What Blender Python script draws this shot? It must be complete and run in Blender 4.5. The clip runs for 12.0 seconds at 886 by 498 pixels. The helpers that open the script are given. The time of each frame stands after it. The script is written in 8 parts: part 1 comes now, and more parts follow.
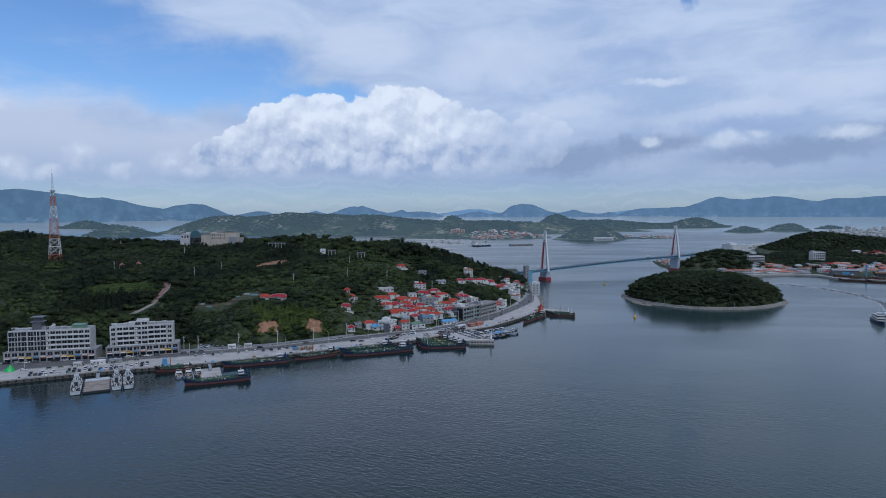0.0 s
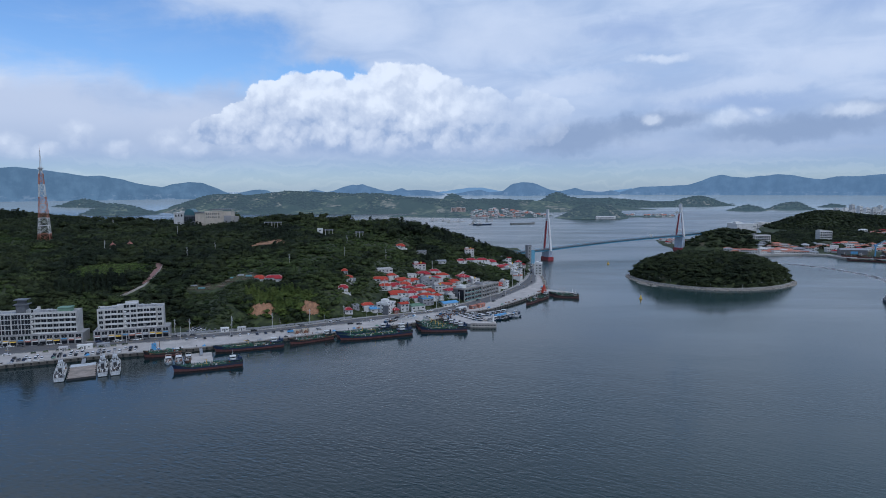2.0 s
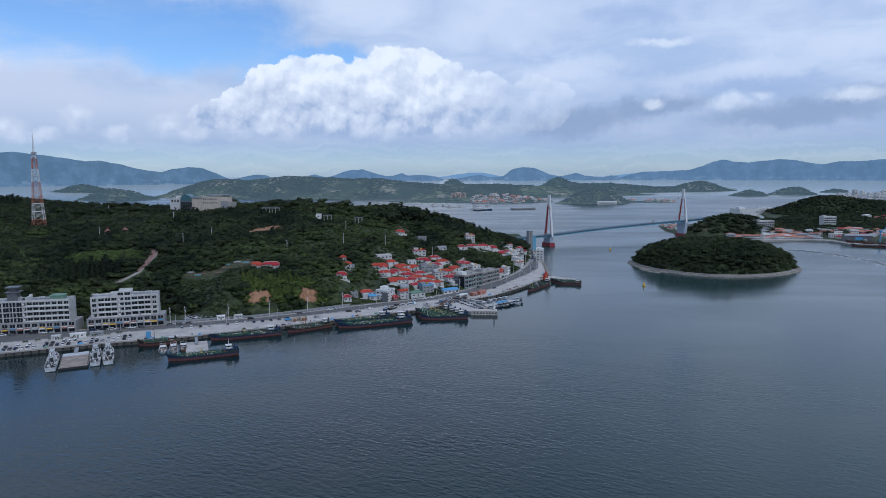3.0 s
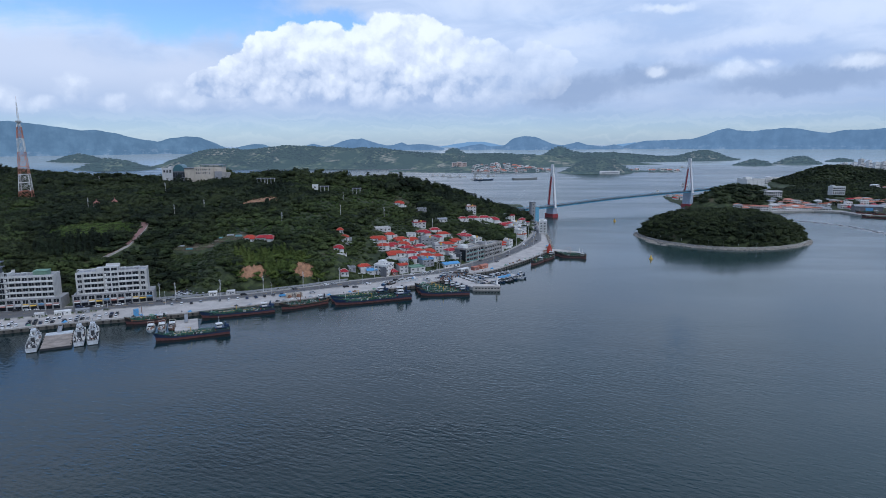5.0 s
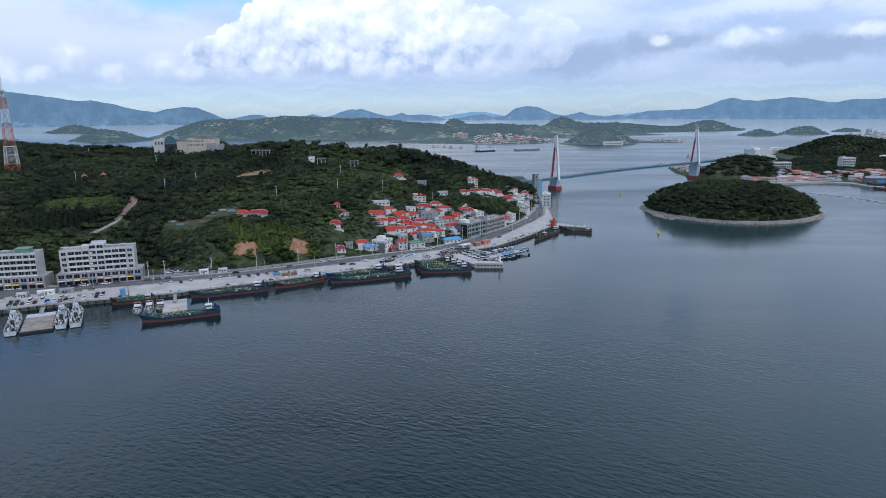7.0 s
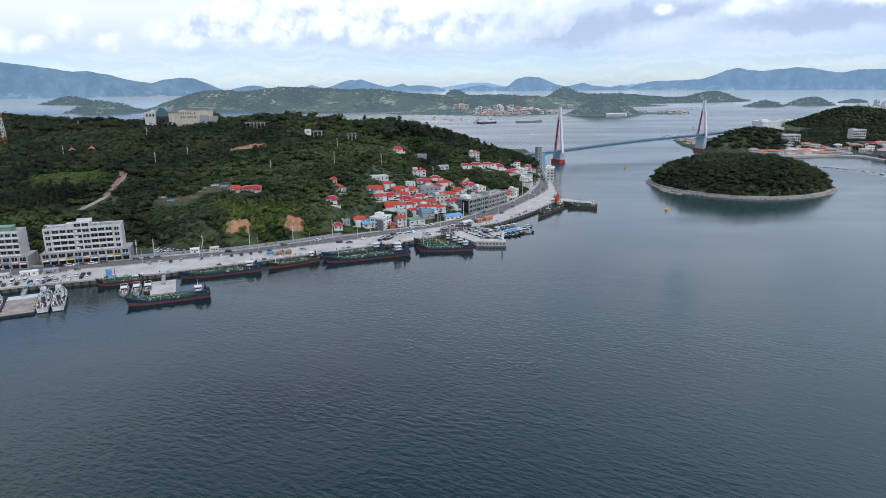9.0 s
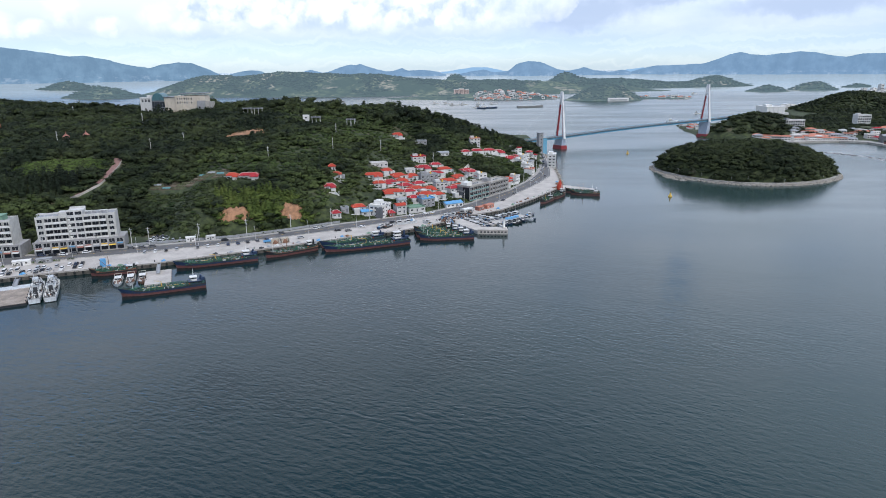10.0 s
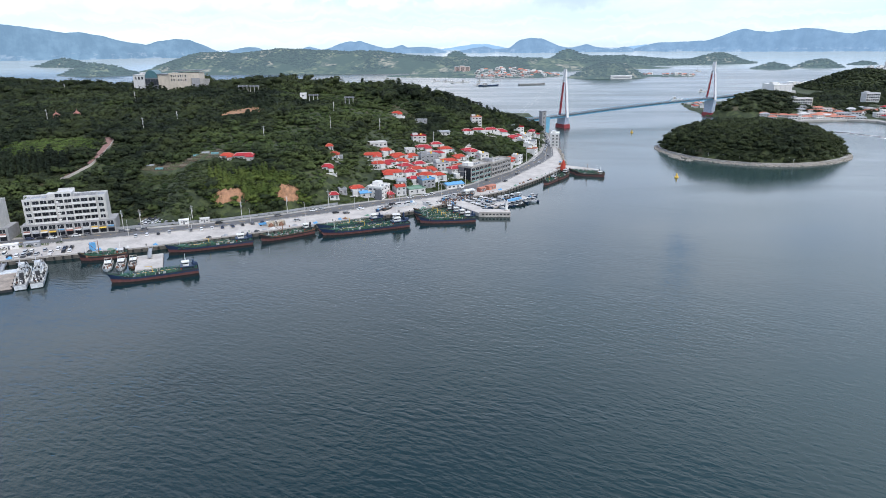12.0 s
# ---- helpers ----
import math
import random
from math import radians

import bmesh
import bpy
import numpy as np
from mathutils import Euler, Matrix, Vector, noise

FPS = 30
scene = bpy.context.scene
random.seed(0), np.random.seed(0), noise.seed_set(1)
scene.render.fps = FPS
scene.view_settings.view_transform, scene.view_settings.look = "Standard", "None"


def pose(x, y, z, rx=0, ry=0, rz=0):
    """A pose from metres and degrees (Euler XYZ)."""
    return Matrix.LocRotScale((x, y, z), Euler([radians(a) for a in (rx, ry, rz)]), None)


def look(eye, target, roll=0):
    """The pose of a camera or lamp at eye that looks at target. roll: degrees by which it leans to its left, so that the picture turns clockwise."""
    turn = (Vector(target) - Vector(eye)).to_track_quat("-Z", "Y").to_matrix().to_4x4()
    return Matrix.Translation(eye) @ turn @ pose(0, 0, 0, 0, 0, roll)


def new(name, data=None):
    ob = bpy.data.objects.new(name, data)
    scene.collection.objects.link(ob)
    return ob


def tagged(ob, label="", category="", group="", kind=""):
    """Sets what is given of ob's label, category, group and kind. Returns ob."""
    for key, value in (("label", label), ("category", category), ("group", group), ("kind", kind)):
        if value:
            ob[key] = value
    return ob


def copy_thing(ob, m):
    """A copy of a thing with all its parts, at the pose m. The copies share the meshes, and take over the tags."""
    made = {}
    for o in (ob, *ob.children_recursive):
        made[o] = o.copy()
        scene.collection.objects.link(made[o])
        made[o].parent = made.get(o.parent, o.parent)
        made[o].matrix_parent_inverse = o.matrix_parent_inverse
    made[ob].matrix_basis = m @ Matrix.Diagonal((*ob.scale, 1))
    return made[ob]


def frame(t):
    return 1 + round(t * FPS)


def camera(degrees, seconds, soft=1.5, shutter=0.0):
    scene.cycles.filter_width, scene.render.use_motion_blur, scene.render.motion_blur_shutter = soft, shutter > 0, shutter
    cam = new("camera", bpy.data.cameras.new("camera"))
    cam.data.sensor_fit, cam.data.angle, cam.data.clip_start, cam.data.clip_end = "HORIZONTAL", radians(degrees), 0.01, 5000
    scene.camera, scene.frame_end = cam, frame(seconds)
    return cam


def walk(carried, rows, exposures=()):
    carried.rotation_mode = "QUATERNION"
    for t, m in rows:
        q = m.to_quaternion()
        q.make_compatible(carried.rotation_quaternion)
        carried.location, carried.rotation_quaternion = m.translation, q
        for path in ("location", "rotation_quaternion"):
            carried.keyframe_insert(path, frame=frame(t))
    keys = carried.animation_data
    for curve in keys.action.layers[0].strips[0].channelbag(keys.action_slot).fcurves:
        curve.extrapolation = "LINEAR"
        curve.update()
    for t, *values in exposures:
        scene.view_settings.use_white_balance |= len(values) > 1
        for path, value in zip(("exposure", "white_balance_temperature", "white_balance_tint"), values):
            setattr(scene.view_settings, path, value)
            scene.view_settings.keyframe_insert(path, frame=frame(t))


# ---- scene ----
cam = camera(69.76, 12.0, soft=0.9)
# seconds, eye x y z, yaw to the left, pitch up, roll
EXPOSURES = [(0.0, -0.19, 5680, 10), (3.0, -0.02, 5720, 10), (7.0, 0.33, 5900, 10), (9.0, 0.64, 6420, 10), (10.0, 0.78, 6520, 10), (12.0, 1.08, 6560, 10)]
ROWS = [
    (0.0, 0.00, -0.00, 107.58, -0.172, -3.562, -0.216),
    (0.5, -0.03, 4.80, 107.50, -0.173, -3.820, -0.201),
    (1.0, -0.06, 9.59, 107.43, -0.174, -4.240, -0.216),
    (1.5, -0.10, 14.39, 107.34, -0.162, -4.848, -0.187),
    (2.0, -0.13, 19.21, 107.25, -0.142, -5.499, -0.229),
    (2.5, -0.14, 24.06, 107.17, -0.120, -6.172, -0.211),
    (3.0, -0.14, 28.95, 107.12, -0.118, -6.830, -0.237),
    (5.0, -0.14, 48.73, 107.03, -0.059, -9.552, -0.282),
    (5.5, -0.13, 53.66, 106.97, -0.034, -10.228, -0.306),
    (6.0, -0.09, 58.56, 106.90, -0.020, -10.870, -0.348),
    (6.5, -0.02, 63.35, 106.86, 0.005, -11.529, -0.363),
    (7.0, 0.05, 67.95, 106.83, 0.035, -12.131, -0.377),
    (9.0, 0.20, 85.22, 106.75, 0.119, -14.631, -0.414),
    (9.5, 0.18, 89.14, 106.68, 0.152, -15.265, -0.423),
    (10.0, 0.11, 92.71, 106.57, 0.156, -15.918, -0.464),
    (10.5, 0.03, 95.94, 106.42, 0.158, -16.525, -0.436),
    (11.0, -0.03, 98.89, 106.27, 0.164, -17.047, -0.447),
    (11.5, -0.10, 101.67, 106.12, 0.183, -17.484, -0.424),
    (12.0, -0.17, 104.39, 105.98, 0.201, -17.825, -0.438),
]
def aim(x, y, z, yaw, pitch, roll):
    a, b = radians(yaw), radians(pitch)
    way = Vector((-math.sin(a) * math.cos(b), math.cos(a) * math.cos(b), math.sin(b)))
    return look((x, y, z), Vector((x, y, z)) + 100 * way, roll)


walk(cam, [(t, aim(*row)) for t, *row in ROWS], EXPOSURES)

# ---------------------------------------------------------------- sky, sun
SUN_AZ, SUN_EL = radians(142), radians(56)      # from +y towards +x


class Nodes:
    """Short hand for building node trees."""

    def __init__(self, tree):
        self.t = tree
        tree.nodes.clear()

    def n(self, kind, operation="", clamp=False):
        node = self.t.nodes.new(kind)
        if operation:
            node.operation = operation
        if clamp:
            node.use_clamp = True
        return node

    def put(self, socket, value):
        if isinstance(value, bpy.types.NodeSocket):
            self.t.links.new(value, socket)
        elif value is not None:
            socket.default_value = value

    def math(self, op, a, b=None, c=None, clamp=False):
        node = self.n("ShaderNodeMath", op, clamp)
        for socket, value in zip(node.inputs, (a, b, c)):
            self.put(socket, value)
        return node.outputs[0]

    def vec(self, op, a, b=None):
        node = self.n("ShaderNodeVectorMath", op)
        self.put(node.inputs[0], a)
        if b is not None:
            self.put(node.inputs[1], b)
        return node.outputs["Value" if op in ("LENGTH", "DISTANCE", "DOT_PRODUCT") else "Vector"]

    def ramp(self, value, low, high, lo=0.0, hi=1.0, smooth=True):
        node = self.n("ShaderNodeMapRange")
        node.interpolation_type = "SMOOTHSTEP" if smooth else "LINEAR"
        for socket, v in zip(node.inputs, (value, low, high, lo, hi)):
            self.put(socket, v)
        return node.outputs[0]

    def mix(self, fac, a, b, kind="MIX"):
        node = self.n("ShaderNodeMix")
        node.data_type, node.blend_type = "RGBA", kind
        self.put(node.inputs[0], fac)
        self.put(node.inputs[6], a)
        self.put(node.inputs[7], b)
        return node.outputs[2]

    def noise(self, vector, scale, detail=4.0, rough=0.55, distort=0.0, dims="3D"):
        node = self.n("ShaderNodeTexNoise")
        node.noise_dimensions = dims
        self.put(node.inputs["Vector"], vector)
        node.inputs["Scale"].default_value = scale
        node.inputs["Detail"].default_value = detail
        node.inputs["Roughness"].default_value = rough
        node.inputs["Distortion"].default_value = distort
        return node

    def place(self, vector, scale=(1, 1, 1), loc=(0, 0, 0), rot=(0, 0, 0)):
        node = self.n("ShaderNodeMapping")
        self.put(node.inputs[0], vector)
        node.inputs["Location"].default_value, node.inputs["Rotation"].default_value, node.inputs["Scale"].default_value = loc, rot, scale
        return node.outputs[0]


def rgb(r, g, b):
    return (r, g, b, 1.0)


def make_world():
    world = bpy.data.worlds.new("sky")
    scene.world = world
    world.use_nodes = True
    k = Nodes(world.node_tree)
    sky = k.n("ShaderNodeTexSky")
    sky.sky_type, sky.sun_disc, sky.sun_elevation, sky.sun_rotation = "NISHITA", False, SUN_EL, SUN_AZ
    sky.air_density, sky.dust_density, sky.ozone_density = 1.0, 0.6, 1.6
    way = k.n("ShaderNodeTexCoord").outputs["Generated"]
    sep = k.n("ShaderNodeSeparateXYZ")
    k.put(sep.inputs[0], way)
    az = k.math("MULTIPLY", k.math("ARCTAN2", sep.outputs[0], sep.outputs[1]), 57.2958)
    el = k.math("MULTIPLY", k.math("ARCSINE", sep.outputs[2]), 57.2958)
    join = k.n("ShaderNodeCombineXYZ")
    k.put(join.inputs[0], az)
    k.put(join.inputs[1], el)
    p = join.outputs[0]
    # drift the soft sheets and billow the heaped clouds
    big = k.noise(p, 0.22, 5, 0.6).outputs["Color"]
    fine = k.noise(p, 1.1, 5, 0.6).outputs["Color"]

    def scaled(color, x, y):
        return k.vec("MULTIPLY", k.vec("SUBTRACT", color, (0.5, 0.5, 0.5)), (x, y, 0))

    soft = k.vec("ADD", k.vec("ADD", p, scaled(big, 7.0, 3.2)), scaled(fine, 1.6, 0.9))
    warped = k.vec("ADD", k.vec("ADD", p, scaled(big, 1.6, 1.2)), scaled(fine, 0.7, 0.6))

    def reach(at, cx, cy, rx, ry, turn=0.0):
        """1 at the middle of an oval, 0 at its rim."""
        d = k.vec("SUBTRACT", at, (cx, cy, 0))
        if turn:
            d = k.place(d, rot=(0, 0, radians(-turn)))
        return k.math("SUBTRACT", 1.0, k.vec("LENGTH", k.vec("MULTIPLY", d, (1 / rx, 1 / ry, 0))))

    def lobe(ovals, at, blend=0.15):
        best = None
        for oval in ovals:
            v = reach(at, *oval)
            best = v if best is None else k.math("SMOOTH_MAX", best, v, blend)
        return best

    # high sheet with a blue opening to the west
    hole = lobe([(-31.0, 13.0, 13.0, 5.6), (-21.0, 11.3, 10.0, 3.6), (-40.0, 15.0, 12.0, 5.0), (-11.0, 9.9, 6.0, 1.5), (21.3, 17.6, 1.6, 1.8)], soft, 0.3)
    drift = k.noise(k.place(p, (0.06, 0.15, 1)), 1.0, 5, 0.5, 0.5).outputs[0]
    wisp = k.noise(k.place(p, (0.11, 0.40, 1), rot=(0, 0, -0.30)), 1.0, 6, 0.58, 0.9).outputs[0]
    cover = k.math("ADD", k.math("MULTIPLY", drift, 0.5), k.math("MULTIPLY", wisp, 0.5))
    cover = k.math("SUBTRACT", k.math("ADD", cover, 0.30), k.math("MULTIPLY", k.ramp(hole, -0.35, 0.65), 0.50))
    cover = k.math("SUBTRACT", cover, k.ramp(el, 24.0, 46.0, 0.0, 0.40))
    layer = k.math("MULTIPLY", k.ramp(cover, 0.24, 0.76), k.ramp(el, 0.4, 3.2, 0.45, 1.0))
    blue = k.vec("MULTIPLY", sky.outputs[0], (0.100, 0.118, 0.140))
    grain = k.noise(k.place(p, (0.14, 0.40, 1)), 1.0, 5, 0.55, 0.6).outputs[0]
    tone = k.math("ADD", k.math("MULTIPLY", grain, 0.55), k.math("MULTIPLY", drift, 0.45))
    white = k.mix(k.ramp(tone, 0.34, 0.66), rgb(0.44, 0.54, 0.72), rgb(0.63, 0.70, 0.83))

    def sheet(color, ovals, strength, tint, low=0.0, high=0.8):
        return k.mix(k.math("MULTIPLY", k.ramp(lobe(ovals, soft, 0.2), low, high), strength), color, tint)

    white = sheet(white, [(26.5, 8.3, 13.0, 1.5, 7), (30.5, 9.4, 6.0, 2.0), (5.5, 13.2, 10.0, 3.4), (-6.5, 14.6, 8.0, 2.8), (12.0, 8.8, 7.0, 1.4)], 0.6, rgb(0.70, 0.75, 0.85))
    white = sheet(white, [(-42.0, 25.0, 22.0, 7.0), (-80.0, 22.0, 26.0, 9.0)], 0.6, rgb(0.72, 0.77, 0.85))
    white = sheet(white, [(33.0, 14.2, 7.0, 2.4), (24.5, 6.7, 8.0, 1.2), (16.0, 13.0, 6.0, 1.6)], 0.45, rgb(0.31, 0.42, 0.66))
    white = sheet(white, [(12.0, 4.2, 8.5, 1.7, 5), (18.0, 5.2, 6.0, 1.3, 8), (29.0, 4.7, 9.5, 1.5, 4), (36.0, 6.0, 6.0, 1.2)], 0.85, rgb(0.265, 0.345, 0.50), 0.0, 0.75)
    white = sheet(white, [(25.0, 3.3, 9.0, 0.55, 1), (33.0, 2.9, 6.0, 0.4), (14.0, 2.4, 9.0, 0.45)], 0.6, rgb(0.50, 0.58, 0.72))
    # streaks in the clear air over the horizon
    stripe = k.noise(k.place(soft, (0.07, 1.5, 1)), 1.0, 4, 0.55, 0.2).outputs[0]
    haze = k.mix(k.ramp(stripe, 0.42, 0.62), rgb(0.25, 0.36, 0.54), rgb(0.42, 0.50, 0.63))
    white = k.mix(k.ramp(el, 1.2, 3.6, 0.9, 0.0), white, haze)
    white = k.mix(k.ramp(el, 3.5, 9.0, 0.45, 0.0), white, rgb(0.35, 0.43, 0.57))
    color = k.mix(layer, blue, white)
    # long low bank of cloud in the west
    bank = lobe([(-34.0, 5.2, 13.0, 3.0), (-20.0, 4.9, 12.0, 2.4), (-40.0, 7.4, 8.0, 1.6)], soft, 0.3)
    color = k.mix(k.math("MULTIPLY", k.ramp(bank, -0.05, 0.55), 0.85), color, k.mix(k.ramp(el, 2.2, 6.0), rgb(0.43, 0.51, 0.65), rgb(0.60, 0.65, 0.76)))

    # heaped clouds: round billows of several sizes, lit from above
    def billow(at):
        node = k.n("ShaderNodeTexVoronoi")
        node.voronoi_dimensions, node.feature, node.normalize = "2D", "SMOOTH_F1", True
        k.put(node.inputs["Vector"], at)
        for name, value in (("Scale", 0.36), ("Detail", 3.0), ("Roughness", 0.42), ("Lacunarity", 2.4), ("Smoothness", 0.7)):
            node.inputs[name].default_value = value
        return k.math("SUBTRACT", 1.0, node.outputs["Distance"])

    def heap(ovals, strength, top, fade=None, edge=0.11):
        lump = billow(warped)
        body = k.math("ADD", lobe(ovals, warped, 0.12), k.math("MULTIPLY", k.math("SUBTRACT", lump, 0.72), 0.9))
        lit = k.math("SUBTRACT", lump, billow(k.vec("ADD", warped, (-0.28, 0.62, 0))))
        glow = k.math("ADD", k.math("MULTIPLY", lit, 1.5), k.math("MULTIPLY", k.math("SUBTRACT", lump, 0.7), 0.7))
        glow = k.math("ADD", glow, k.ramp(el, top - 5.2, top, 0.22, 0.80, False))
        puff = k.mix(k.ramp(glow, 0.0, 0.5), rgb(0.36, 0.45, 0.62), rgb(0.62, 0.67, 0.77))
        puff = k.mix(k.ramp(glow, 0.35, 1.05), puff, rgb(0.90, 0.92, 0.95))
        mask = k.math("MULTIPLY", k.ramp(body, 0.0, edge), strength)
        return puff, (k.math("MULTIPLY", mask, fade) if fade is not None else mask)

    fade = k.math("MULTIPLY", k.ramp(az, -2.0, 9.0, 1.0, 0.34), k.ramp(el, 2.4, 4.2))
    puff, mask = heap([(-11.3, 7.6, 3.1, 2.9), (-14.4, 7.0, 2.6, 2.3), (-4.8, 7.9, 3.5, 3.2), (-2.0, 8.9, 2.4, 2.1), (-8.3, 6.3, 4.0, 3.2), (-16.8, 5.5, 2.4, 1.9), (-19.2, 4.8, 2.0, 1.4),
                       (0.2, 6.5, 3.9, 3.3), (4.0, 5.6, 4.0, 3.0), (8.2, 6.0, 3.3, 2.6), (-4.8, 4.7, 6.0, 2.0), (-11.0, 4.3, 6.0, 1.5)], 0.95, 8.6, fade)
    color = k.mix(mask, color, puff)
    puff, mask = heap([(-33.8, 3.3, 1.8, 1.2), (-29.2, 3.9, 1.6, 1.5), (-26.6, 3.2, 1.5, 0.9), (-23.0, 3.9, 1.9, 1.3), (-20.8, 3.4, 1.7, 1.0), (-17.6, 3.3, 2.0, 0.9), (-31.6, 3.0, 1.4, 0.7), (-37.0, 4.0, 2.4, 1.6), (-36.0, 8.1, 2.6, 1.3),
                       (23.8, 5.5, 2.4, 1.0), (18.0, 5.6, 1.2, 0.6), (26.4, 6.1, 1.0, 0.5), (32.5, 5.8, 2.6, 0.7), (18.5, 10.6, 3.2, 0.45)], 0.55, 5.2, None, 0.8)
    color = k.mix(mask, color, puff)
    out = k.n("ShaderNodeOutputWorld")
    back = k.n("ShaderNodeBackground")
    k.put(back.inputs[0], color)
    back.inputs[1].default_value = 1.0
    k.put(out.inputs[0], back.outputs[0])


make_world()
sun = bpy.data.lights.new("sun", "SUN")
sun.energy, sun.angle, sun.color = 1.35, radians(12), (1.0, 0.95, 0.87)
new("sun", sun).matrix_world = look((math.sin(SUN_AZ) * 500, math.cos(SUN_AZ) * 500 + 400, 500 * math.tan(SUN_EL)), (0, 400, 0))

# ---------------------------------------------------------------- materials
def material(name, build):
    m = bpy.data.materials.new(name)
    m.use_nodes = True
    k = Nodes(m.node_tree)
    shade = k.n("ShaderNodeBsdfPrincipled")
    out = k.n("ShaderNodeOutputMaterial")
    k.put(out.inputs[0], shade.outputs[0])
    build(k, shade)
    return m


def bump(k, shade, height, strength=0.3, distance=0.1):
    node = k.n("ShaderNodeBump")
    node.inputs["Strength"].default_value, node.inputs["Distance"].default_value = strength, distance
    k.put(node.inputs["Height"], height)
    k.put(shade.inputs["Normal"], node.outputs[0])


def plain(name, color, rough=0.6, metal=0.0, vary=0.25, scale=0.6, stain=0.0, relief=0.0, piece=0.0, gloss=0.5):
    """A painted, cast or worn surface: two sizes of mottling, optional streaks that run down, optional piece to piece variation."""

    def build(k, s):
        where = k.n("ShaderNodeNewGeometry").outputs["Position"]
        a = k.noise(where, scale, 5, 0.6).outputs[0]
        b = k.noise(where, scale * 7, 3, 0.6).outputs[0]
        f = k.math("ADD", k.math("MULTIPLY", a, 0.65), k.math("MULTIPLY", b, 0.35))
        dim = tuple(c * (1 - vary) for c in color)
        lit = tuple(min(1, c * (1 + vary * 0.6)) for c in color)
        c = k.mix(k.ramp(f, 0.32, 0.68), rgb(*dim), rgb(*lit))
        if stain:
            run = k.noise(k.place(where, (1.6, 1.6, 0.16)), 1.0, 5, 0.65).outputs[0]
            c = k.mix(k.math("MULTIPLY", k.ramp(run, 0.5, 0.75), stain), c, rgb(*(v * 0.35 for v in color)))
        if piece:
            r = k.n("ShaderNodeObjectInfo").outputs["Random"]
            c = k.mix(k.math("MULTIPLY", r, piece), c, rgb(*(v * 0.45 for v in color)))
        k.put(s.inputs["Base Color"], c)
        k.put(s.inputs["Roughness"], k.ramp(b, 0.2, 0.8, max(0.03, rough - 0.12), min(1, rough + 0.12)))
        s.inputs["Metallic"].default_value = metal
        s.inputs["Specular IOR Level"].default_value = gloss
        if relief:
            bump(k, s, b, relief, 0.1)

    return material(name, build)


def leaf_material(name, dark, light, air=None):
    def build(k, s):
        geo = k.n("ShaderNodeNewGeometry")
        where = geo.outputs["Position"]
        tree = k.noise(where, 0.16, 2, 0.5).outputs[0]
        stand = k.noise(where, 0.018, 3, 0.5).outputs[0]
        f = k.math("ADD", k.math("MULTIPLY", tree, 0.45), k.math("MULTIPLY", stand, 0.55))
        f = k.math("ADD", k.ramp(f, 0.36, 0.64), k.math("MULTIPLY", k.math("SUBTRACT", geo.outputs["Random Per Island"], 0.5), 0.14), clamp=True)
        k.put(s.inputs["Base Color"], k.mix(f, rgb(*dark), rgb(*light)))
        s.inputs["Roughness"].default_value = 0.85
        s.inputs["Specular IOR Level"].default_value = 0.2
        # leaves share the light of the crown they belong to
        lie = k.n("ShaderNodeAttribute")
        lie.attribute_name = "crown_normal"
        k.put(s.inputs["Normal"], lie.outputs["Vector"])
        # far woods only: bluish haze put into the leaves as emission
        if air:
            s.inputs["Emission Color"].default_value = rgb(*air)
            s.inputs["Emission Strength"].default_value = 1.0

    return material(name, build)


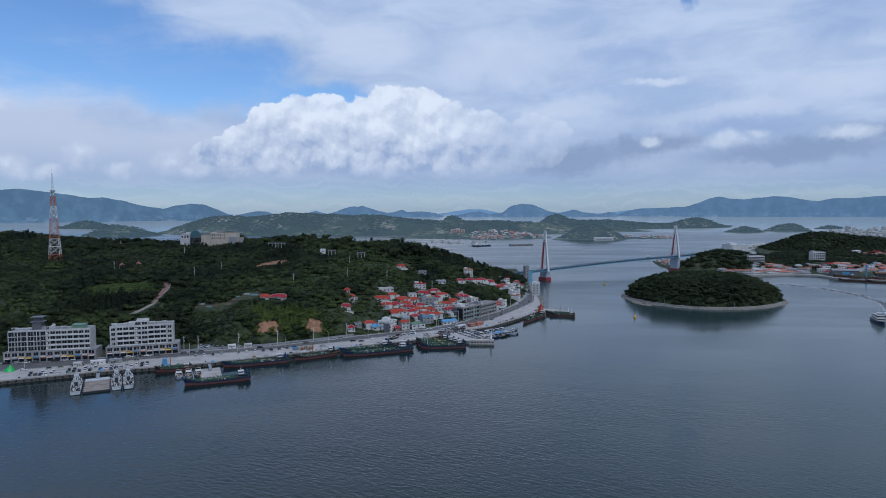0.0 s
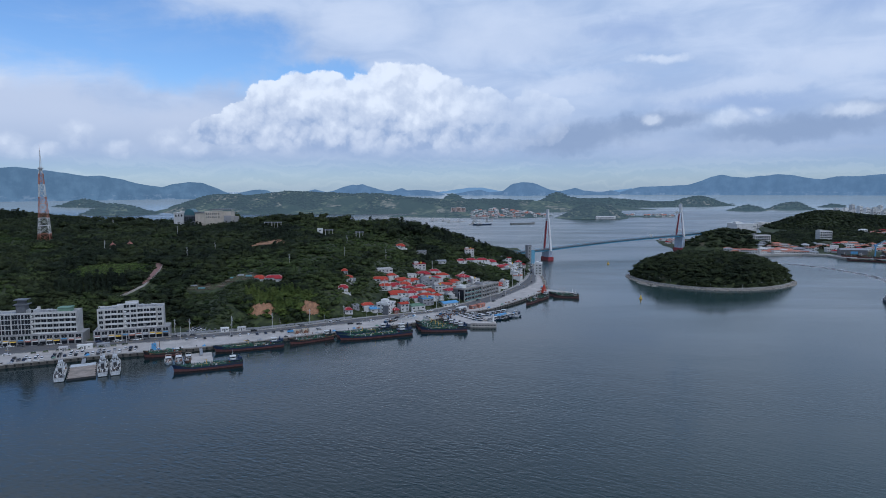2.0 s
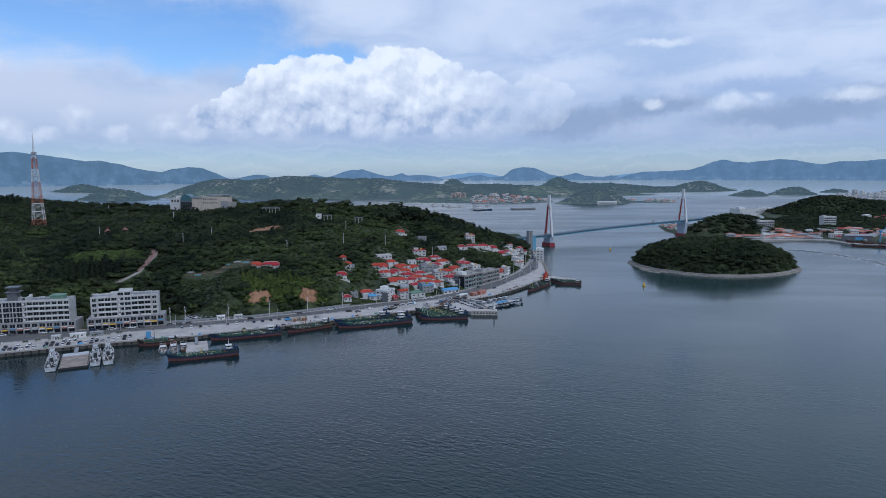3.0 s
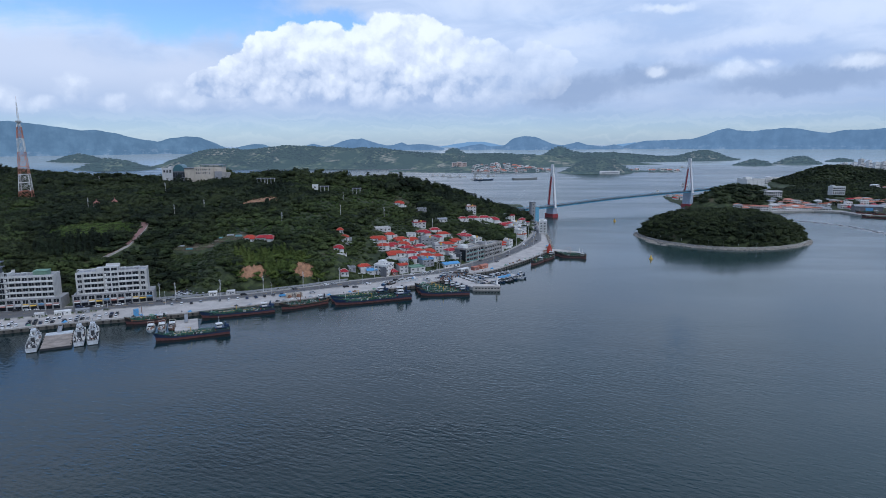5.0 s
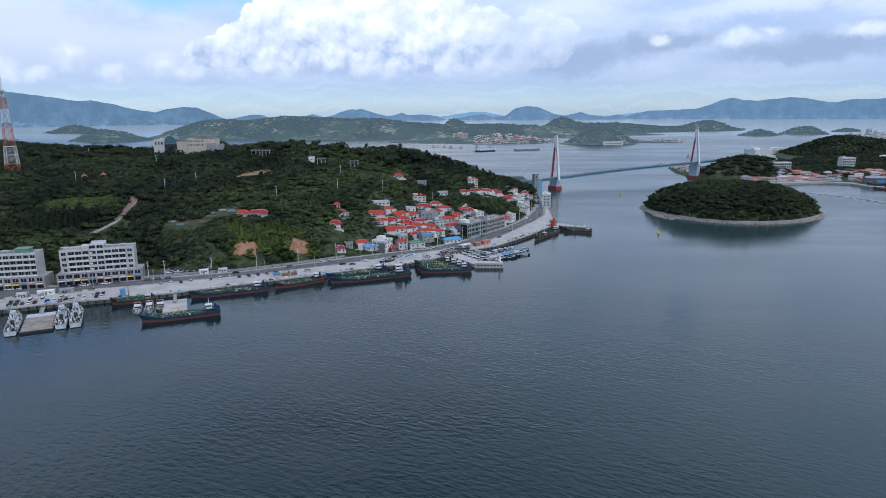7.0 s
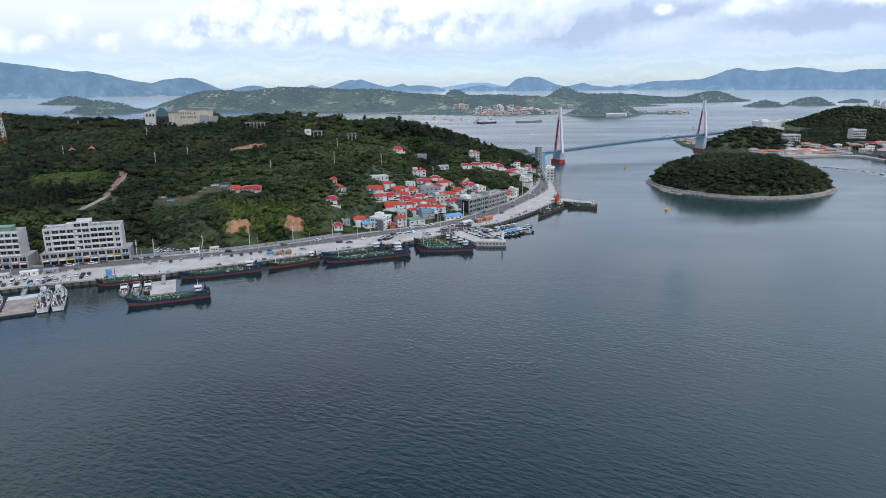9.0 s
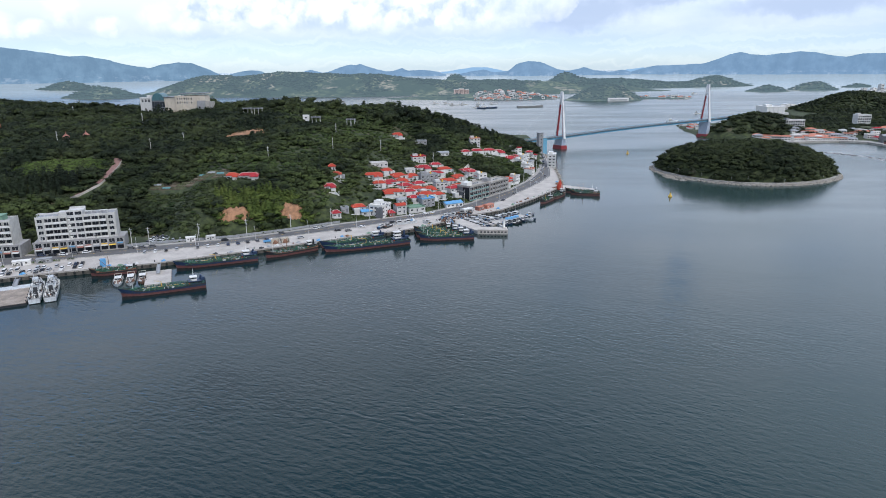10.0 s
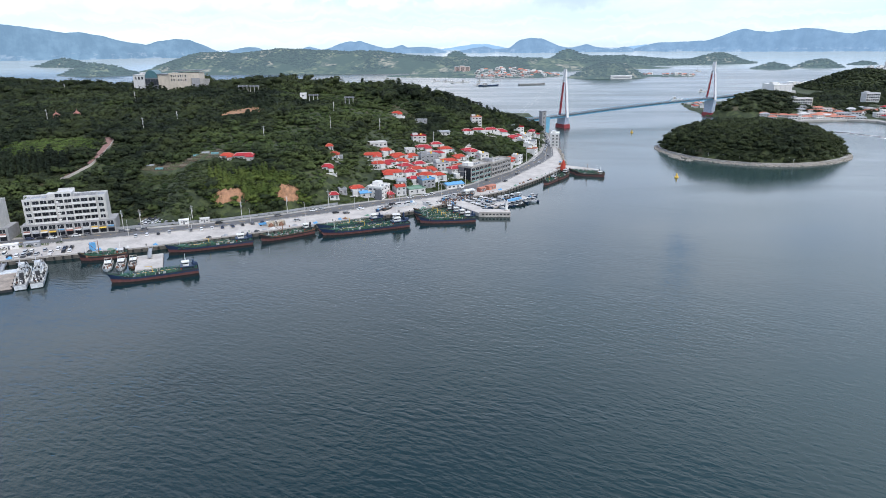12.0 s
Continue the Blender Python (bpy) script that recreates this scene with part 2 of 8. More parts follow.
def water_material(name="sea_water", bright=None):
    def build(k, s):
        where = k.n("ShaderNodeNewGeometry").outputs["Position"]
        # short wind waves run towards the north-east, their crests drawn out across it
        turned = k.place(where, rot=(0, 0, radians(-62)))
        chop = k.noise(k.place(turned, (1.0, 0.42, 1.0)), 0.56, 1.8, 0.45, 0.4).outputs[0]
        ripple = k.noise(k.place(turned, (1.0, 0.55, 1.0), rot=(0, 0, 0.5)), 0.95, 1.5, 0.5, 0.3).outputs[0]
        swell = k.noise(k.place(turned, (1.0, 0.5, 1.0)), 0.05, 3, 0.55, 0.3).outputs[0]
        slick = k.noise(k.place(where, (0.40, 1.7, 1), rot=(0, 0, radians(-14))), 0.006, 5, 0.62, 0.8).outputs[0]
        depth = k.noise(where, 0.004, 2, 0.5).outputs[0]
        # a silty greenish tongue lies along the eastern side of the channel
        east = k.n("ShaderNodeSeparateXYZ")
        k.put(east.inputs[0], where)
        silt = k.ramp(k.math("ADD", east.outputs[0], k.math("MULTIPLY", depth, 160.0)), 40.0, 330.0)
        k.put(s.inputs["Base Color"], k.mix(silt, k.mix(depth, rgb(0.0015, 0.011, 0.013), rgb(0.003, 0.019, 0.019)), rgb(0.023, 0.047, 0.044)))
        # open roads are choppy, the sheltered bay beyond the bridge lies calm
        far = k.vec("LENGTH", where)
        calm = k.ramp(far, 210.0, 540.0, 1.0, 0.06)
        rough = k.math("ADD", k.ramp(slick, 0.35, 0.65, 0.09, 0.18), k.ramp(far, 480.0, 950.0, 0.0, 0.09))
        k.put(s.inputs["Roughness"], rough)
        s.inputs["IOR"].default_value = 1.37
        h = k.math("ADD", k.math("MULTIPLY", calm, k.math("ADD", k.math("MULTIPLY", chop, 0.9), k.math("MULTIPLY", ripple, 0.26))), k.math("MULTIPLY", swell, k.ramp(calm, 0.0, 1.0, 0.30, 0.9)))
        node = k.n("ShaderNodeBump")
        node.inputs["Distance"].default_value = 1.0
        k.put(node.inputs["Strength"], k.math("MULTIPLY", k.ramp(slick, 0.3, 0.7, 0.20, 0.48), k.ramp(silt, 0.0, 1.0, 1.0, 0.40)))
        k.put(node.inputs["Height"], h)
        level = k.n("ShaderNodeCombineXYZ")
        level.inputs[2].default_value = 1.0
        # far off only the near faces of the waves are seen
        k.put(level.inputs[1], k.ramp(far, 520.0, 1300.0, 0.0, -0.036))
        k.put(node.inputs["Normal"], level.outputs[0])
        k.put(s.inputs["Normal"], node.outputs[0])
        # pale distance haze, painted in as emission that grows with range
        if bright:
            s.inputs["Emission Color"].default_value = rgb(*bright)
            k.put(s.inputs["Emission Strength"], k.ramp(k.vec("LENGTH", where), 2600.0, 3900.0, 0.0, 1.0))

    return material(name, build)


def ground_material():
    """Rough grass, low scrub and bare earth on the slopes."""

    def build(k, s):
        where = k.n("ShaderNodeNewGeometry").outputs["Position"]
        a = k.noise(where, 0.035, 4, 0.6).outputs[0]
        b = k.noise(where, 0.4, 5, 0.65).outputs[0]
        c = k.mix(k.ramp(b, 0.3, 0.7), rgb(0.014, 0.022, 0.008), rgb(0.036, 0.048, 0.017))
        tuft = k.noise(where, 0.16, 3, 0.6).outputs[0]
        c = k.mix(k.ramp(tuft, 0.45, 0.62), c, rgb(0.056, 0.072, 0.024))
        c = k.mix(k.ramp(a, 0.58, 0.72), c, rgb(0.095, 0.080, 0.048))
        k.put(s.inputs["Base Color"], c)
        s.inputs["Roughness"].default_value = 0.95
        bump(k, s, b, 0.6, 0.5)

    return material("hill_grass", build)


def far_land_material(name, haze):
    """Distant farmland and woods, with the haze in front of them added as emission."""

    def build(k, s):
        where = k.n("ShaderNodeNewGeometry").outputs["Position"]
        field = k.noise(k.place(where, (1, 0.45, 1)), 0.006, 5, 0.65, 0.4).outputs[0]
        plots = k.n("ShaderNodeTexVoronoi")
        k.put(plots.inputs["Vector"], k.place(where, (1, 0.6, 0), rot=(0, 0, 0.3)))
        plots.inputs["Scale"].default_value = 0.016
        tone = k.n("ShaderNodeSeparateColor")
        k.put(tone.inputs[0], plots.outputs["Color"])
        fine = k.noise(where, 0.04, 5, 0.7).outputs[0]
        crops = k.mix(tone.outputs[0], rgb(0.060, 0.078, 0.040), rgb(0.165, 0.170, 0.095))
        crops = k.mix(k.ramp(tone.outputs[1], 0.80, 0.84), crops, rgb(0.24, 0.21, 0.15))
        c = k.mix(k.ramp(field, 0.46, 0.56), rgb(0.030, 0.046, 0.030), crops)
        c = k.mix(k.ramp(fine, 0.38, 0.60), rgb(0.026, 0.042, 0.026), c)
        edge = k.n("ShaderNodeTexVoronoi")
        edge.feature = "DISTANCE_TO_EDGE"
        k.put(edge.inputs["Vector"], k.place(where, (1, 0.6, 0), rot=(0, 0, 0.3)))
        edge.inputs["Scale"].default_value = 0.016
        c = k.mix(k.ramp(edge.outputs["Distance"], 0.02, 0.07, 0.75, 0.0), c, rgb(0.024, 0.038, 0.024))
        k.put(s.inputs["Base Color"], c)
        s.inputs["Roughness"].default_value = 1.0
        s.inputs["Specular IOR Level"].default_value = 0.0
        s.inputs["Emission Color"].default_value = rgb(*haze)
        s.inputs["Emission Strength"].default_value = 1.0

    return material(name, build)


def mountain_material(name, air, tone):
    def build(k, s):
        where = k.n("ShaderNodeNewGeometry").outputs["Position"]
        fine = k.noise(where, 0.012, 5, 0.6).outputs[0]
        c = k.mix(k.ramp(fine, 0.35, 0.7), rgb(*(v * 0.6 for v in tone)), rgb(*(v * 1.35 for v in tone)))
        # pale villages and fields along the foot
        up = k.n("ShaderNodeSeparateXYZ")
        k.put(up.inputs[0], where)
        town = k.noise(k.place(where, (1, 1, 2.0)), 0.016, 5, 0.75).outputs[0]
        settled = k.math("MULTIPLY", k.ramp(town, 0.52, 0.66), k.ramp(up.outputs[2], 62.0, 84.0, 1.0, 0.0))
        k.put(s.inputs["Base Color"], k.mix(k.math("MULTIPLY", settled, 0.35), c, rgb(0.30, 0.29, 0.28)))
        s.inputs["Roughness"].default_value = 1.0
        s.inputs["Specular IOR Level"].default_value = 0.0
        # blue haze of the air in between, put into the ridge as emission
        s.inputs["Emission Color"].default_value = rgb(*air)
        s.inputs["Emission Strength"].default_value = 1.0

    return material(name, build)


WATER = water_material()
FAR_WATER = water_material("hazy_far_sea", (0.150, 0.178, 0.208))
GRASS = ground_material()
PINE = leaf_material("pine_needles", (0.0096, 0.0160, 0.0088), (0.0224, 0.0336, 0.0160))
BROAD = leaf_material("broad_leaves", (0.0112, 0.0184, 0.0088), (0.0416, 0.0536, 0.0192))
SCRUB = leaf_material("scrub_leaves", (0.0208, 0.0368, 0.0120), (0.0690, 0.1000, 0.0285))
VINE = leaf_material("vine_leaves", (0.0480, 0.0800, 0.0176), (0.1040, 0.1480, 0.0384))
BAMBOO = leaf_material("bamboo_leaves", (0.0480, 0.0740, 0.0150), (0.1150, 0.1460, 0.0350))
THICKET = leaf_material("young_leaves", (0.0176, 0.0272, 0.0104), (0.0640, 0.0860, 0.0265))
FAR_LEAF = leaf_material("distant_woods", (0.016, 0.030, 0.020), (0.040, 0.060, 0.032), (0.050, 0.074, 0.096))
CROP = plain("crop_leaves", (0.055, 0.085, 0.026), 0.8, vary=0.4, scale=1.5)
SHRUB = plain("shrub_leaves", (0.026, 0.044, 0.018), 0.8, vary=0.4, scale=1.5)
BARK = plain("bark", (0.07, 0.05, 0.035), 0.9)
CONCRETE = plain("quay_concrete", (0.43, 0.395, 0.355), 0.85, vary=0.26, scale=0.12, relief=0.2)
STAINED = plain("stained_concrete", (0.34, 0.32, 0.29), 0.85, vary=0.3, scale=0.25, stain=0.6, relief=0.3)
ASPHALT = plain("worn_asphalt", (0.115, 0.113, 0.112), 0.9, vary=0.25, scale=0.15)
LINE = plain("road_paint", (0.62, 0.61, 0.57), 0.7)
YELLOW = plain("yellow_paint", (0.62, 0.40, 0.06), 0.6)
EARTH = plain("orange_earth", (0.33, 0.175, 0.095), 0.95, vary=0.45, scale=0.35, stain=0.5, relief=0.6)
ROCK = plain("shore_rock", (0.26, 0.235, 0.20), 0.9, vary=0.4, scale=0.5, relief=0.5)
FAR_LAND = far_land_material("hazy_fields", (0.052, 0.074, 0.096))
FAR_LAND_B = far_land_material("hazy_isles", (0.052, 0.078, 0.104))
MOUNT_A = mountain_material("haze_blue_mountain", (0.078, 0.140, 0.222), (0.050, 0.068, 0.074))
MOUNT_B = mountain_material("haze_pale_mountain", (0.094, 0.165, 0.265), (0.045, 0.060, 0.070))
MOUNT_C = mountain_material("haze_faint_mountain", (0.170, 0.290, 0.450), (0.010, 0.015, 0.020))
PINK_CLAY = plain("faded_red_running_track", (0.23, 0.13, 0.11), 0.9, vary=0.25, scale=0.4)
WHITE = plain("white_paint", (0.66, 0.65, 0.62), 0.6, vary=0.14, scale=0.3, stain=0.25)
OFFWHITE = plain("grey_white_plaster", (0.52, 0.51, 0.49), 0.75, vary=0.18, scale=0.3, stain=0.35)
GREYWALL = plain("grey_plaster", (0.27, 0.27, 0.275), 0.75, vary=0.2, scale=0.4, stain=0.3)
PALEPINK = plain("pale_pink_render", (0.58, 0.44, 0.39), 0.8, vary=0.12, scale=0.2)
RENDER = plain("weathered_white_render", (0.47, 0.46, 0.43), 0.8, vary=0.2, scale=0.3, stain=0.4)
BEIGE = plain("beige_stone", (0.50, 0.44, 0.36), 0.75, vary=0.15, scale=0.3, stain=0.25)
PODIUM = plain("grey_granite_cladding", (0.29, 0.285, 0.28), 0.6, vary=0.2, scale=0.5, stain=0.3)
STONE = plain("dark_cladding", (0.12, 0.125, 0.135), 0.5, vary=0.25, scale=0.5)
REDROOF = plain("orange_red_roof", (0.43, 0.065, 0.042), 0.85, vary=0.28, scale=0.5, stain=0.2, piece=0.25, gloss=0.1)
CRIMSON = plain("crimson_roof", (0.37, 0.042, 0.050), 0.85, vary=0.28, scale=0.5, stain=0.2, piece=0.25, gloss=0.1)
SALMON = plain("faded_salmon_roof", (0.50, 0.185, 0.115), 0.7, vary=0.3, scale=0.3, stain=0.3, piece=0.3)
BLUEROOF = plain("bright_blue_roof", (0.10, 0.30, 0.52), 0.5, vary=0.2, scale=0.5, stain=0.25)
GREYROOF = plain("grey_roof", (0.28, 0.29, 0.30), 0.7, vary=0.25, scale=0.5, stain=0.3)
GREENROOF = plain("green_waterproof_roof", (0.16, 0.27, 0.19), 0.7, vary=0.25, scale=0.4, stain=0.3)
GLASS = plain("dark_window_glass", (0.018, 0.022, 0.028), 0.12, vary=0.3)
BRICKRED = plain("brick_red_wall", (0.29, 0.12, 0.09), 0.8, vary=0.25, scale=0.6)
NAVY = plain("navy_hull_paint", (0.014, 0.034, 0.080), 0.45, vary=0.3, scale=0.5, stain=0.4)
BLACKHULL = plain("black_hull_paint", (0.02, 0.021, 0.024), 0.5, vary=0.3, scale=0.5, stain=0.3)
BOTTOM = plain("red_oxide_hull", (0.15, 0.058, 0.050), 0.6, vary=0.3, scale=0.5, stain=0.4)
DECKGREEN = plain("green_deck_paint", (0.018, 0.085, 0.050), 0.6, vary=0.4, scale=0.8)
DECKGREY = plain("grey_deck", (0.25, 0.25, 0.24), 0.7, vary=0.3, scale=0.8)
RUST = plain("rusty_steel", (0.20, 0.10, 0.06), 0.8, vary=0.4, scale=0.8)
STEEL = plain("grey_steel", (0.34, 0.35, 0.36), 0.5, 0.2, vary=0.2)
PALEGREY = plain("pale_grey_ship_paint", (0.52, 0.54, 0.55), 0.5, vary=0.3, scale=0.8, stain=0.35)
DARK = plain("dark_fittings", (0.03, 0.032, 0.035), 0.6)
RUBBER = plain("tyre_rubber", (0.02, 0.02, 0.02), 0.8)
BRIDGEBLUE = plain("sky_blue_girder", (0.14, 0.36, 0.50), 0.5, vary=0.2, scale=0.3, stain=0.3)
PYLONRED = plain("deep_red_pylon", (0.27, 0.030, 0.035), 0.5, vary=0.2, scale=0.3, stain=0.2)
PYLONWHITE = plain("white_pylon", (0.68, 0.67, 0.66), 0.55, vary=0.12, scale=0.3, stain=0.2)
PIERBLUE = plain("pale_blue_pier", (0.38, 0.44, 0.52), 0.7, vary=0.2, scale=0.25, stain=0.35)
FOAM = plain("wake_foam", (0.84, 0.87, 0.89), 0.7, vary=0.4, scale=0.3)

# ---------------------------------------------------------------- mesh helpers
class Shape:
    """Collects vertices and faces of one mesh."""

    def __init__(self):
        self.v, self.f = [], []

    def add(self, verts, faces):
        at = len(self.v)
        self.v += [tuple(p) for p in verts]
        self.f += [tuple(i + at for i in f) for f in faces]
        return self

    def box(self, x0, x1, y0, y1, z0, z1, taper=0.0):
        a = taper
        v = [(x0, y0, z0), (x1, y0, z0), (x1, y1, z0), (x0, y1, z0), (x0 + a, y0 + a, z1), (x1 - a, y0 + a, z1), (x1 - a, y1 - a, z1), (x0 + a, y1 - a, z1)]
        return self.add(v, [(3, 2, 1, 0), (4, 5, 6, 7), (0, 1, 5, 4), (1, 2, 6, 5), (2, 3, 7, 6), (3, 0, 4, 7)])

    def prism(self, outline, z0, z1, top=None):
        """A flat outline (counter-clockwise) drawn up from z0 to z1; top: another outline for the upper end."""
        n = len(outline)
        up = top or outline
        lo = z0 if callable(z0) else (lambda x, y: z0)
        hi = z1 if callable(z1) else (lambda x, y: z1)
        v = [(x, y, lo(x, y)) for x, y in outline] + [(x, y, hi(x, y)) for x, y in up]
        return self.add(v, [tuple(range(n))[::-1], tuple(range(n, 2 * n))] + [(i, (i + 1) % n, n + (i + 1) % n, n + i) for i in range(n)])

    def rod(self, a, b, r0, r1=None, sides=6):
        a, b = Vector(a), Vector(b)
        r1 = r0 if r1 is None else r1
        turn = (b - a).to_track_quat("Z", "Y").to_matrix()
        ring = [Vector((math.cos(2 * math.pi * i / sides), math.sin(2 * math.pi * i / sides), 0)) for i in range(sides)]
        v = [a + turn @ (p * r0) for p in ring] + [b + turn @ (p * r1) for p in ring]
        return self.add(v, [tuple(range(sides))[::-1], tuple(range(sides, 2 * sides))] + [(i, (i + 1) % sides, sides + (i + 1) % sides, sides + i) for i in range(sides)])

    def strip(self, a, b, closed=False):
        """A band between two lines of points of equal length."""
        n = len(a)
        return self.add(list(a) + list(b), [(i, i + 1, n + i + 1, n + i) for i in range(n - 1)])

    def mesh(self, name, mat):
        me = bpy.data.meshes.new(name)
        me.from_pydata(self.v, [], self.f)
        me.update()
        if mat:
            me.materials.append(mat)
        return me


def part(name, shape, mat, parent=None, label="", m=None):
    """Links a Shape or a mesh as one object under a thing or a part."""
    ob = new(name, shape.mesh(name, mat) if isinstance(shape, Shape) else shape)
    if m is not None:
        ob.matrix_local = m
    if parent is not None:
        ob.parent = parent
    if label:
        ob["label"] = label
    return ob


def thing(name, m=None, label="", category="", group="", kind=""):
    ob = new(name)
    ob.empty_display_size = 1.0
    if m is not None:
        ob.matrix_world = m
    return tagged(ob, label, category, group, kind)


def arrays_mesh(name, verts, tris, mat, smooth=False):
    """A triangle mesh from numpy arrays."""
    me = bpy.data.meshes.new(name)
    me.vertices.add(len(verts))
    me.vertices.foreach_set("co", np.asarray(verts, np.float32).ravel())
    me.loops.add(len(tris) * 3)
    me.loops.foreach_set("vertex_index", np.asarray(tris, np.int32).ravel())
    me.polygons.add(len(tris))
    me.polygons.foreach_set("loop_start", np.arange(0, 3 * len(tris), 3, dtype=np.int32))
    if smooth:
        me.polygons.foreach_set("use_smooth", np.ones(len(tris), bool))
    me.materials.append(mat)
    me.update(calc_edges=True)
    return me


def ease(x, a, b):
    t = np.clip((x - a) / (b - a), 0, 1)
    return t * t * (3 - 2 * t)


def field_noise(x, y, size, seed=0.0):
    """Smooth value noise of about -1 to 1 with features of that size."""
    out, amp = 0.0, 0.6
    for n in range(3):
        s = size / 2**n
        out = out + amp * np.sin(x / s * 2.1 + 1.7 * np.sin(y / s * 1.3 + seed + n) + seed * 3) * np.cos(y / s * 1.9 + 1.5 * np.sin(x / s * 1.1 - seed) + n * 2)
        amp *= 0.5
    return out


def signed_distance(x, y, line):
    """Metres from an open line, positive on its left."""
    best, side = np.full(np.shape(x), 1e9), np.zeros(np.shape(x))
    for (ax, ay), (bx, by) in zip(line, line[1:]):
        dx, dy = bx - ax, by - ay
        t = np.clip(((x - ax) * dx + (y - ay) * dy) / (dx * dx + dy * dy), 0, 1)
        d = np.hypot(x - ax - t * dx, y - ay - t * dy)
        s = np.sign(dx * (y - ay) - dy * (x - ax))
        near = d < best
        best, side = np.where(near, d, best), np.where(near, s, side)
    return best * side


def grid_mesh(name, x0, x1, y0, y1, step, height, mat, keep=None):
    nx, ny = int((x1 - x0) / step) + 1, int((y1 - y0) / step) + 1
    X, Y = np.meshgrid(np.linspace(x0, x1, nx), np.linspace(y0, y1, ny))
    Z = height(X, Y)
    i = np.arange(nx * ny).reshape(ny, nx)
    a, b, c, d = i[:-1, :-1].ravel(), i[:-1, 1:].ravel(), i[1:, 1:].ravel(), i[1:, :-1].ravel()
    if keep is not None:
        z = Z.ravel()
        ok = np.maximum.reduce([z[a], z[b], z[c], z[d]]) > keep
        a, b, c, d = a[ok], b[ok], c[ok], d[ok]
    tris = np.concatenate([np.stack([a, b, c], 1), np.stack([a, c, d], 1)])
    used = np.unique(tris)
    remap = np.zeros(nx * ny, int)
    remap[used] = np.arange(len(used))
    verts = np.stack([X.ravel(), Y.ravel(), Z.ravel()], 1)[used]
    return arrays_mesh(name, verts, remap[tris], mat, True)


ICO = np.array([(0, -0.526, 0.851), (0, 0.526, 0.851), (0, -0.526, -0.851), (0, 0.526, -0.851), (0.851, 0, 0.526), (-0.851, 0, 0.526),
                (0.851, 0, -0.526), (-0.851, 0, -0.526), (0.526, 0.851, 0), (-0.526, 0.851, 0), (0.526, -0.851, 0), (-0.526, -0.851, 0)])


def ico_faces():
    out = []
    for i in range(12):
        for j in range(i + 1, 12):
            for k in range(j + 1, 12):
                a, b, c = ICO[i], ICO[j], ICO[k]
                if max(np.linalg.norm(a - b), np.linalg.norm(b - c), np.linalg.norm(a - c)) < 1.2:
                    out.append((i, j, k) if np.dot(np.cross(b - a, c - a), a) > 0 else (i, k, j))
    return np.array(out)


ICO_F = ico_faces()



# ---------------------------------------------------------------- lie of the land
# back edge of the harbour road, from the south-west round to the bridge; the hill is on its left
ROAD_BACK = [(-900, 215), (-310, 434), (-253, 450), (-224, 455), (-197, 465.5), (-167, 476), (-136, 486), (-105, 503), (-72, 525), (-35, 545), (-15, 556), (5, 575), (18, 589), (38, 619), (57, 647), (80, 696), (95, 741), (105, 785), (112, 838), (122, 905)]
ROAD_BACK = [(float(x), float(y)) for x, y in ROAD_BACK]
BACK_SHORE = [(125, 905), (100, 960), (30, 985), (-150, 1060), (-500, 1160), (-1100, 1300)]


def bell(x, y, cx, cy, rx, ry, amp, turn=0.0):
    c, s = math.cos(turn), math.sin(turn)
    u, v = ((x - cx) * c + (y - cy) * s) / rx, (-(x - cx) * s + (y - cy) * c) / ry
    return amp * np.exp(-(u * u + v * v))


def main_height(x, y):
    x, y = np.asarray(x, float), np.asarray(y, float)
    r = signed_distance(x, y, ROAD_BACK)
    b = signed_distance(x, y, BACK_SHORE)
    flat = 26 * ease(-x, 170, 190) + 5
    village = ease(x, -95, -40) * (1 - ease(y, 690, 800))
    rise = np.maximum(r - flat * (1 - 0.6 * village), 0)
    crest = 72 - 9 * ease(-x, 240, 420)
    h = 2.6 + crest * (1 - np.exp(-rise / 165)) * (1 - 0.36 * village)
    bank = ease(x, -215, -150) * (1 - ease(x, -90, -60))
    h = h + bank * 7 * ease(rise, 1, 12) * (1 - ease(rise, 40, 120))
    h = h + field_noise(x, y, 60, 1.3) * 2.2 * ease(rise, 10, 60) + field_noise(x, y, 18, 0.4) * 0.5 * ease(rise, 5, 30)
    h = h + bell(x, y, -660, 890, 170, 110, 13)
    h = h * (1 - 0.55 * ease(y + 0.12 * x, 800, 1010))
    h = h + bell(x, y, -20, 862, 95, 48, 15) + bell(x, y, -160, 842, 85, 45, 6) + bell(x, y, -310, 860, 45, 40, -7)
    h = np.minimum(h, 2.6 + np.maximum(b, 0) * 0.55)
    return np.where(r < 0, 2.3, h)


ISLE = (308.5, 747.5)


def isle_radius(a):
    return 83.6 + 6 * np.cos(2 * a + 0.5) + 4 * np.sin(3 * a + 1.0)


def isle_height(x, y):
    dx, dy = x - ISLE[0], y - ISLE[1]
    d = np.hypot(dx, dy * 1.02) / isle_radius(np.arctan2(dy, dx))
    z = 2.4 + 25 * np.clip(1 - (np.maximum(d, 0) / 0.93) ** 2.8, 0, 1) ** 0.62
    z = z + field_noise(x, y, 30, 2.0) * 1.5 * (1 - ease(d, 0.7, 0.9))
    return np.where(d < 0.93, z, 2.4 - 60 * np.maximum(d - 0.955, 0))


EAST_SHORE = [(1500, 700), (900, 850), (645, 909), (592, 940), (590, 985), (560, 1005), (488, 994), (440, 1015), (396, 1085), (405, 1180), (428, 1290), (560, 1330), (650, 1400), (740, 1480), (800, 1620), (900, 1760), (1500, 1950)]


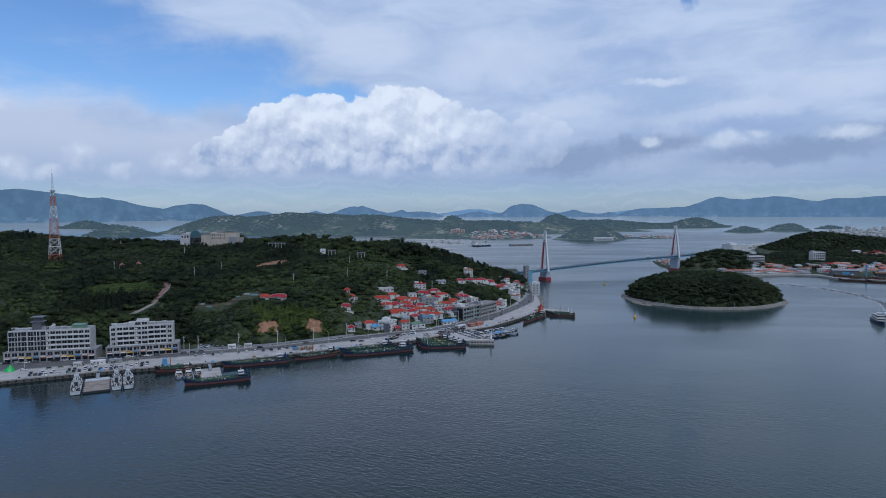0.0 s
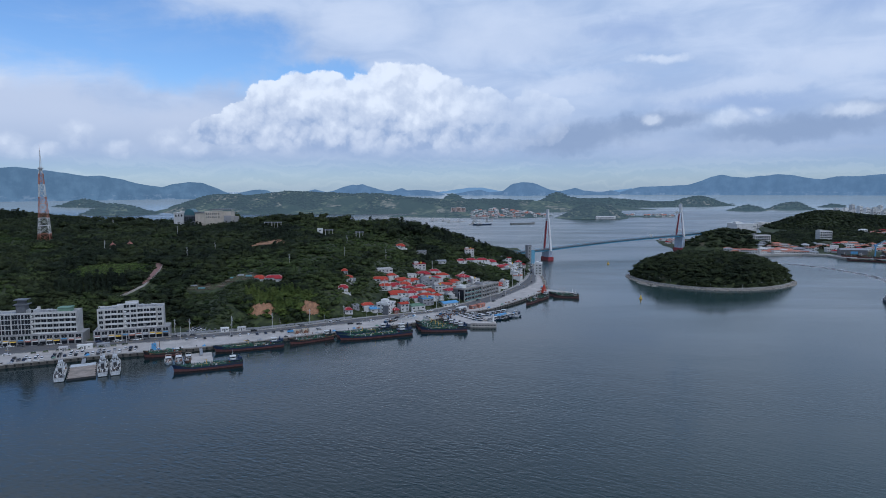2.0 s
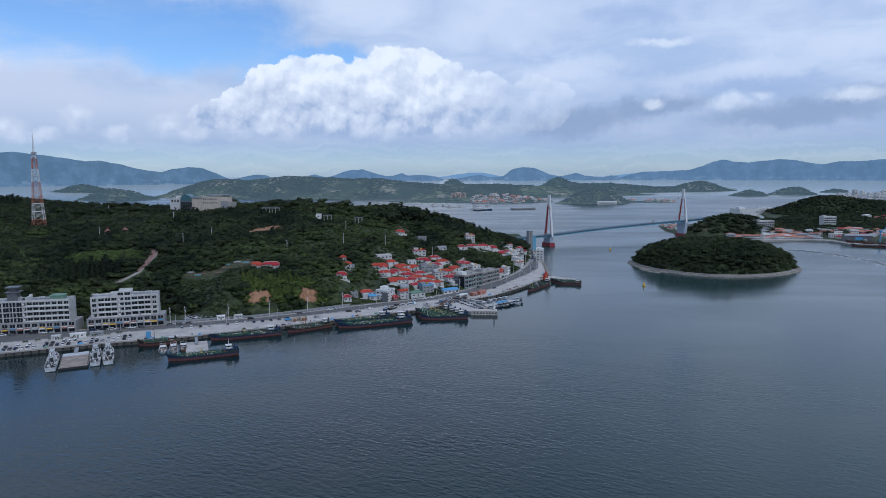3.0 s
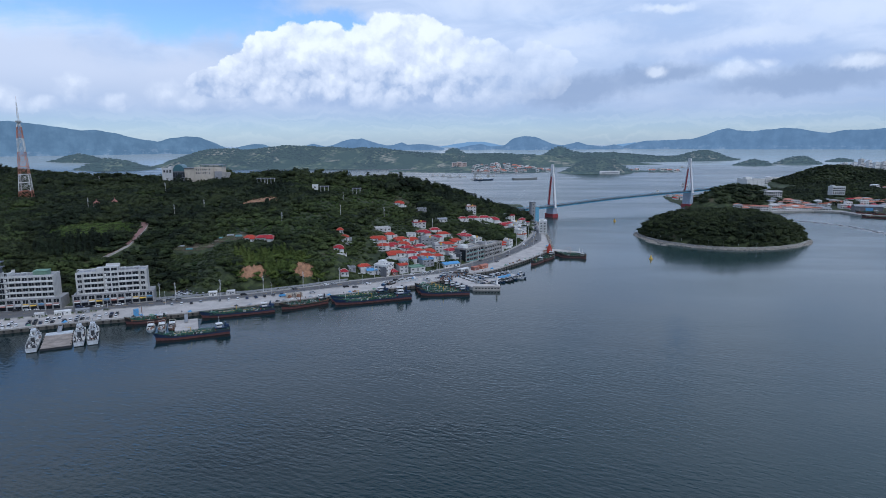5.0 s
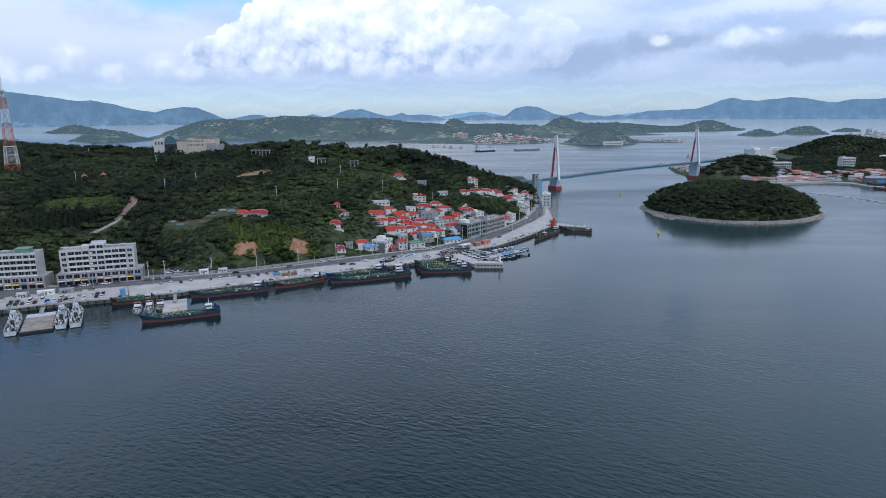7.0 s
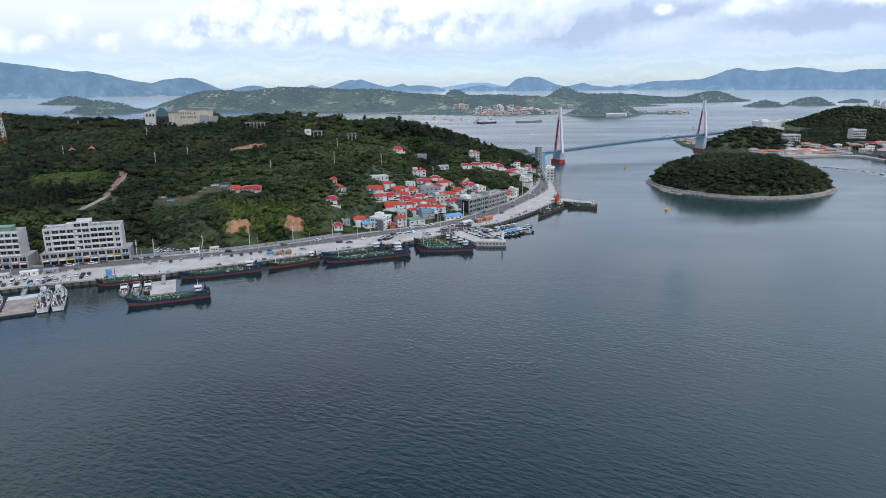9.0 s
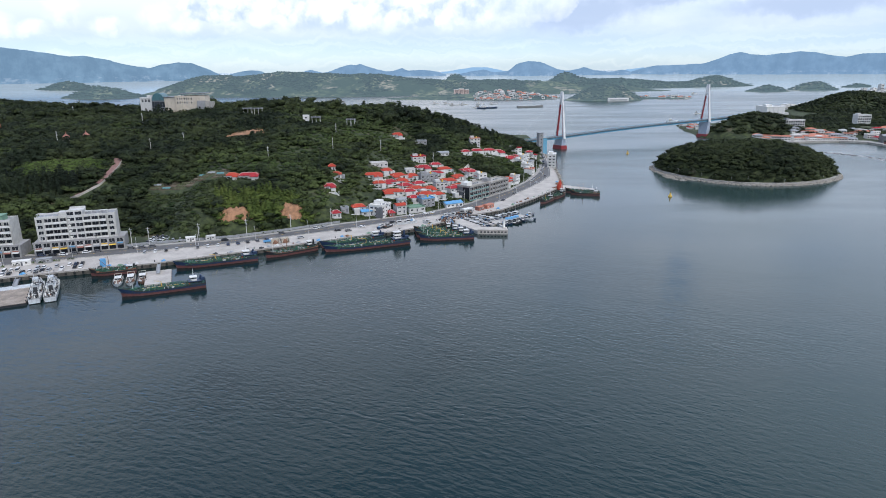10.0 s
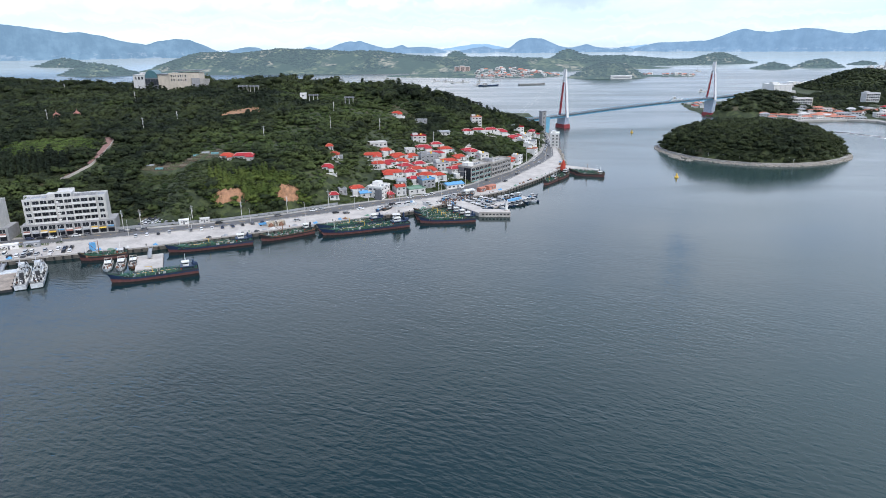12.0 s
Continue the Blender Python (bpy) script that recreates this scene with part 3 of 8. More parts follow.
def east_height(x, y):
    d = -signed_distance(x, y, EAST_SHORE)
    z = 2.2 + 4 * ease(d, 10, 70) + bell(x, y, 446, 1086, 34, 34, 15) + bell(x, y, 486, 1098, 40, 40, 20) + bell(x, y, 528, 1104, 36, 36, 15) + bell(x, y, 905, 1560, 70, 90, 24) + bell(x, y, 985, 1590, 90, 100, 26) + bell(x, y, 1120, 1640, 110, 110, 20)
    z = z + bell(x, y, 640, 1110, 90, 50, 7) + field_noise(x, y, 50, 3.0) * 1.0 * ease(d, 30, 90)
    return np.where(d > 2, z, 2.2 - 8 * np.maximum(2 - d, 0) / 4)


def far_height(x, y):
    z = -9 + bell(x, y, -760, 3050, 330, 190, 92) + bell(x, y, -330, 3020, 270, 190, 60) + bell(x, y, 150, 2980, 400, 200, 58) + bell(x, y, 660, 3060, 300, 110, 38) + bell(x, y, -1120, 3080, 170, 150, 54)
    z = z + bell(x, y, -600, 2760, 520, 130, 14) + bell(x, y, 60, 2450, 330, 170, 17) + bell(x, y, 250, 2440, 150, 130, 18) + bell(x, y, 505, 2238, 80, 48, 50) + bell(x, y, 590, 2240, 52, 42, 30) + bell(x, y, 745, 2320, 140, 55, 17)
    return z + (field_noise(x, y, 170, 0.7) * 5 + field_noise(x, y, 60, 2.1) * 3.0) * ease(z, -6, 12)


def isles_height(x, y):
    z = -6 + bell(x, y, 1150, 3480, 300, 90, 26) + bell(x, y, 1420, 3520, 130, 90, 52) + bell(x, y, 1640, 3600, 150, 40, 14)
    z = z + bell(x, y, 1365, 2850, 75, 45, 30) + bell(x, y, 1575, 2960, 60, 50, 26) + bell(x, y, 1655, 2970, 60, 50, 36) + bell(x, y, 800, 3350, 240, 70, 16)
    z = z + bell(x, y, -1945, 3495, 150, 70, 58) + bell(x, y, -1400, 2720, 95, 60, 48) + bell(x, y, -1290, 2740, 90, 40, 20) + bell(x, y, 1900, 2650, 300, 90, 12) + bell(x, y, 1955, 3190, 75, 40, 24)
    z = z + bell(x, y, 62, 3380, 85, 70, 80) + bell(x, y, 620, 3450, 60, 60, 34) + bell(x, y, 600, 3450, 150, 60, 36) + bell(x, y, 860, 3420, 260, 60, 40)
    return z + field_noise(x, y, 90, 1.1) * 2 * ease(z, -5, 6)


def sea_height(r):
    """Level sea; past 3.4 km it lifts so that its rim stands for the far horizon."""
    return 70 * (np.maximum(r - 3400, 0) / 1450) ** 2


def build_sea():
    n = 96
    a = np.linspace(0, 2 * np.pi, n, endpoint=False)

    def rings_mesh(name, rings, mat):
        v, tris = [], []
        for r in rings:
            v += [(r * math.sin(t), r * math.cos(t), float(sea_height(r))) for t in a]
        for j in range(len(rings) - 1):
            o, p = j * n, (j + 1) * n
            for i in range(n):
                k = (i + 1) % n
                tris += [(o + i, o + k, p + k), (o + i, p + k, p + i)]
        return new(name, arrays_mesh(name, np.array(v), np.array(tris), mat, True))

    tagged(rings_mesh("water", np.concatenate([[0.0], np.linspace(200, 2600, 13)]), WATER), "dark blue-green sea water with small wind ripples", "sea", kind="structure")
    tagged(rings_mesh("backdrop_sea", np.concatenate([np.linspace(2600, 3400, 5), np.linspace(3500, 4960, 22)]), FAR_WATER), "pale hazy sea near the horizon", "sea", kind="structure")


build_sea()
main_land = tagged(new("ground", grid_mesh("ground", -900, 132, 300, 1120, 5.0, main_height, GRASS, 2.31)), "grassy earth hillside under woods above the harbour", "hillside", kind="structure")
tagged(new("islet_ground", grid_mesh("islet_ground", 195, 415, 635, 855, 2.5, isle_height, GRASS, -2.5)), "low round islet of earth and rock ringed by a path", "islet", kind="structure")
tagged(new("east_ground", grid_mesh("east_ground", 380, 1500, 800, 2200, 10.0, east_height, GRASS, -3)), "built-up headland with wooded hills across the channel", "headland", kind="structure")
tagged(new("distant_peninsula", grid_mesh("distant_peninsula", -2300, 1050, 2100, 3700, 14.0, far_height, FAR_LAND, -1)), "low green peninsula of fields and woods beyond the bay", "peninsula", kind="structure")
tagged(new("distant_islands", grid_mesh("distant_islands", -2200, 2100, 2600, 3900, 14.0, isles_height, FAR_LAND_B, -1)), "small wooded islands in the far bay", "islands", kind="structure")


def mountains(name, label, mat, crest, reach):
    """Far ridges; crest: the summits and saddles as a bearing and a rise over eye level, in degrees."""
    eye = 107.0
    bearing, rise = np.array(crest).T
    us = np.arange(bearing[0] - 1.2, bearing[-1] + 1.2, 0.06)
    line = np.interp(us, bearing, rise, -1.9, -1.9)
    line = np.convolve(np.pad(line, 4, mode="edge"), np.hanning(11)[1:-1] / np.hanning(11).sum(), "valid")
    line = line + 0.020 * field_noise(us * 60, us * 0, 24, 0.4) + 0.010 * field_noise(us * 60, us * 0, 8, 1.4)
    u, w = np.meshgrid(us, np.linspace(0, 1, 30))
    top = eye + 6 + np.tan(np.radians(np.interp(u, us, line))) * reach
    lean = w + 0.05 * field_noise(u * 60, w * 0, 75, 0.8)
    z = top * np.exp(-(np.abs(lean - 0.62) / 0.33) ** 1.7) - 6
    spurs = 0.20 * field_noise(u * 60 + w * 90, w * 60, 42, 0.3) + 0.10 * field_noise(u * 60 - w * 70, w * 90, 15, 0.6)
    z = z + np.maximum(z, 0) * spurs * (1 - np.exp(-((lean - 0.62) / 0.16) ** 2))
    r = reach - 230 + 320 * w
    X, Y = r * np.sin(np.radians(u)), r * np.cos(np.radians(u))
    i = np.arange(u.size).reshape(u.shape)
    a, b, c, d = i[:-1, :-1].ravel(), i[:-1, 1:].ravel(), i[1:, 1:].ravel(), i[1:, :-1].ravel()
    me = arrays_mesh(name, np.stack([X.ravel(), Y.ravel(), z.ravel()], 1), np.concatenate([np.stack([a, b, c], 1), np.stack([a, c, d], 1)]), mat, True)
    tagged(new(name, me), label, "mountains", kind="structure")


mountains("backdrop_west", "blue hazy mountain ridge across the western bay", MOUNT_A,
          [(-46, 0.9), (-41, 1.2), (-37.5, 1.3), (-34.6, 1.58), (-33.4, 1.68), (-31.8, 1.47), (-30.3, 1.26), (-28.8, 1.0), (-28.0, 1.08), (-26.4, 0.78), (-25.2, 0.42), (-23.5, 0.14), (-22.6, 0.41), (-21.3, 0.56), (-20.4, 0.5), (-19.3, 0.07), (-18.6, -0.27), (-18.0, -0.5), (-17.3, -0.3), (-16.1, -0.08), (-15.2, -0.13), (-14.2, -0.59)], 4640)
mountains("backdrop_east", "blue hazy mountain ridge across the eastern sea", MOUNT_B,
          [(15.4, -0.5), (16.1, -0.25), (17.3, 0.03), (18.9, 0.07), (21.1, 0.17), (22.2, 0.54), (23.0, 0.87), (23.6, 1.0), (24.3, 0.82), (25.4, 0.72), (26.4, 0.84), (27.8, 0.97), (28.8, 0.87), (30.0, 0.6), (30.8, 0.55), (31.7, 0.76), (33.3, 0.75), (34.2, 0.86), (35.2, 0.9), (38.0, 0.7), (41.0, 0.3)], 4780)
mountains("backdrop_middle", "row of small islands, blue with haze, on the horizon", MOUNT_B,
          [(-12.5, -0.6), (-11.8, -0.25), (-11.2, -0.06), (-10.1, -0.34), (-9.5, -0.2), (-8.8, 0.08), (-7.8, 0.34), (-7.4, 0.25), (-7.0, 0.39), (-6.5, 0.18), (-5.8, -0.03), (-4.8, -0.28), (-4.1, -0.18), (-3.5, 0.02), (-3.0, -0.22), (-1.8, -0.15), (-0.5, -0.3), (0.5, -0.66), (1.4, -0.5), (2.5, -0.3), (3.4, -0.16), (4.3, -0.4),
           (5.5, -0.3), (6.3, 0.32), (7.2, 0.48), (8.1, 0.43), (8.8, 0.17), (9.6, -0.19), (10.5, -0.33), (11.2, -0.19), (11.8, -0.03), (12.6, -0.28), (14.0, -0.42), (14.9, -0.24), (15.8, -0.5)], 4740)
mountains("backdrop_faint", "far island on the horizon, pale blue with haze", MOUNT_C, [(-1.0, -0.5), (1.5, -0.12), (2.6, 0.02), (3.8, 0.0), (5.2, -0.3), (14.0, -0.4), (16.5, -0.1), (18.5, -0.4)], 4890)

# ---------------------------------------------------------------- harbour front
QUAY_EDGE = [(-440, 318), (-268, 392), (-227, 410.5), (-203, 419.5), (-165, 432), (-118, 456), (-84.5, 474), (-32, 502.5), (-14, 513), (2, 530), (12, 545), (30, 555), (43, 565), (74, 607), (89, 632.5), (104, 657), (109.5, 691), (114, 733), (119, 790), (123, 866), (128, 905)]
ROAD_FRONT = [(-440, 346), (-330, 396), (-242, 432.5), (-217, 443), (-190, 451.5), (-162, 463.5), (-132.5, 474), (-102, 490), (-69, 508), (-34, 531), (-15, 543), (5, 555.5), (27, 573), (51, 608), (69, 643), (89, 681), (105, 719), (111.0, 757), (115.5, 800), (122, 865), (125.5, 904)]
ROAD_REAR = [(-440, 386), (-310, 434), (-253, 450), (-224, 455), (-197, 465.5), (-167, 476), (-136, 486), (-105, 503), (-72, 525), (-35, 545), (-15, 556), (5, 575), (18, 589), (38, 619), (57, 647), (80, 696), (95, 741), (105, 785), (112, 838), (120, 905)]
EARTH_SPOTS = []    # bare earth, without shrubs
CLEARINGS = []      # places without trees: x, y, half-length, half-width, turn in degrees


def along(line, gap, start=0.0):
    """Points and headings every gap metres along a line."""
    out, left = [], start
    for (ax, ay), (bx, by) in zip(line, line[1:]):
        n = math.hypot(bx - ax, by - ay)
        while left < n:
            t = left / n
            out.append((ax + t * (bx - ax), ay + t * (by - ay), math.degrees(math.atan2(by - ay, bx - ax))))
            left += gap
        left -= n
    return out


def resample(line, n):
    total = sum(math.dist(a, b) for a, b in zip(line, line[1:]))
    return [(x, y) for x, y, _ in along(line, total / (n - 0.001))][:n]


def shifted(line, by):
    """The line moved to its left by some metres."""
    out = []
    for i, (x, y) in enumerate(line):
        (ax, ay), (bx, by_) = line[max(i - 1, 0)], line[min(i + 1, len(line) - 1)]
        n = math.hypot(bx - ax, by_ - ay)
        out.append((x - (by_ - ay) / n * by, y + (bx - ax) / n * by))
    return out


def ribbon(name, a, b, z, thick, mat, label, category):
    """A slab between two lines of the plan."""
    n = 90
    a, b = resample(a, n), resample(b, n)
    s = Shape()
    s.strip([(x, y, z) for x, y in a], [(x, y, z) for x, y in b])
    s.strip([(x, y, z - thick) for x, y in a], [(x, y, z) for x, y in a])
    s.strip([(x, y, z) for x, y in b], [(x, y, z - thick) for x, y in b])
    return tagged(part(name, s, mat), label, category, kind="structure")


ribbon("quay", QUAY_EDGE, shifted(ROAD_FRONT, 1.0), 2.30, 5.0, CONCRETE, "pale worn concrete quay along the harbour", "quay")
ribbon("quay_coping", QUAY_EDGE, shifted(QUAY_EDGE, 0.7), 2.62, 0.4, STAINED, "stained concrete coping at the quay edge", "kerb")
ribbon("road", ROAD_FRONT, shifted(ROAD_REAR, 0.6), 2.42, 0.6, ASPHALT, "worn grey asphalt harbour road", "road")
ribbon("kerb", shifted(ROAD_FRONT, -0.35), ROAD_FRONT, 2.58, 0.5, STAINED, "grey concrete kerb of the harbour road", "kerb")
ribbon("pavement", shifted(ROAD_REAR, -2.4), shifted(ROAD_REAR, 1.2), 2.58, 0.5, STAINED, "narrow grey pavement along the road", "pavement")


def dashes():
    middle = [((ax + bx) / 2, (ay + by) / 2) for (ax, ay), (bx, by) in zip(resample(ROAD_FRONT, 120), resample(ROAD_REAR, 120))]
    s = Shape()
    for x, y, h in along(middle, 8):
        c, n = Vector((math.cos(radians(h)), math.sin(radians(h)), 0)), Vector((-math.sin(radians(h)), math.cos(radians(h)), 0))
        p = Vector((x, y, 2.427))
        s.add([p - c * 2 - n * 0.12, p + c * 2 - n * 0.12, p + c * 2 + n * 0.12, p - c * 2 + n * 0.12], [(0, 1, 2, 3)])
    tagged(part("road_marking", s, YELLOW), "dashed yellow centre line on the road", "road marking", kind="structure")
    s = Shape()
    edge = shifted(ROAD_FRONT, 0.9)
    a, b = resample(edge, 90), resample(shifted(edge, 0.2), 90)
    s.strip([(x, y, 2.427) for x, y in a], [(x, y, 2.427) for x, y in b])
    tagged(part("road_edge_line", s, LINE), "white painted edge line of the road", "road marking", kind="structure")


dashes()


def quay_wall():
    """Dark, weed-stained face of the quay above the water."""
    line = resample(shifted(QUAY_EDGE, -0.06), 160)
    s = Shape().strip([(x, y, -3.0) for x, y in line], [(x, y, 1.95) for x, y in line])
    wet = plain("weed_stained_quay_wall", (0.105, 0.095, 0.080), 0.8, vary=0.45, scale=0.5, stain=0.6, relief=0.4)
    tagged(part("quay_wall", s, wet), "dark weed-stained concrete face of the quay", "quay wall", kind="structure")


quay_wall()


def fenders():
    """Dark rubber fenders and pile slots along the quay face."""
    top = thing("quay_fenders", None, "black rubber fenders hung on the quay wall", "fenders", kind="structure")
    me = Shape().box(-0.55, 0.55, -0.45, 0.02, -1.6, -0.1, 0.06).mesh("fender", RUBBER)
    for x, y, h in along(QUAY_EDGE[:16], 4.2):
        part("fender", me, None, top, m=pose(x, y, 2.1, 0, 0, h))
    me = Shape().rod((0, 0, 0), (0, 0, 0.45), 0.16, 0.16, 8).rod((0, 0, 0.4), (0, 0, 0.55), 0.26, 0.22, 8).mesh("bollard", DARK)
    for x, y, h in along(shifted(QUAY_EDGE[:16], 1.2), 17):
        tagged(part("bollard", me, None, None, m=pose(x, y, 2.28, 0, 0, h)), "black iron mooring bollard on the quay", "bollard", "bollards on the quay")


fenders()


def breakwater():
    top = thing("breakwater", None, "pale concrete mole with drain slots and a small white light", "breakwater", kind="structure")
    arm = [(1.5, 532), (18, 507.5), (22, 501.5), (42, 500.5)]
    inner = [(9.5, 541), (22.5, 519.5), (25, 512.5), (42.4, 511)]
    s = Shape().strip([(x, y, 2.5) for x, y in arm], [(x, y, 2.5) for x, y in inner]).strip([(x, y, -3) for x, y in arm], [(x, y, 2.5) for x, y in arm]).strip([(x, y, 2.5) for x, y in inner], [(x, y, -3) for x, y in inner])
    s.add([(42, 500.5, -3), (42.4, 511, -3), (42.4, 511, 2.5), (42, 500.5, 2.5)], [(0, 1, 2, 3)])
    part("mole", s, CONCRETE, top)
    part("parapet", Shape().prism([(22, 501.3), (42.1, 500.3), (42.1, 501.1), (22, 502.1)], 2.5, 3.3), CONCRETE, top)
    slot = Shape().box(-0.7, 0.7, -0.12, 0.1, 0, 0.9).mesh("slot", DARK)
    for i in range(8):
        part("drain_slot", slot, None, top, m=pose(24.5 + i * 2.3, 501.4 - i * 0.11, 1.1, 0, 0, -3))
    # floating pier on the far side of the basin
    pier = thing("floating_pier", None, "grey concrete pontoon pier lined with small boats", "pier", kind="structure")
    part("pontoon", Shape().prism([(33, 523), (61, 549), (57, 555), (30, 530)], -0.6, 1.0), CONCRETE, pier)
    part("tarpaulin", Shape().prism([(44, 535), (55, 545), (53, 548.5), (42, 538)], 1.0, 2.6, [(44.5, 536), (54, 545), (53, 547), (43, 537.5)]), BLUEROOF, pier, "blue tarpaulin over stacked gear")
    light = thing("harbour_light", pose(40.0, 508, 2.5), "small white harbour light tower on the mole", "light beacon")
    part("base", Shape().rod((0, 0, 0), (0, 0, 0.6), 1.5, 1.3, 12), CONCRETE, light)
    part("tower", Shape().rod((0, 0, 0.6), (0, 0, 6.2), 0.95, 0.6, 12), WHITE, light)
    part("gallery", Shape().rod((0, 0, 6.2), (0, 0, 6.5), 1.0, 1.0, 12), WHITE, light)
    part("lantern", Shape().rod((0, 0, 6.5), (0, 0, 7.7), 0.4, 0.4, 8).rod((0, 0, 7.7), (0, 0, 8.2), 0.5, 0.05, 8), DARK, light)
    jetty = thing("jetty", None, "low concrete jetty reaching from the quay corner", "jetty", kind="structure")
    part("deck", Shape().prism([(102, 656), (132.5, 645), (135.5, 653), (108, 676)], -2.5, 1.6), CONCRETE, jetty)
    for i in range(6):
        part("pile", Shape().rod((106 + i * 5.2, 653.5 - i * 1.9, -2.5), (106 + i * 5.2, 653.5 - i * 1.9, 2.3), 0.25, sides=6), DARK, jetty)


breakwater()


def rocks(name, label, line, width, count, low, high, seed, z):
    """Tumbled stones along a shore, as one mass."""
    rng = np.random.default_rng(seed)
    total = sum(math.dist(a, b) for a, b in zip(line, line[1:]))
    spots = along(line, total / count)
    V, T = [], []
    for i, (x, y, h) in enumerate(spots):
        r = rng.uniform(low, high)
        off = rng.uniform(-width, width)
        c = np.array([x - math.sin(radians(h)) * off, y + math.cos(radians(h)) * off, z + rng.uniform(-0.4, 0.4) - 0.25 * abs(off)])
        V.append(c + ICO * r * rng.uniform(0.65, 1.15, (12, 1)) * np.array([1.2, 1, 0.7]))
        T.append(ICO_F + 12 * i)
    return tagged(new(name, arrays_mesh(name, np.concatenate(V), np.concatenate(T), ROCK)), label, "rocks", kind="stuff")

# ---------------------------------------------------------------- cable-stayed bridge
LEFT, RIGHT = Vector((157, 958, 0)), Vector((403, 1090, 0))
AXIS = (RIGHT - LEFT).normalized()
ACROSS = Vector((-AXIS.y, AXIS.x, 0))


def deck_z(s):
    """Height of the roadway at s metres from the left pylon."""
    return 16.6 + 0.036 * s + 1.6 * math.sin(math.pi * min(max(s / 280, 0), 1))


def bridge():
    top = thing("cable_stayed_bridge", pose(*LEFT, 0, 0, math.degrees(math.atan2(AXIS.y, AXIS.x))), "sky-blue cable-stayed road bridge with red and white A-shaped pylons", "bridge")
    span = (RIGHT - LEFT).length
    lo, hi = -58, span + 105
    s = np.linspace(lo, hi, 40)
    slab, girder = Shape(), Shape()
    for sh, w, up, dn in ((slab, 5.9, 0.0, -0.35), (girder, 4.6, -0.35, -2.9)):
        v = [(a, y, deck_z(a) + z) for a in s for y, z in ((-w, dn), (w, dn), (w, up), (-w, up))]
        f = [(4 * k + i, 4 * k + (i + 1) % 4, 4 * k + 4 + (i + 1) % 4, 4 * k + 4 + i) for k in range(len(s) - 1) for i in range(4)]
        n = 4 * len(s)
        sh.add(v, f + [(3, 2, 1, 0), (n - 4, n - 3, n - 2, n - 1)])
    part("deck", slab, ASPHALT, top, "grey asphalt roadway")
    part("girder", girder, BRIDGEBLUE, top, "sky-blue steel box girder")
    for side in (-5.8, 5.8):
        rail = Shape()
        for a, b in zip(s, s[1:]):
            rail.rod((a, side, deck_z(a) + 1.2), (b, side, deck_z(b) + 1.2), 0.09, sides=4)
            rail.rod((a, side, deck_z(a) + 0.6), (b, side, deck_z(b) + 0.6), 0.07, sides=4)
            for t in range(3):
                x = a + (b - a) * t / 3
                rail.rod((x, side, deck_z(x)), (x, side, deck_z(x) + 1.25), 0.09, sides=4)
        part("railing", rail, BRIDGEBLUE, top, "pale blue steel railing")
    for x, height in ((0, 75), (span, 79)):
        d = deck_z(x)
        pier = Shape()
        pier.prism([(-3.6 + x, -7.5), (3.6 + x, -7.5), (3.6 + x, 7.5), (-3.6 + x, 7.5)], 4.5, d - 3, [(-2.6 + x, -8.5), (2.6 + x, -8.5), (2.6 + x, 8.5), (-2.6 + x, 8.5)])
        part("pier", pier, PIERBLUE, top, "pale blue-grey concrete pier")
        part("pier_base", Shape().box(x - 5, x + 5, -9.5, 9.5, -3, 5.0, 0.4), PYLONRED, top, "dark red pier footing at the waterline")
        for side, mat, word in ((1, PYLONWHITE, "white steel pylon leg"), (-1, PYLONWHITE, "white steel pylon leg")):
            leg = Shape()
            for z0, z1 in ((d - 3, height - 14),):
                f = lambda z: 7.6 * (1 - (z - d + 3) / (height + 2 - d)) + 0.9
                y0, y1 = side * f(z0), side * f(z1)
                v = []
                for z, y, w, t in ((z0, y0, 1.5, 1.3), (z1, y1, 1.1, 0.9)):
                    v += [(x - w, y - t, z), (x + w, y - t, z), (x + w, y + t, z), (x - w, y + t, z)]
                leg.add(v, [(3, 2, 1, 0), (4, 5, 6, 7), (0, 1, 5, 4), (1, 2, 6, 5), (2, 3, 7, 6), (3, 0, 4, 7)])
            made = part("pylon_leg", leg, mat, top, word)
            face = Shape()
            v = []
            for z, y, w, t in ((d - 1, side * f(d - 1), 1.5, 1.3), (height - 17, side * f(height - 17), 1.15, 0.93)):
                i, o = y - side * (t + 0.06), y - side * (t - 0.5)
                v += [(x - w - 0.05, min(i, o), z), (x + w + 0.05, min(i, o), z), (x + w + 0.05, max(i, o), z), (x - w - 0.05, max(i, o), z)]
            face.add(v, [(3, 2, 1, 0), (4, 5, 6, 7), (0, 1, 5, 4), (1, 2, 6, 5), (2, 3, 7, 6), (3, 0, 4, 7)])
            part("inner_face", face, PYLONRED, made, "deep red inner face")
        part("pylon_head", Shape().box(x - 1.15, x + 1.15, -2.7, 2.7, height - 14, height, 0.25), PYLONWHITE, top, "white steel pylon head")
        part("crossbeam", Shape().box(x - 1.0, x + 1.0, -7.8, 7.8, d - 4.6, d - 3.0), PIERBLUE, top)
        for sign in (-1, 1):
            for reach, hang in ((22, 6), (46, 4), (70, 2.5), (94, 1.5), (118, 0.8)):
                for side in (-5.2, 5.2):
                    e = x + sign * min(reach, 80 if (x == 0) == (sign < 0) else 999)
                    part("stay_cable", Shape().rod((x, side * 0.25, height - hang), (e, side, deck_z(e)), 0.024, sides=4), STEEL, top)
    for x in (-46, span + 62):
        part("side_pier", Shape().box(x - 1.6, x + 1.6, -5, 5, -2, deck_z(x) - 2.9), CONCRETE, top)
    return top


bridge()

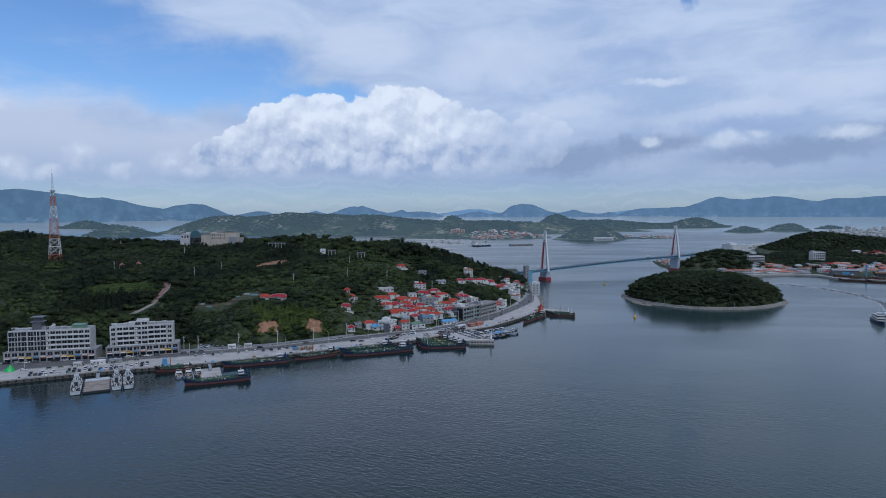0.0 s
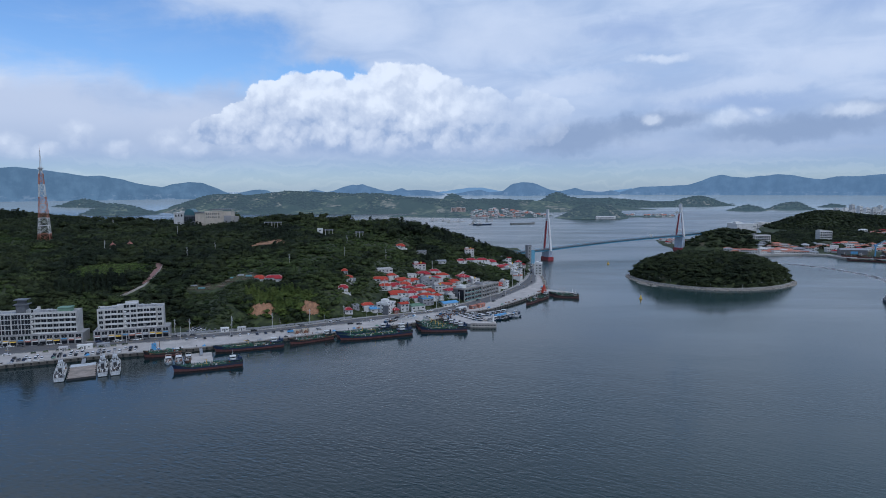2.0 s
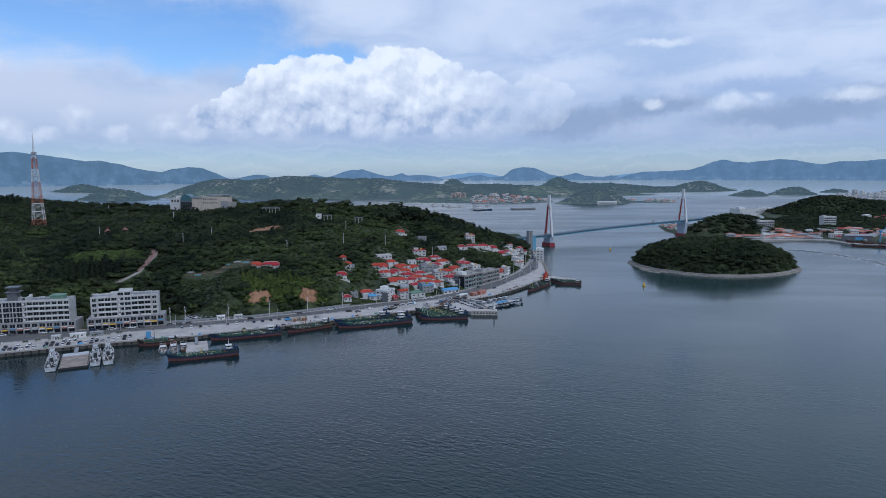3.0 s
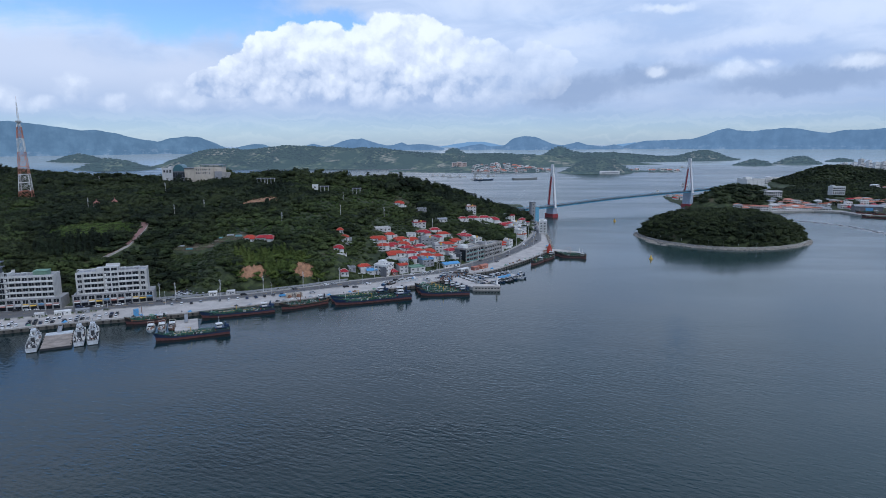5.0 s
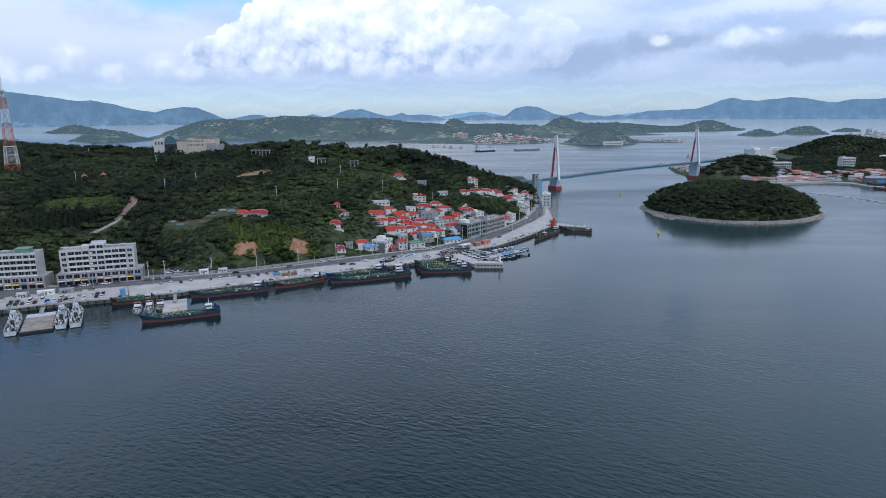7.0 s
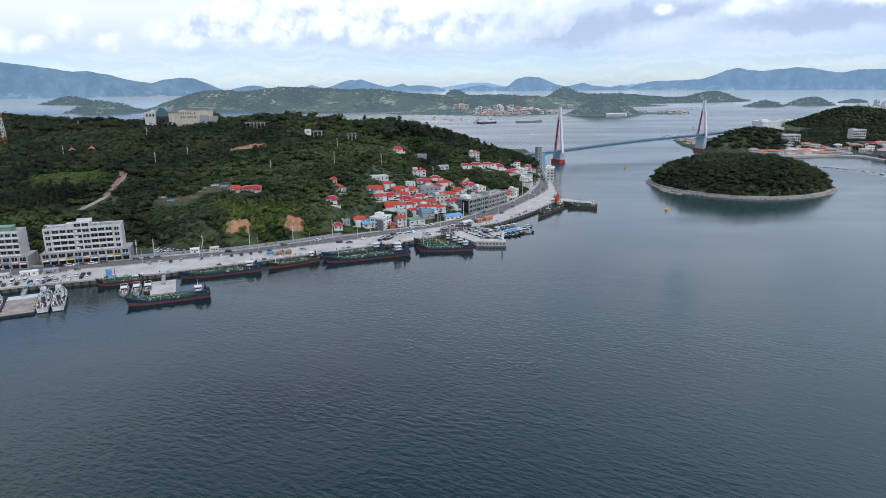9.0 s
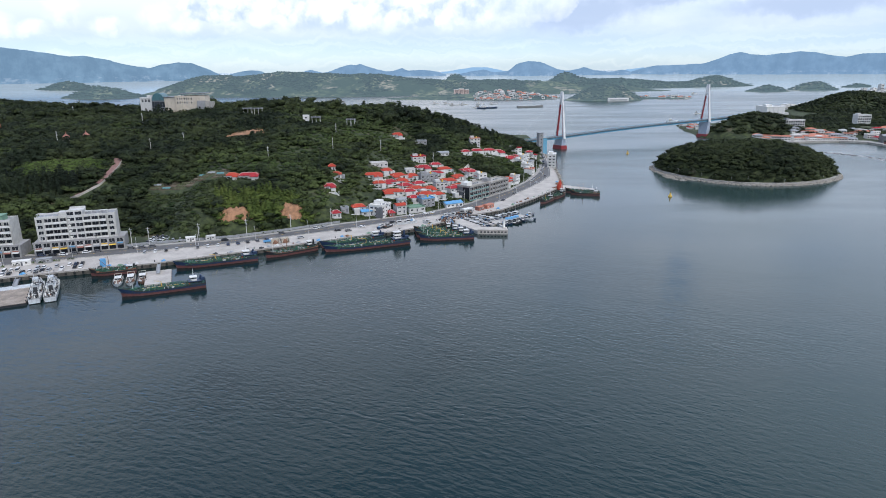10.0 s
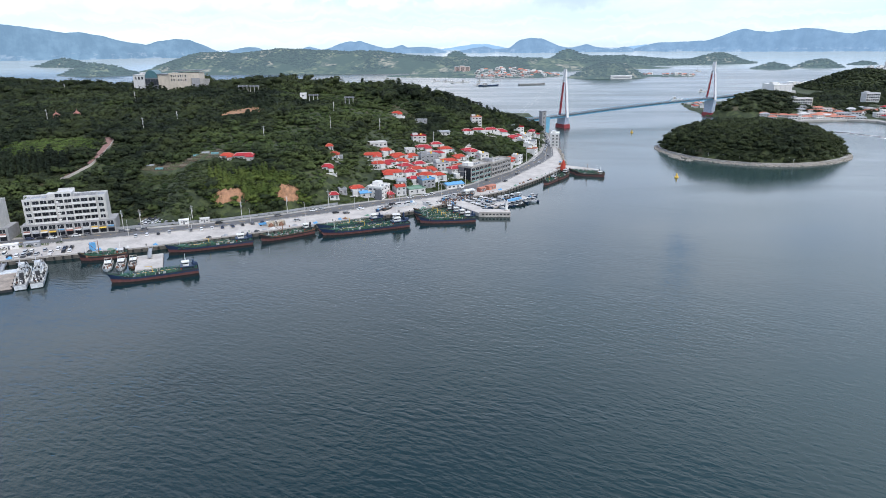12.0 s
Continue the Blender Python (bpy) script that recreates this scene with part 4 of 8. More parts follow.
# ---------------------------------------------------------------- buildings
def window_meshes(w, h):
    frame_ = Shape()
    for x0, x1, z0, z1 in ((-w / 2, w / 2, 0, 0.09), (-w / 2, w / 2, h - 0.09, h), (-w / 2, -w / 2 + 0.09, 0.09, h - 0.09), (w / 2 - 0.09, w / 2, 0.09, h - 0.09), (-0.04, 0.04, 0.09, h - 0.09)):
        frame_.box(x0, x1, -0.07, 0.03, z0, z1)
    return frame_.mesh("window_frame", WHITE), Shape().box(-w / 2 + 0.05, w / 2 - 0.05, -0.03, 0.02, 0.05, h - 0.05).mesh("pane", GLASS)


WINDOWS = {}


def window(parent, x, y, z, w, h, turn=0.0):
    """A framed window on a wall that faces -y before it is turned."""
    key = (round(w, 1), round(h, 1))
    if key not in WINDOWS:
        WINDOWS[key] = window_meshes(w, h)
    f, p = WINDOWS[key]
    win = part("window", p, None, parent, m=pose(x, y - 0.0, z, 0, 0, turn))
    part("window_frame", f, None, win)
    return win


def roof_hip(w, d, z, over=0.5, rise=1.9):
    """Hipped roof with a small gable at each end of the ridge and a thick eave."""
    a, b = w / 2 + over, d / 2 + over
    ridge = max(a - b * 0.72, 0.5)
    s = Shape()
    v = [(-a, -b, z), (a, -b, z), (a, b, z), (-a, b, z), (-a, -b, z + 0.2), (a, -b, z + 0.2), (a, b, z + 0.2), (-a, b, z + 0.2), (-ridge, 0, z + rise), (ridge, 0, z + rise)]
    s.add(v, [(3, 2, 1, 0), (0, 1, 5, 4), (1, 2, 6, 5), (2, 3, 7, 6), (3, 0, 4, 7), (4, 5, 9, 8), (5, 6, 9), (6, 7, 8, 9), (7, 4, 8)])
    return s


def ridge_lines(w, d, z, over=0.5, rise=1.9):
    """Ridge and hip caps of such a roof."""
    a, b = w / 2 + over, d / 2 + over
    ridge = max(a - b * 0.72, 0.5)
    s = Shape().rod((-ridge - 0.2, 0, z + rise + 0.06), (ridge + 0.2, 0, z + rise + 0.06), 0.2, sides=5)
    for x in (-1, 1):
        for y in (-1, 1):
            s.rod((x * ridge, 0, z + rise + 0.04), (x * a, y * b, z + 0.24), 0.15, sides=4)
    return s


def roof_gable(w, d, z, over=0.5, rise=1.3):
    a, b = w / 2 + over, d / 2 + over
    s = Shape()
    for lift in (0.0,):
        v = [(-a, -b, z), (a, -b, z), (a, b, z), (-a, b, z), (-a, 0, z + rise), (a, 0, z + rise), (-a, -b, z + 0.18), (a, -b, z + 0.18), (a, b, z + 0.18), (-a, b, z + 0.18), (-a, 0, z + rise + 0.18), (a, 0, z + rise + 0.18)]
        s.add(v, [(0, 4, 5, 1), (4, 3, 2, 5), (6, 7, 11, 10), (10, 11, 8, 9), (0, 1, 7, 6), (2, 3, 9, 8), (1, 5, 11, 7), (5, 2, 8, 11), (3, 4, 10, 9), (4, 0, 6, 10)])
    return s


def roof_flat(w, d, z, wall=0.35, high=0.9):
    """A roof slab with a parapet, in one piece."""
    a, b = w / 2 + 0.12, d / 2 + 0.12
    v = []
    for x, y, h in ((a, b, z), (a, b, z + high), (a - wall, b - wall, z + high), (a - wall, b - wall, z + 0.12)):
        v += [(-x, -y, h), (x, -y, h), (x, y, h), (-x, y, h)]
    f = [(3, 2, 1, 0), (12, 13, 14, 15)]
    for ring in (0, 4, 8):
        f += [(ring + i, ring + (i + 1) % 4, ring + 4 + (i + 1) % 4, ring + 4 + i) for i in range(4)]
    return Shape().add(v, f)


ROOF_WORDS = {"orange_red_roof": "orange-red", "crimson_roof": "crimson", "bright_blue_roof": "bright blue", "grey_roof": "grey", "faded_salmon_roof": "faded salmon", "green_waterproof_roof": "dull green", "white_paint": "white", "grey_white_plaster": "pale grey", "grey_plaster": "grey"}
WALL_WORDS = {"white_paint": "white", "grey_white_plaster": "pale grey", "grey_plaster": "grey", "brick_red_wall": "brick-red", "dark_cladding": "dark clad"}
TYPE_WORDS = {"hip": "hipped", "gable": "gabled", "flat": "flat"}


def house(x, y, turn, w, d, floors, kind, roof, wall, ground=main_height, name="house", word="", group="houses of the harbour village", clear=1.0, bays=0):
    lone = ground is main_height and x < -70
    w, d = w * (0.9 if lone else 1.06), d * (0.9 if lone else 1.02)
    z = float(ground(np.array(x), np.array(y))) - (0.7 if ground is main_height and kind == "hip" else 0.4) - (0.9 if lone else 0.0)
    label = word or f"{WALL_WORDS[wall.name]} {'small' if floors == 1 else 'tall' if floors > 2 else 'two-storey'} house with {ROOF_WORDS[roof.name]} {TYPE_WORDS[kind]} roof on the slope"
    top = thing(name, pose(x, y, z, 0, 0, turn), label, "house", group)
    fh = 2.8
    high = fh * floors + 0.2
    body = Shape().box(-w / 2, w / 2, -d / 2, d / 2, -3.0, high)
    body.box(-w / 2 - 0.15, w / 2 + 0.15, -d / 2 - 0.15, d / 2 + 0.15, -3.0, 0.25)
    for f in range(1, floors):
        body.box(-w / 2 - 0.1, w / 2 + 0.1, -d / 2 - 0.1, d / 2 + 0.1, f * fh + 0.05, f * fh + 0.3)
    part("wall", body, wall, top)
    shape = roof_hip(w, d, high) if kind == "hip" else roof_gable(w, d, high) if kind == "gable" else roof_flat(w, d, high)
    part("roof", shape, roof, top, ROOF_WORDS[roof.name] + " roof")
    if kind == "hip" and ground is main_height:
        part("ridge_cap", ridge_lines(w, d, high), SALMON if roof is REDROOF else PALEPINK, top, "pale ridge and hip caps")
    n = bays or max(2, int(w / 3.2))
    if ground is not main_height:
        for f in range(floors):
            band = Shape()
            for i in range(n):
                c = -w / 2 + (i + 0.5) * w / n
                band.box(c - w / n * 0.3, c + w / n * 0.3, -d / 2 - 0.05, -d / 2 + 0.05, f * fh + 1.0, f * fh + 2.2)
            tagged(part("window_band", band, GLASS, top, "row of dark windows"), kind="stuff")
        return top
    rng = random.Random(int(x * 13 + y * 7))
    if kind == "hip" and w > 7:
        # a lower wing towards the yard, and a pale parapet along the terrace
        side = rng.choice((-1, 1))
        ww, wd = w * rng.uniform(0.34, 0.46), d * rng.uniform(0.5, 0.8)
        at = pose(side * (w / 2 - ww / 2 - 0.3), -d / 2 - wd / 2 + 0.2, -0.35)
        part("side_wing", Shape().box(-ww / 2, ww / 2, -wd / 2, wd / 2, -3.0, 2.75), wall, top, m=at)
        if rng.random() < 0.6:
            part("wing_roof", roof_hip(ww, wd, 2.75, 0.6, 1.3), roof, top, ROOF_WORDS[roof.name] + " roof", m=at)
        else:
            part("wing_roof", roof_flat(ww, wd, 2.75, 0.25, 0.7), WHITE, top, "white flat roof terrace", m=at)
        lean = pose(-side * (w / 2 + 1.2), rng.uniform(-1, 1), -0.2)
        part("lean_to", Shape().prism([(-1.5, -d * 0.3), (1.5, -d * 0.3), (1.5, d * 0.3), (-1.5, d * 0.3)], -3.0, 2.3), rng.choice((wall, OFFWHITE, GREYROOF)), top, m=lean)
        lip = -1.7 if x < -60 else -0.7
        yard = Shape().box(-w / 2 - 2, w / 2 + 2, -d / 2 - 4.6, -d / 2 - 4.35, -4.5, lip + 0.9).box(w / 2 + 1.8, w / 2 + 2.05, -d / 2 - 4.35, d / 4, -4.5, lip + 0.9).box(-w / 2 - 2.05, -w / 2 - 1.8, -d / 2 - 4.35, d / 4, -4.5, lip + 0.9)
        part("yard_wall", yard, rng.choice((WHITE, WHITE, OFFWHITE)), top, "white plastered yard wall")
        part("yard", Shape().box(-w / 2 - 1.8, w / 2 + 1.8, -d / 2 - 4.35, -d / 2, -4.5, lip), STAINED, top, "concrete yard")
    for f in range(floors):
        for i in range(n):
            if f == 0 and i == n // 2:
                door = part("door", Shape().box(-0.55, 0.55, -0.06, 0.02, 0.1, 2.2), STONE, top, "dark door", m=pose(-w / 2 + (i + 0.5) * w / n, -d / 2 - 0.01, 0.15))
                continue
            window(top, -w / 2 + (i + 0.5) * w / n, -d / 2 - 0.01, f * fh + 1.0, min(2.0, w / n * 0.6), 1.3)
        window(top, w / 2 + 0.01, 0, f * fh + 1.0, 1.6, 1.3, 90)
    if kind == "flat" and floors > 1:
        tank = part("water_tank", Shape().rod((w * 0.2, d * 0.15, high + 0.1), (w * 0.2, d * 0.15, high + 1.7), 0.8, 0.8, 10).rod((w * 0.2, d * 0.15, high + 1.7), (w * 0.2, d * 0.15, high + 2.0), 0.8, 0.2, 10), YELLOW, top, "yellow plastic water tank")
        part("stair_head", Shape().box(-w * 0.4, -w * 0.05, 0, d * 0.4, high + 0.1, high + 2.3), wall, top)
    if ground is main_height:
        CLEARINGS.append((x, y, w / 2 + 2.2 * clear, d / 2 + 2.2 * clear, turn))
        if clear:
            CLEARINGS.append((x + math.sin(radians(turn)) * (d / 2 + 4), y - math.cos(radians(turn)) * (d / 2 + 4), w / 2 + 1.0, 4.2, turn))
    return top


def garden_wall(x, y, turn, w):
    """White yard wall in front of a house."""
    z = float(main_height(np.array(x), np.array(y)))
    tagged(part("garden_wall", Shape().box(-w / 2, w / 2, -0.15, 0.15, -2.5, 1.3).box(-w / 2 - 0.05, w / 2 + 0.05, -0.22, 0.22, 1.3, 1.42), WHITE, None, m=pose(x, y, z, 0, 0, turn)), "white plastered yard wall between the houses", "wall", "yard walls of the village")


def village():
    R, C, W, O = REDROOF, CRIMSON, WHITE, OFFWHITE
    house(-57, 645, 20, 14, 8, 1, "flat", OFFWHITE, O)
    house(-49, 633, 15, 8, 7, 1, "hip", R, W)
    house(-58, 612, 8, 14, 7, 1, "hip", R, W)
    house(-39, 626, 25, 11, 8, 1, "hip", R, W)
    house(-45, 607, 30, 10, 7, 1, "hip", C, W)
    house(-32, 605, 35, 9, 8, 1, "hip", C, W)
    house(-40, 584, 12, 14, 8, 1, "hip", R, W)
    house(-23, 599, 28, 11, 8, 1, "hip", R, W)
    house(-24, 690, 18, 12, 8, 2, "flat", C, O, word="pale two-storey house with crimson roof edge on the slope")
    house(-19, 664, 15, 12, 8, 1, "hip", C, W)
    house(0, 670, 20, 11, 8, 1, "hip", R, W)
    house(-7, 655, 20, 11, 8, 1, "hip", C, W)
    house(-14, 637, 24, 15, 8, 2, "flat", GREYROOF, GREYWALL)
    house(3, 637, 20, 13, 8, 1, "hip", R, O)
    house(-3, 614, 22, 10, 8, 2, "flat", GREYROOF, O)
    house(-15, 589, 22, 12, 8, 1, "hip", R, W)
    house(-5, 594, 25, 8, 7, 1, "hip", R, O)
    house(-24, 578, 25, 7, 6, 1, "hip", C, O)
    house(8, 608, 30, 10, 8, 2, "hip", C, O)
    house(-14, 573, 28, 10, 9, 2, "flat", BLUEROOF, GREYWALL)
    house(6, 580, 30, 14, 9, 1, "gable", BLUEROOF, W, word="long white workshop with bright blue metal roof")
    house(-33, 570, 25, 6, 6, 1, "gable", GREYROOF, W)
    house(-56, 544, 24, 9, 6, 1, "gable", BLUEROOF, O)
    house(-63, 549, 20, 9, 7, 1, "hip", R, O)
    house(-33, 554, 27, 7, 8, 2, "gable", R, O)
    house(-22, 560, 26, 12, 9, 1, "flat", GREENROOF, O, word="low pale shop with dull green flat roof by the road")
    house(-39, 547, 27, 4, 6, 1, "hip", C, BRICKRED)
    house(33, 780, 10, 10, 8, 3, "flat", SALMON, O, word="tall pale pink three-storey house high on the slope")
    house(34, 756, 10, 12, 8, 1, "hip", C, W)
    house(47, 771, 15, 13, 8, 1, "hip", C, W)
    house(57, 777, 15, 13, 8, 1, "hip", C, W)
    house(80, 812, 25, 12, 8, 2, "flat", C, W)
    house(70, 768, 25, 10, 8, 1, "hip", C, W)
    house(86, 787, 55, 13, 9, 2, "flat", OFFWHITE, W)
    house(86, 748, 62, 12, 9, 2, "flat", OFFWHITE, W)
    house(86, 728, 65, 9, 8, 2, "flat", SALMON, W)
    house(90, 768, 65, 10, 9, 2, "flat", GREYROOF, W)
    house(55, 672, 52, 17, 9, 1, "hip", R, O)
    house(66, 682, 55, 7, 7, 2, "flat", OFFWHITE, W)
    house(47, 654, 50, 14, 8, 1, "hip", R, O)
    house(21, 679, 25, 10, 8, 1, "hip", C, W)
    house(25, 668, 25, 8, 8, 2, "hip", C, W)
    house(33, 662, 30, 8, 8, 2, "flat", OFFWHITE, W)
    house(-48, 759, 10, 9, 7, 1, "hip", R, W)
    house(-24, 753, 5, 12, 6, 1, "flat", GREYROOF, GREYWALL, word="low grey concrete shed among the trees")
    house(-2, 725, 20, 12, 7, 1, "gable", GREYROOF, O, word="long grey metal shed on the upper slope")
    house(-155, 555, 8, 9, 6, 1, "hip", R, W)
    house(-143, 556, 8, 15, 6, 1, "hip", C, O)
    house(-88, 590, 12, 6, 6, 1, "hip", R, O)
    house(-83, 581, 10, 8, 7, 1, "hip", R, W)
    house(-85, 560, 15, 9, 6, 1, "hip", C, W)
    house(-77, 534, 22, 7, 6, 1, "hip", C, O)
    house(-72, 541, 22, 6, 6, 1, "flat", GREYROOF, GREYWALL)
    house(-52, 598, 15, 9, 6, 1, "hip", R, W)
    house(-35, 616, 25, 8, 6, 1, "hip", R, W)
    house(-28, 589, 25, 9, 6, 1, "hip", C, W)
    house(-12, 604, 24, 8, 6, 1, "hip", R, W)
    house(-21, 614, 25, 9, 6, 1, "hip", C, W)
    house(-28, 634, 20, 9, 6, 1, "hip", R, W)
    house(12, 624, 24, 9, 7, 1, "hip", R, W)
    house(12, 652, 20, 9, 6, 1, "hip", R, W)
    house(-30, 650, 15, 8, 6, 1, "flat", OFFWHITE, W)
    house(-8, 681, 15, 9, 6, 1, "hip", C, W)
    house(22, 744, 12, 8, 6, 1, "hip", C, W)
    house(76, 782, 35, 8, 7, 1, "hip", C, W)
    house(80, 760, 50, 9, 7, 2, "flat", OFFWHITE, W)
    house(96, 806, 70, 9, 7, 2, "flat", GREYROOF, W)
    house(98, 828, 72, 9, 7, 2, "hip", C, O)
    for x, y, turn, w in ((-50, 598, 20, 16), (-33, 592, 25, 14), (-42, 576, 12, 15), (-28, 615, 25, 16), (-12, 626, 22, 14), (-52, 620, 12, 12), (-8, 645, 18, 14), (-3, 604, 24, 12), (-20, 652, 15, 14), (40, 764, 12, 16), (62, 766, 18, 14), (28, 656, 28, 12)):
        garden_wall(x, y, turn, w)


village()


def facade_block(name, label, x, y, z, turn, w, d, floors, fh, wall, trim, bays, win, podium=0, teal=None):
    """A framed commercial block: floor slabs, columns, windows in every bay, parapet, stair head."""
    top = thing(name, pose(x, y, z, 0, 0, turn), label, "building")
    high = floors * fh
    part("wall", Shape().box(0.3, w - 0.3, 0.5, d, -2, high), wall, top)
    for f in range(floors + 1):
        part("floor_slab", Shape().box(0, w, 0, d + 0.2, f * fh - 0.18, f * fh + 0.18), trim, top)
    for i in range(bays + 1):
        part("column", Shape().box(-0.25, 0.25, 0.02, 0.55, 0.18, high - 0.18), trim, top, m=pose(i * (w - 0.5) / bays + 0.25, 0, 0))
    for f in range(floors):
        for i in range(bays):
            c = (i + 0.5) * (w - 0.5) / bays + 0.25
            window(top, c, 0.46, f * fh + (0.4 if f < podium else 0.85), (w / bays) * win, fh - (0.8 if f < podium else 1.5))
            if teal:
                part("spandrel", Shape().box(-w / bays * 0.42, w / bays * 0.42, 0.1, 0.44, 0.2, 0.75), teal, top, "teal spandrel panel", m=pose(c, 0, f * fh))
        for j in range(max(1, int(d / 4))):
            window(top, w - 0.29, (j + 0.5) * d / max(1, int(d / 4)) + 0.3, f * fh + 0.9, 1.7, fh - 1.6, 90)
    part("parapet", roof_flat(w, d, high + 0.18, 0.3, 1.1), trim, top, m=pose(w / 2, d / 2, 0))
    part("stair_head", Shape().box(w * 0.1, w * 0.1 + 5, d * 0.4, d * 0.85, high + 0.3, high + 3.2), wall, top)
    for i in range(3):
        part("roof_unit", Shape().box(-0.7, 0.7, -0.5, 0.5, 0, 1.1).rod((0, -0.55, 0.55), (0, -0.5, 0.55), 0.4, 0.4, 10), STEEL, top, m=pose(w * 0.5 + i * 3, d * 0.5, high + 0.3))
    CLEARINGS.append((x + math.cos(radians(turn)) * w / 2 - math.sin(radians(turn)) * d / 2, y + math.sin(radians(turn)) * w / 2 + math.cos(radians(turn)) * d / 2, w / 2 + 4, d / 2 + 4, turn))
    return top


hall = facade_block("harbour_hall", "grey three-storey concrete block with teal window frames", 20.8, 596.5, 2.6, 52, 28, 13, 3, 3.75, STONE, STAINED, 5, 0.86, 0, plain("teal_panel", (0.09, 0.26, 0.25), 0.5))
part("corner_glazing", Shape().box(-0.15, 0.25, 1.0, 7.0, 0.4, 10.8), GLASS, hall, "dark glazed corner")
part("roof_room", Shape().box(1, 8, 4, 10, 11.45, 14.6), WHITE, hall, "white rooftop room")
facade_block("market_hall", "grey three-storey market building with deep bays", 38.8, 619.5, 2.6, 54, 30, 12, 3, 3.5, GREYWALL, STAINED, 7, 0.7)
apartments = facade_block("white_apartments", "white four-storey waterside apartment house", 120.5, 776, 2.6, 80, 15, 9, 4, 3.2, WHITE, WHITE, 4, 0.5)
for i in range(4):
    for k in range(2):
        window(apartments, -0.02, 2.4 + k * 4.0, 0.9 + i * 3.2, 1.9, 1.5, -90)
    part("balcony", Shape().box(-1.2, 0, 1.0, 8.0, 0, 0.16).box(-1.2, -1.08, 1.0, 8.0, 0.16, 1.0), WHITE, apartments, "white balcony front", m=pose(0, 0, 0.2 + i * 3.2))
modern = facade_block("modern_house", "white and black modern three-storey house by the road", -54.5, 543.5, 2.6, -24, 11, 13, 3, 2.75, WHITE, WHITE, 3, 0.6)
part("black_bay", Shape().box(6.5, 11.3, -1.2, 0.3, 0.2, 7.4), STONE, modern, "black boxed bay")


def bridge_tower():
    top = thing("lift_tower", pose(120, 893, 2.4, 0, 0, 25), "tall grey lift tower beside the bridge end", "tower")
    part("shaft", Shape().box(-3, 3, -3, 3, -2, 25), GREYWALL, top)
    part("cap", Shape().box(-3.3, 3.3, -3.3, 3.3, 25, 25.6), STONE, top)
    for i in range(5):
        window(top, 0, -3.02, 3 + i * 4.5, 2.0, 2.2)
    part("blue_frame", Shape().box(3.6, 9, -2.4, 2.4, -2, 19), BRIDGEBLUE, top, "blue panelled stair bay")
    part("landing", Shape().box(3, 10, -3, 3, 19, 19.5), STEEL, top)


bridge_tower()


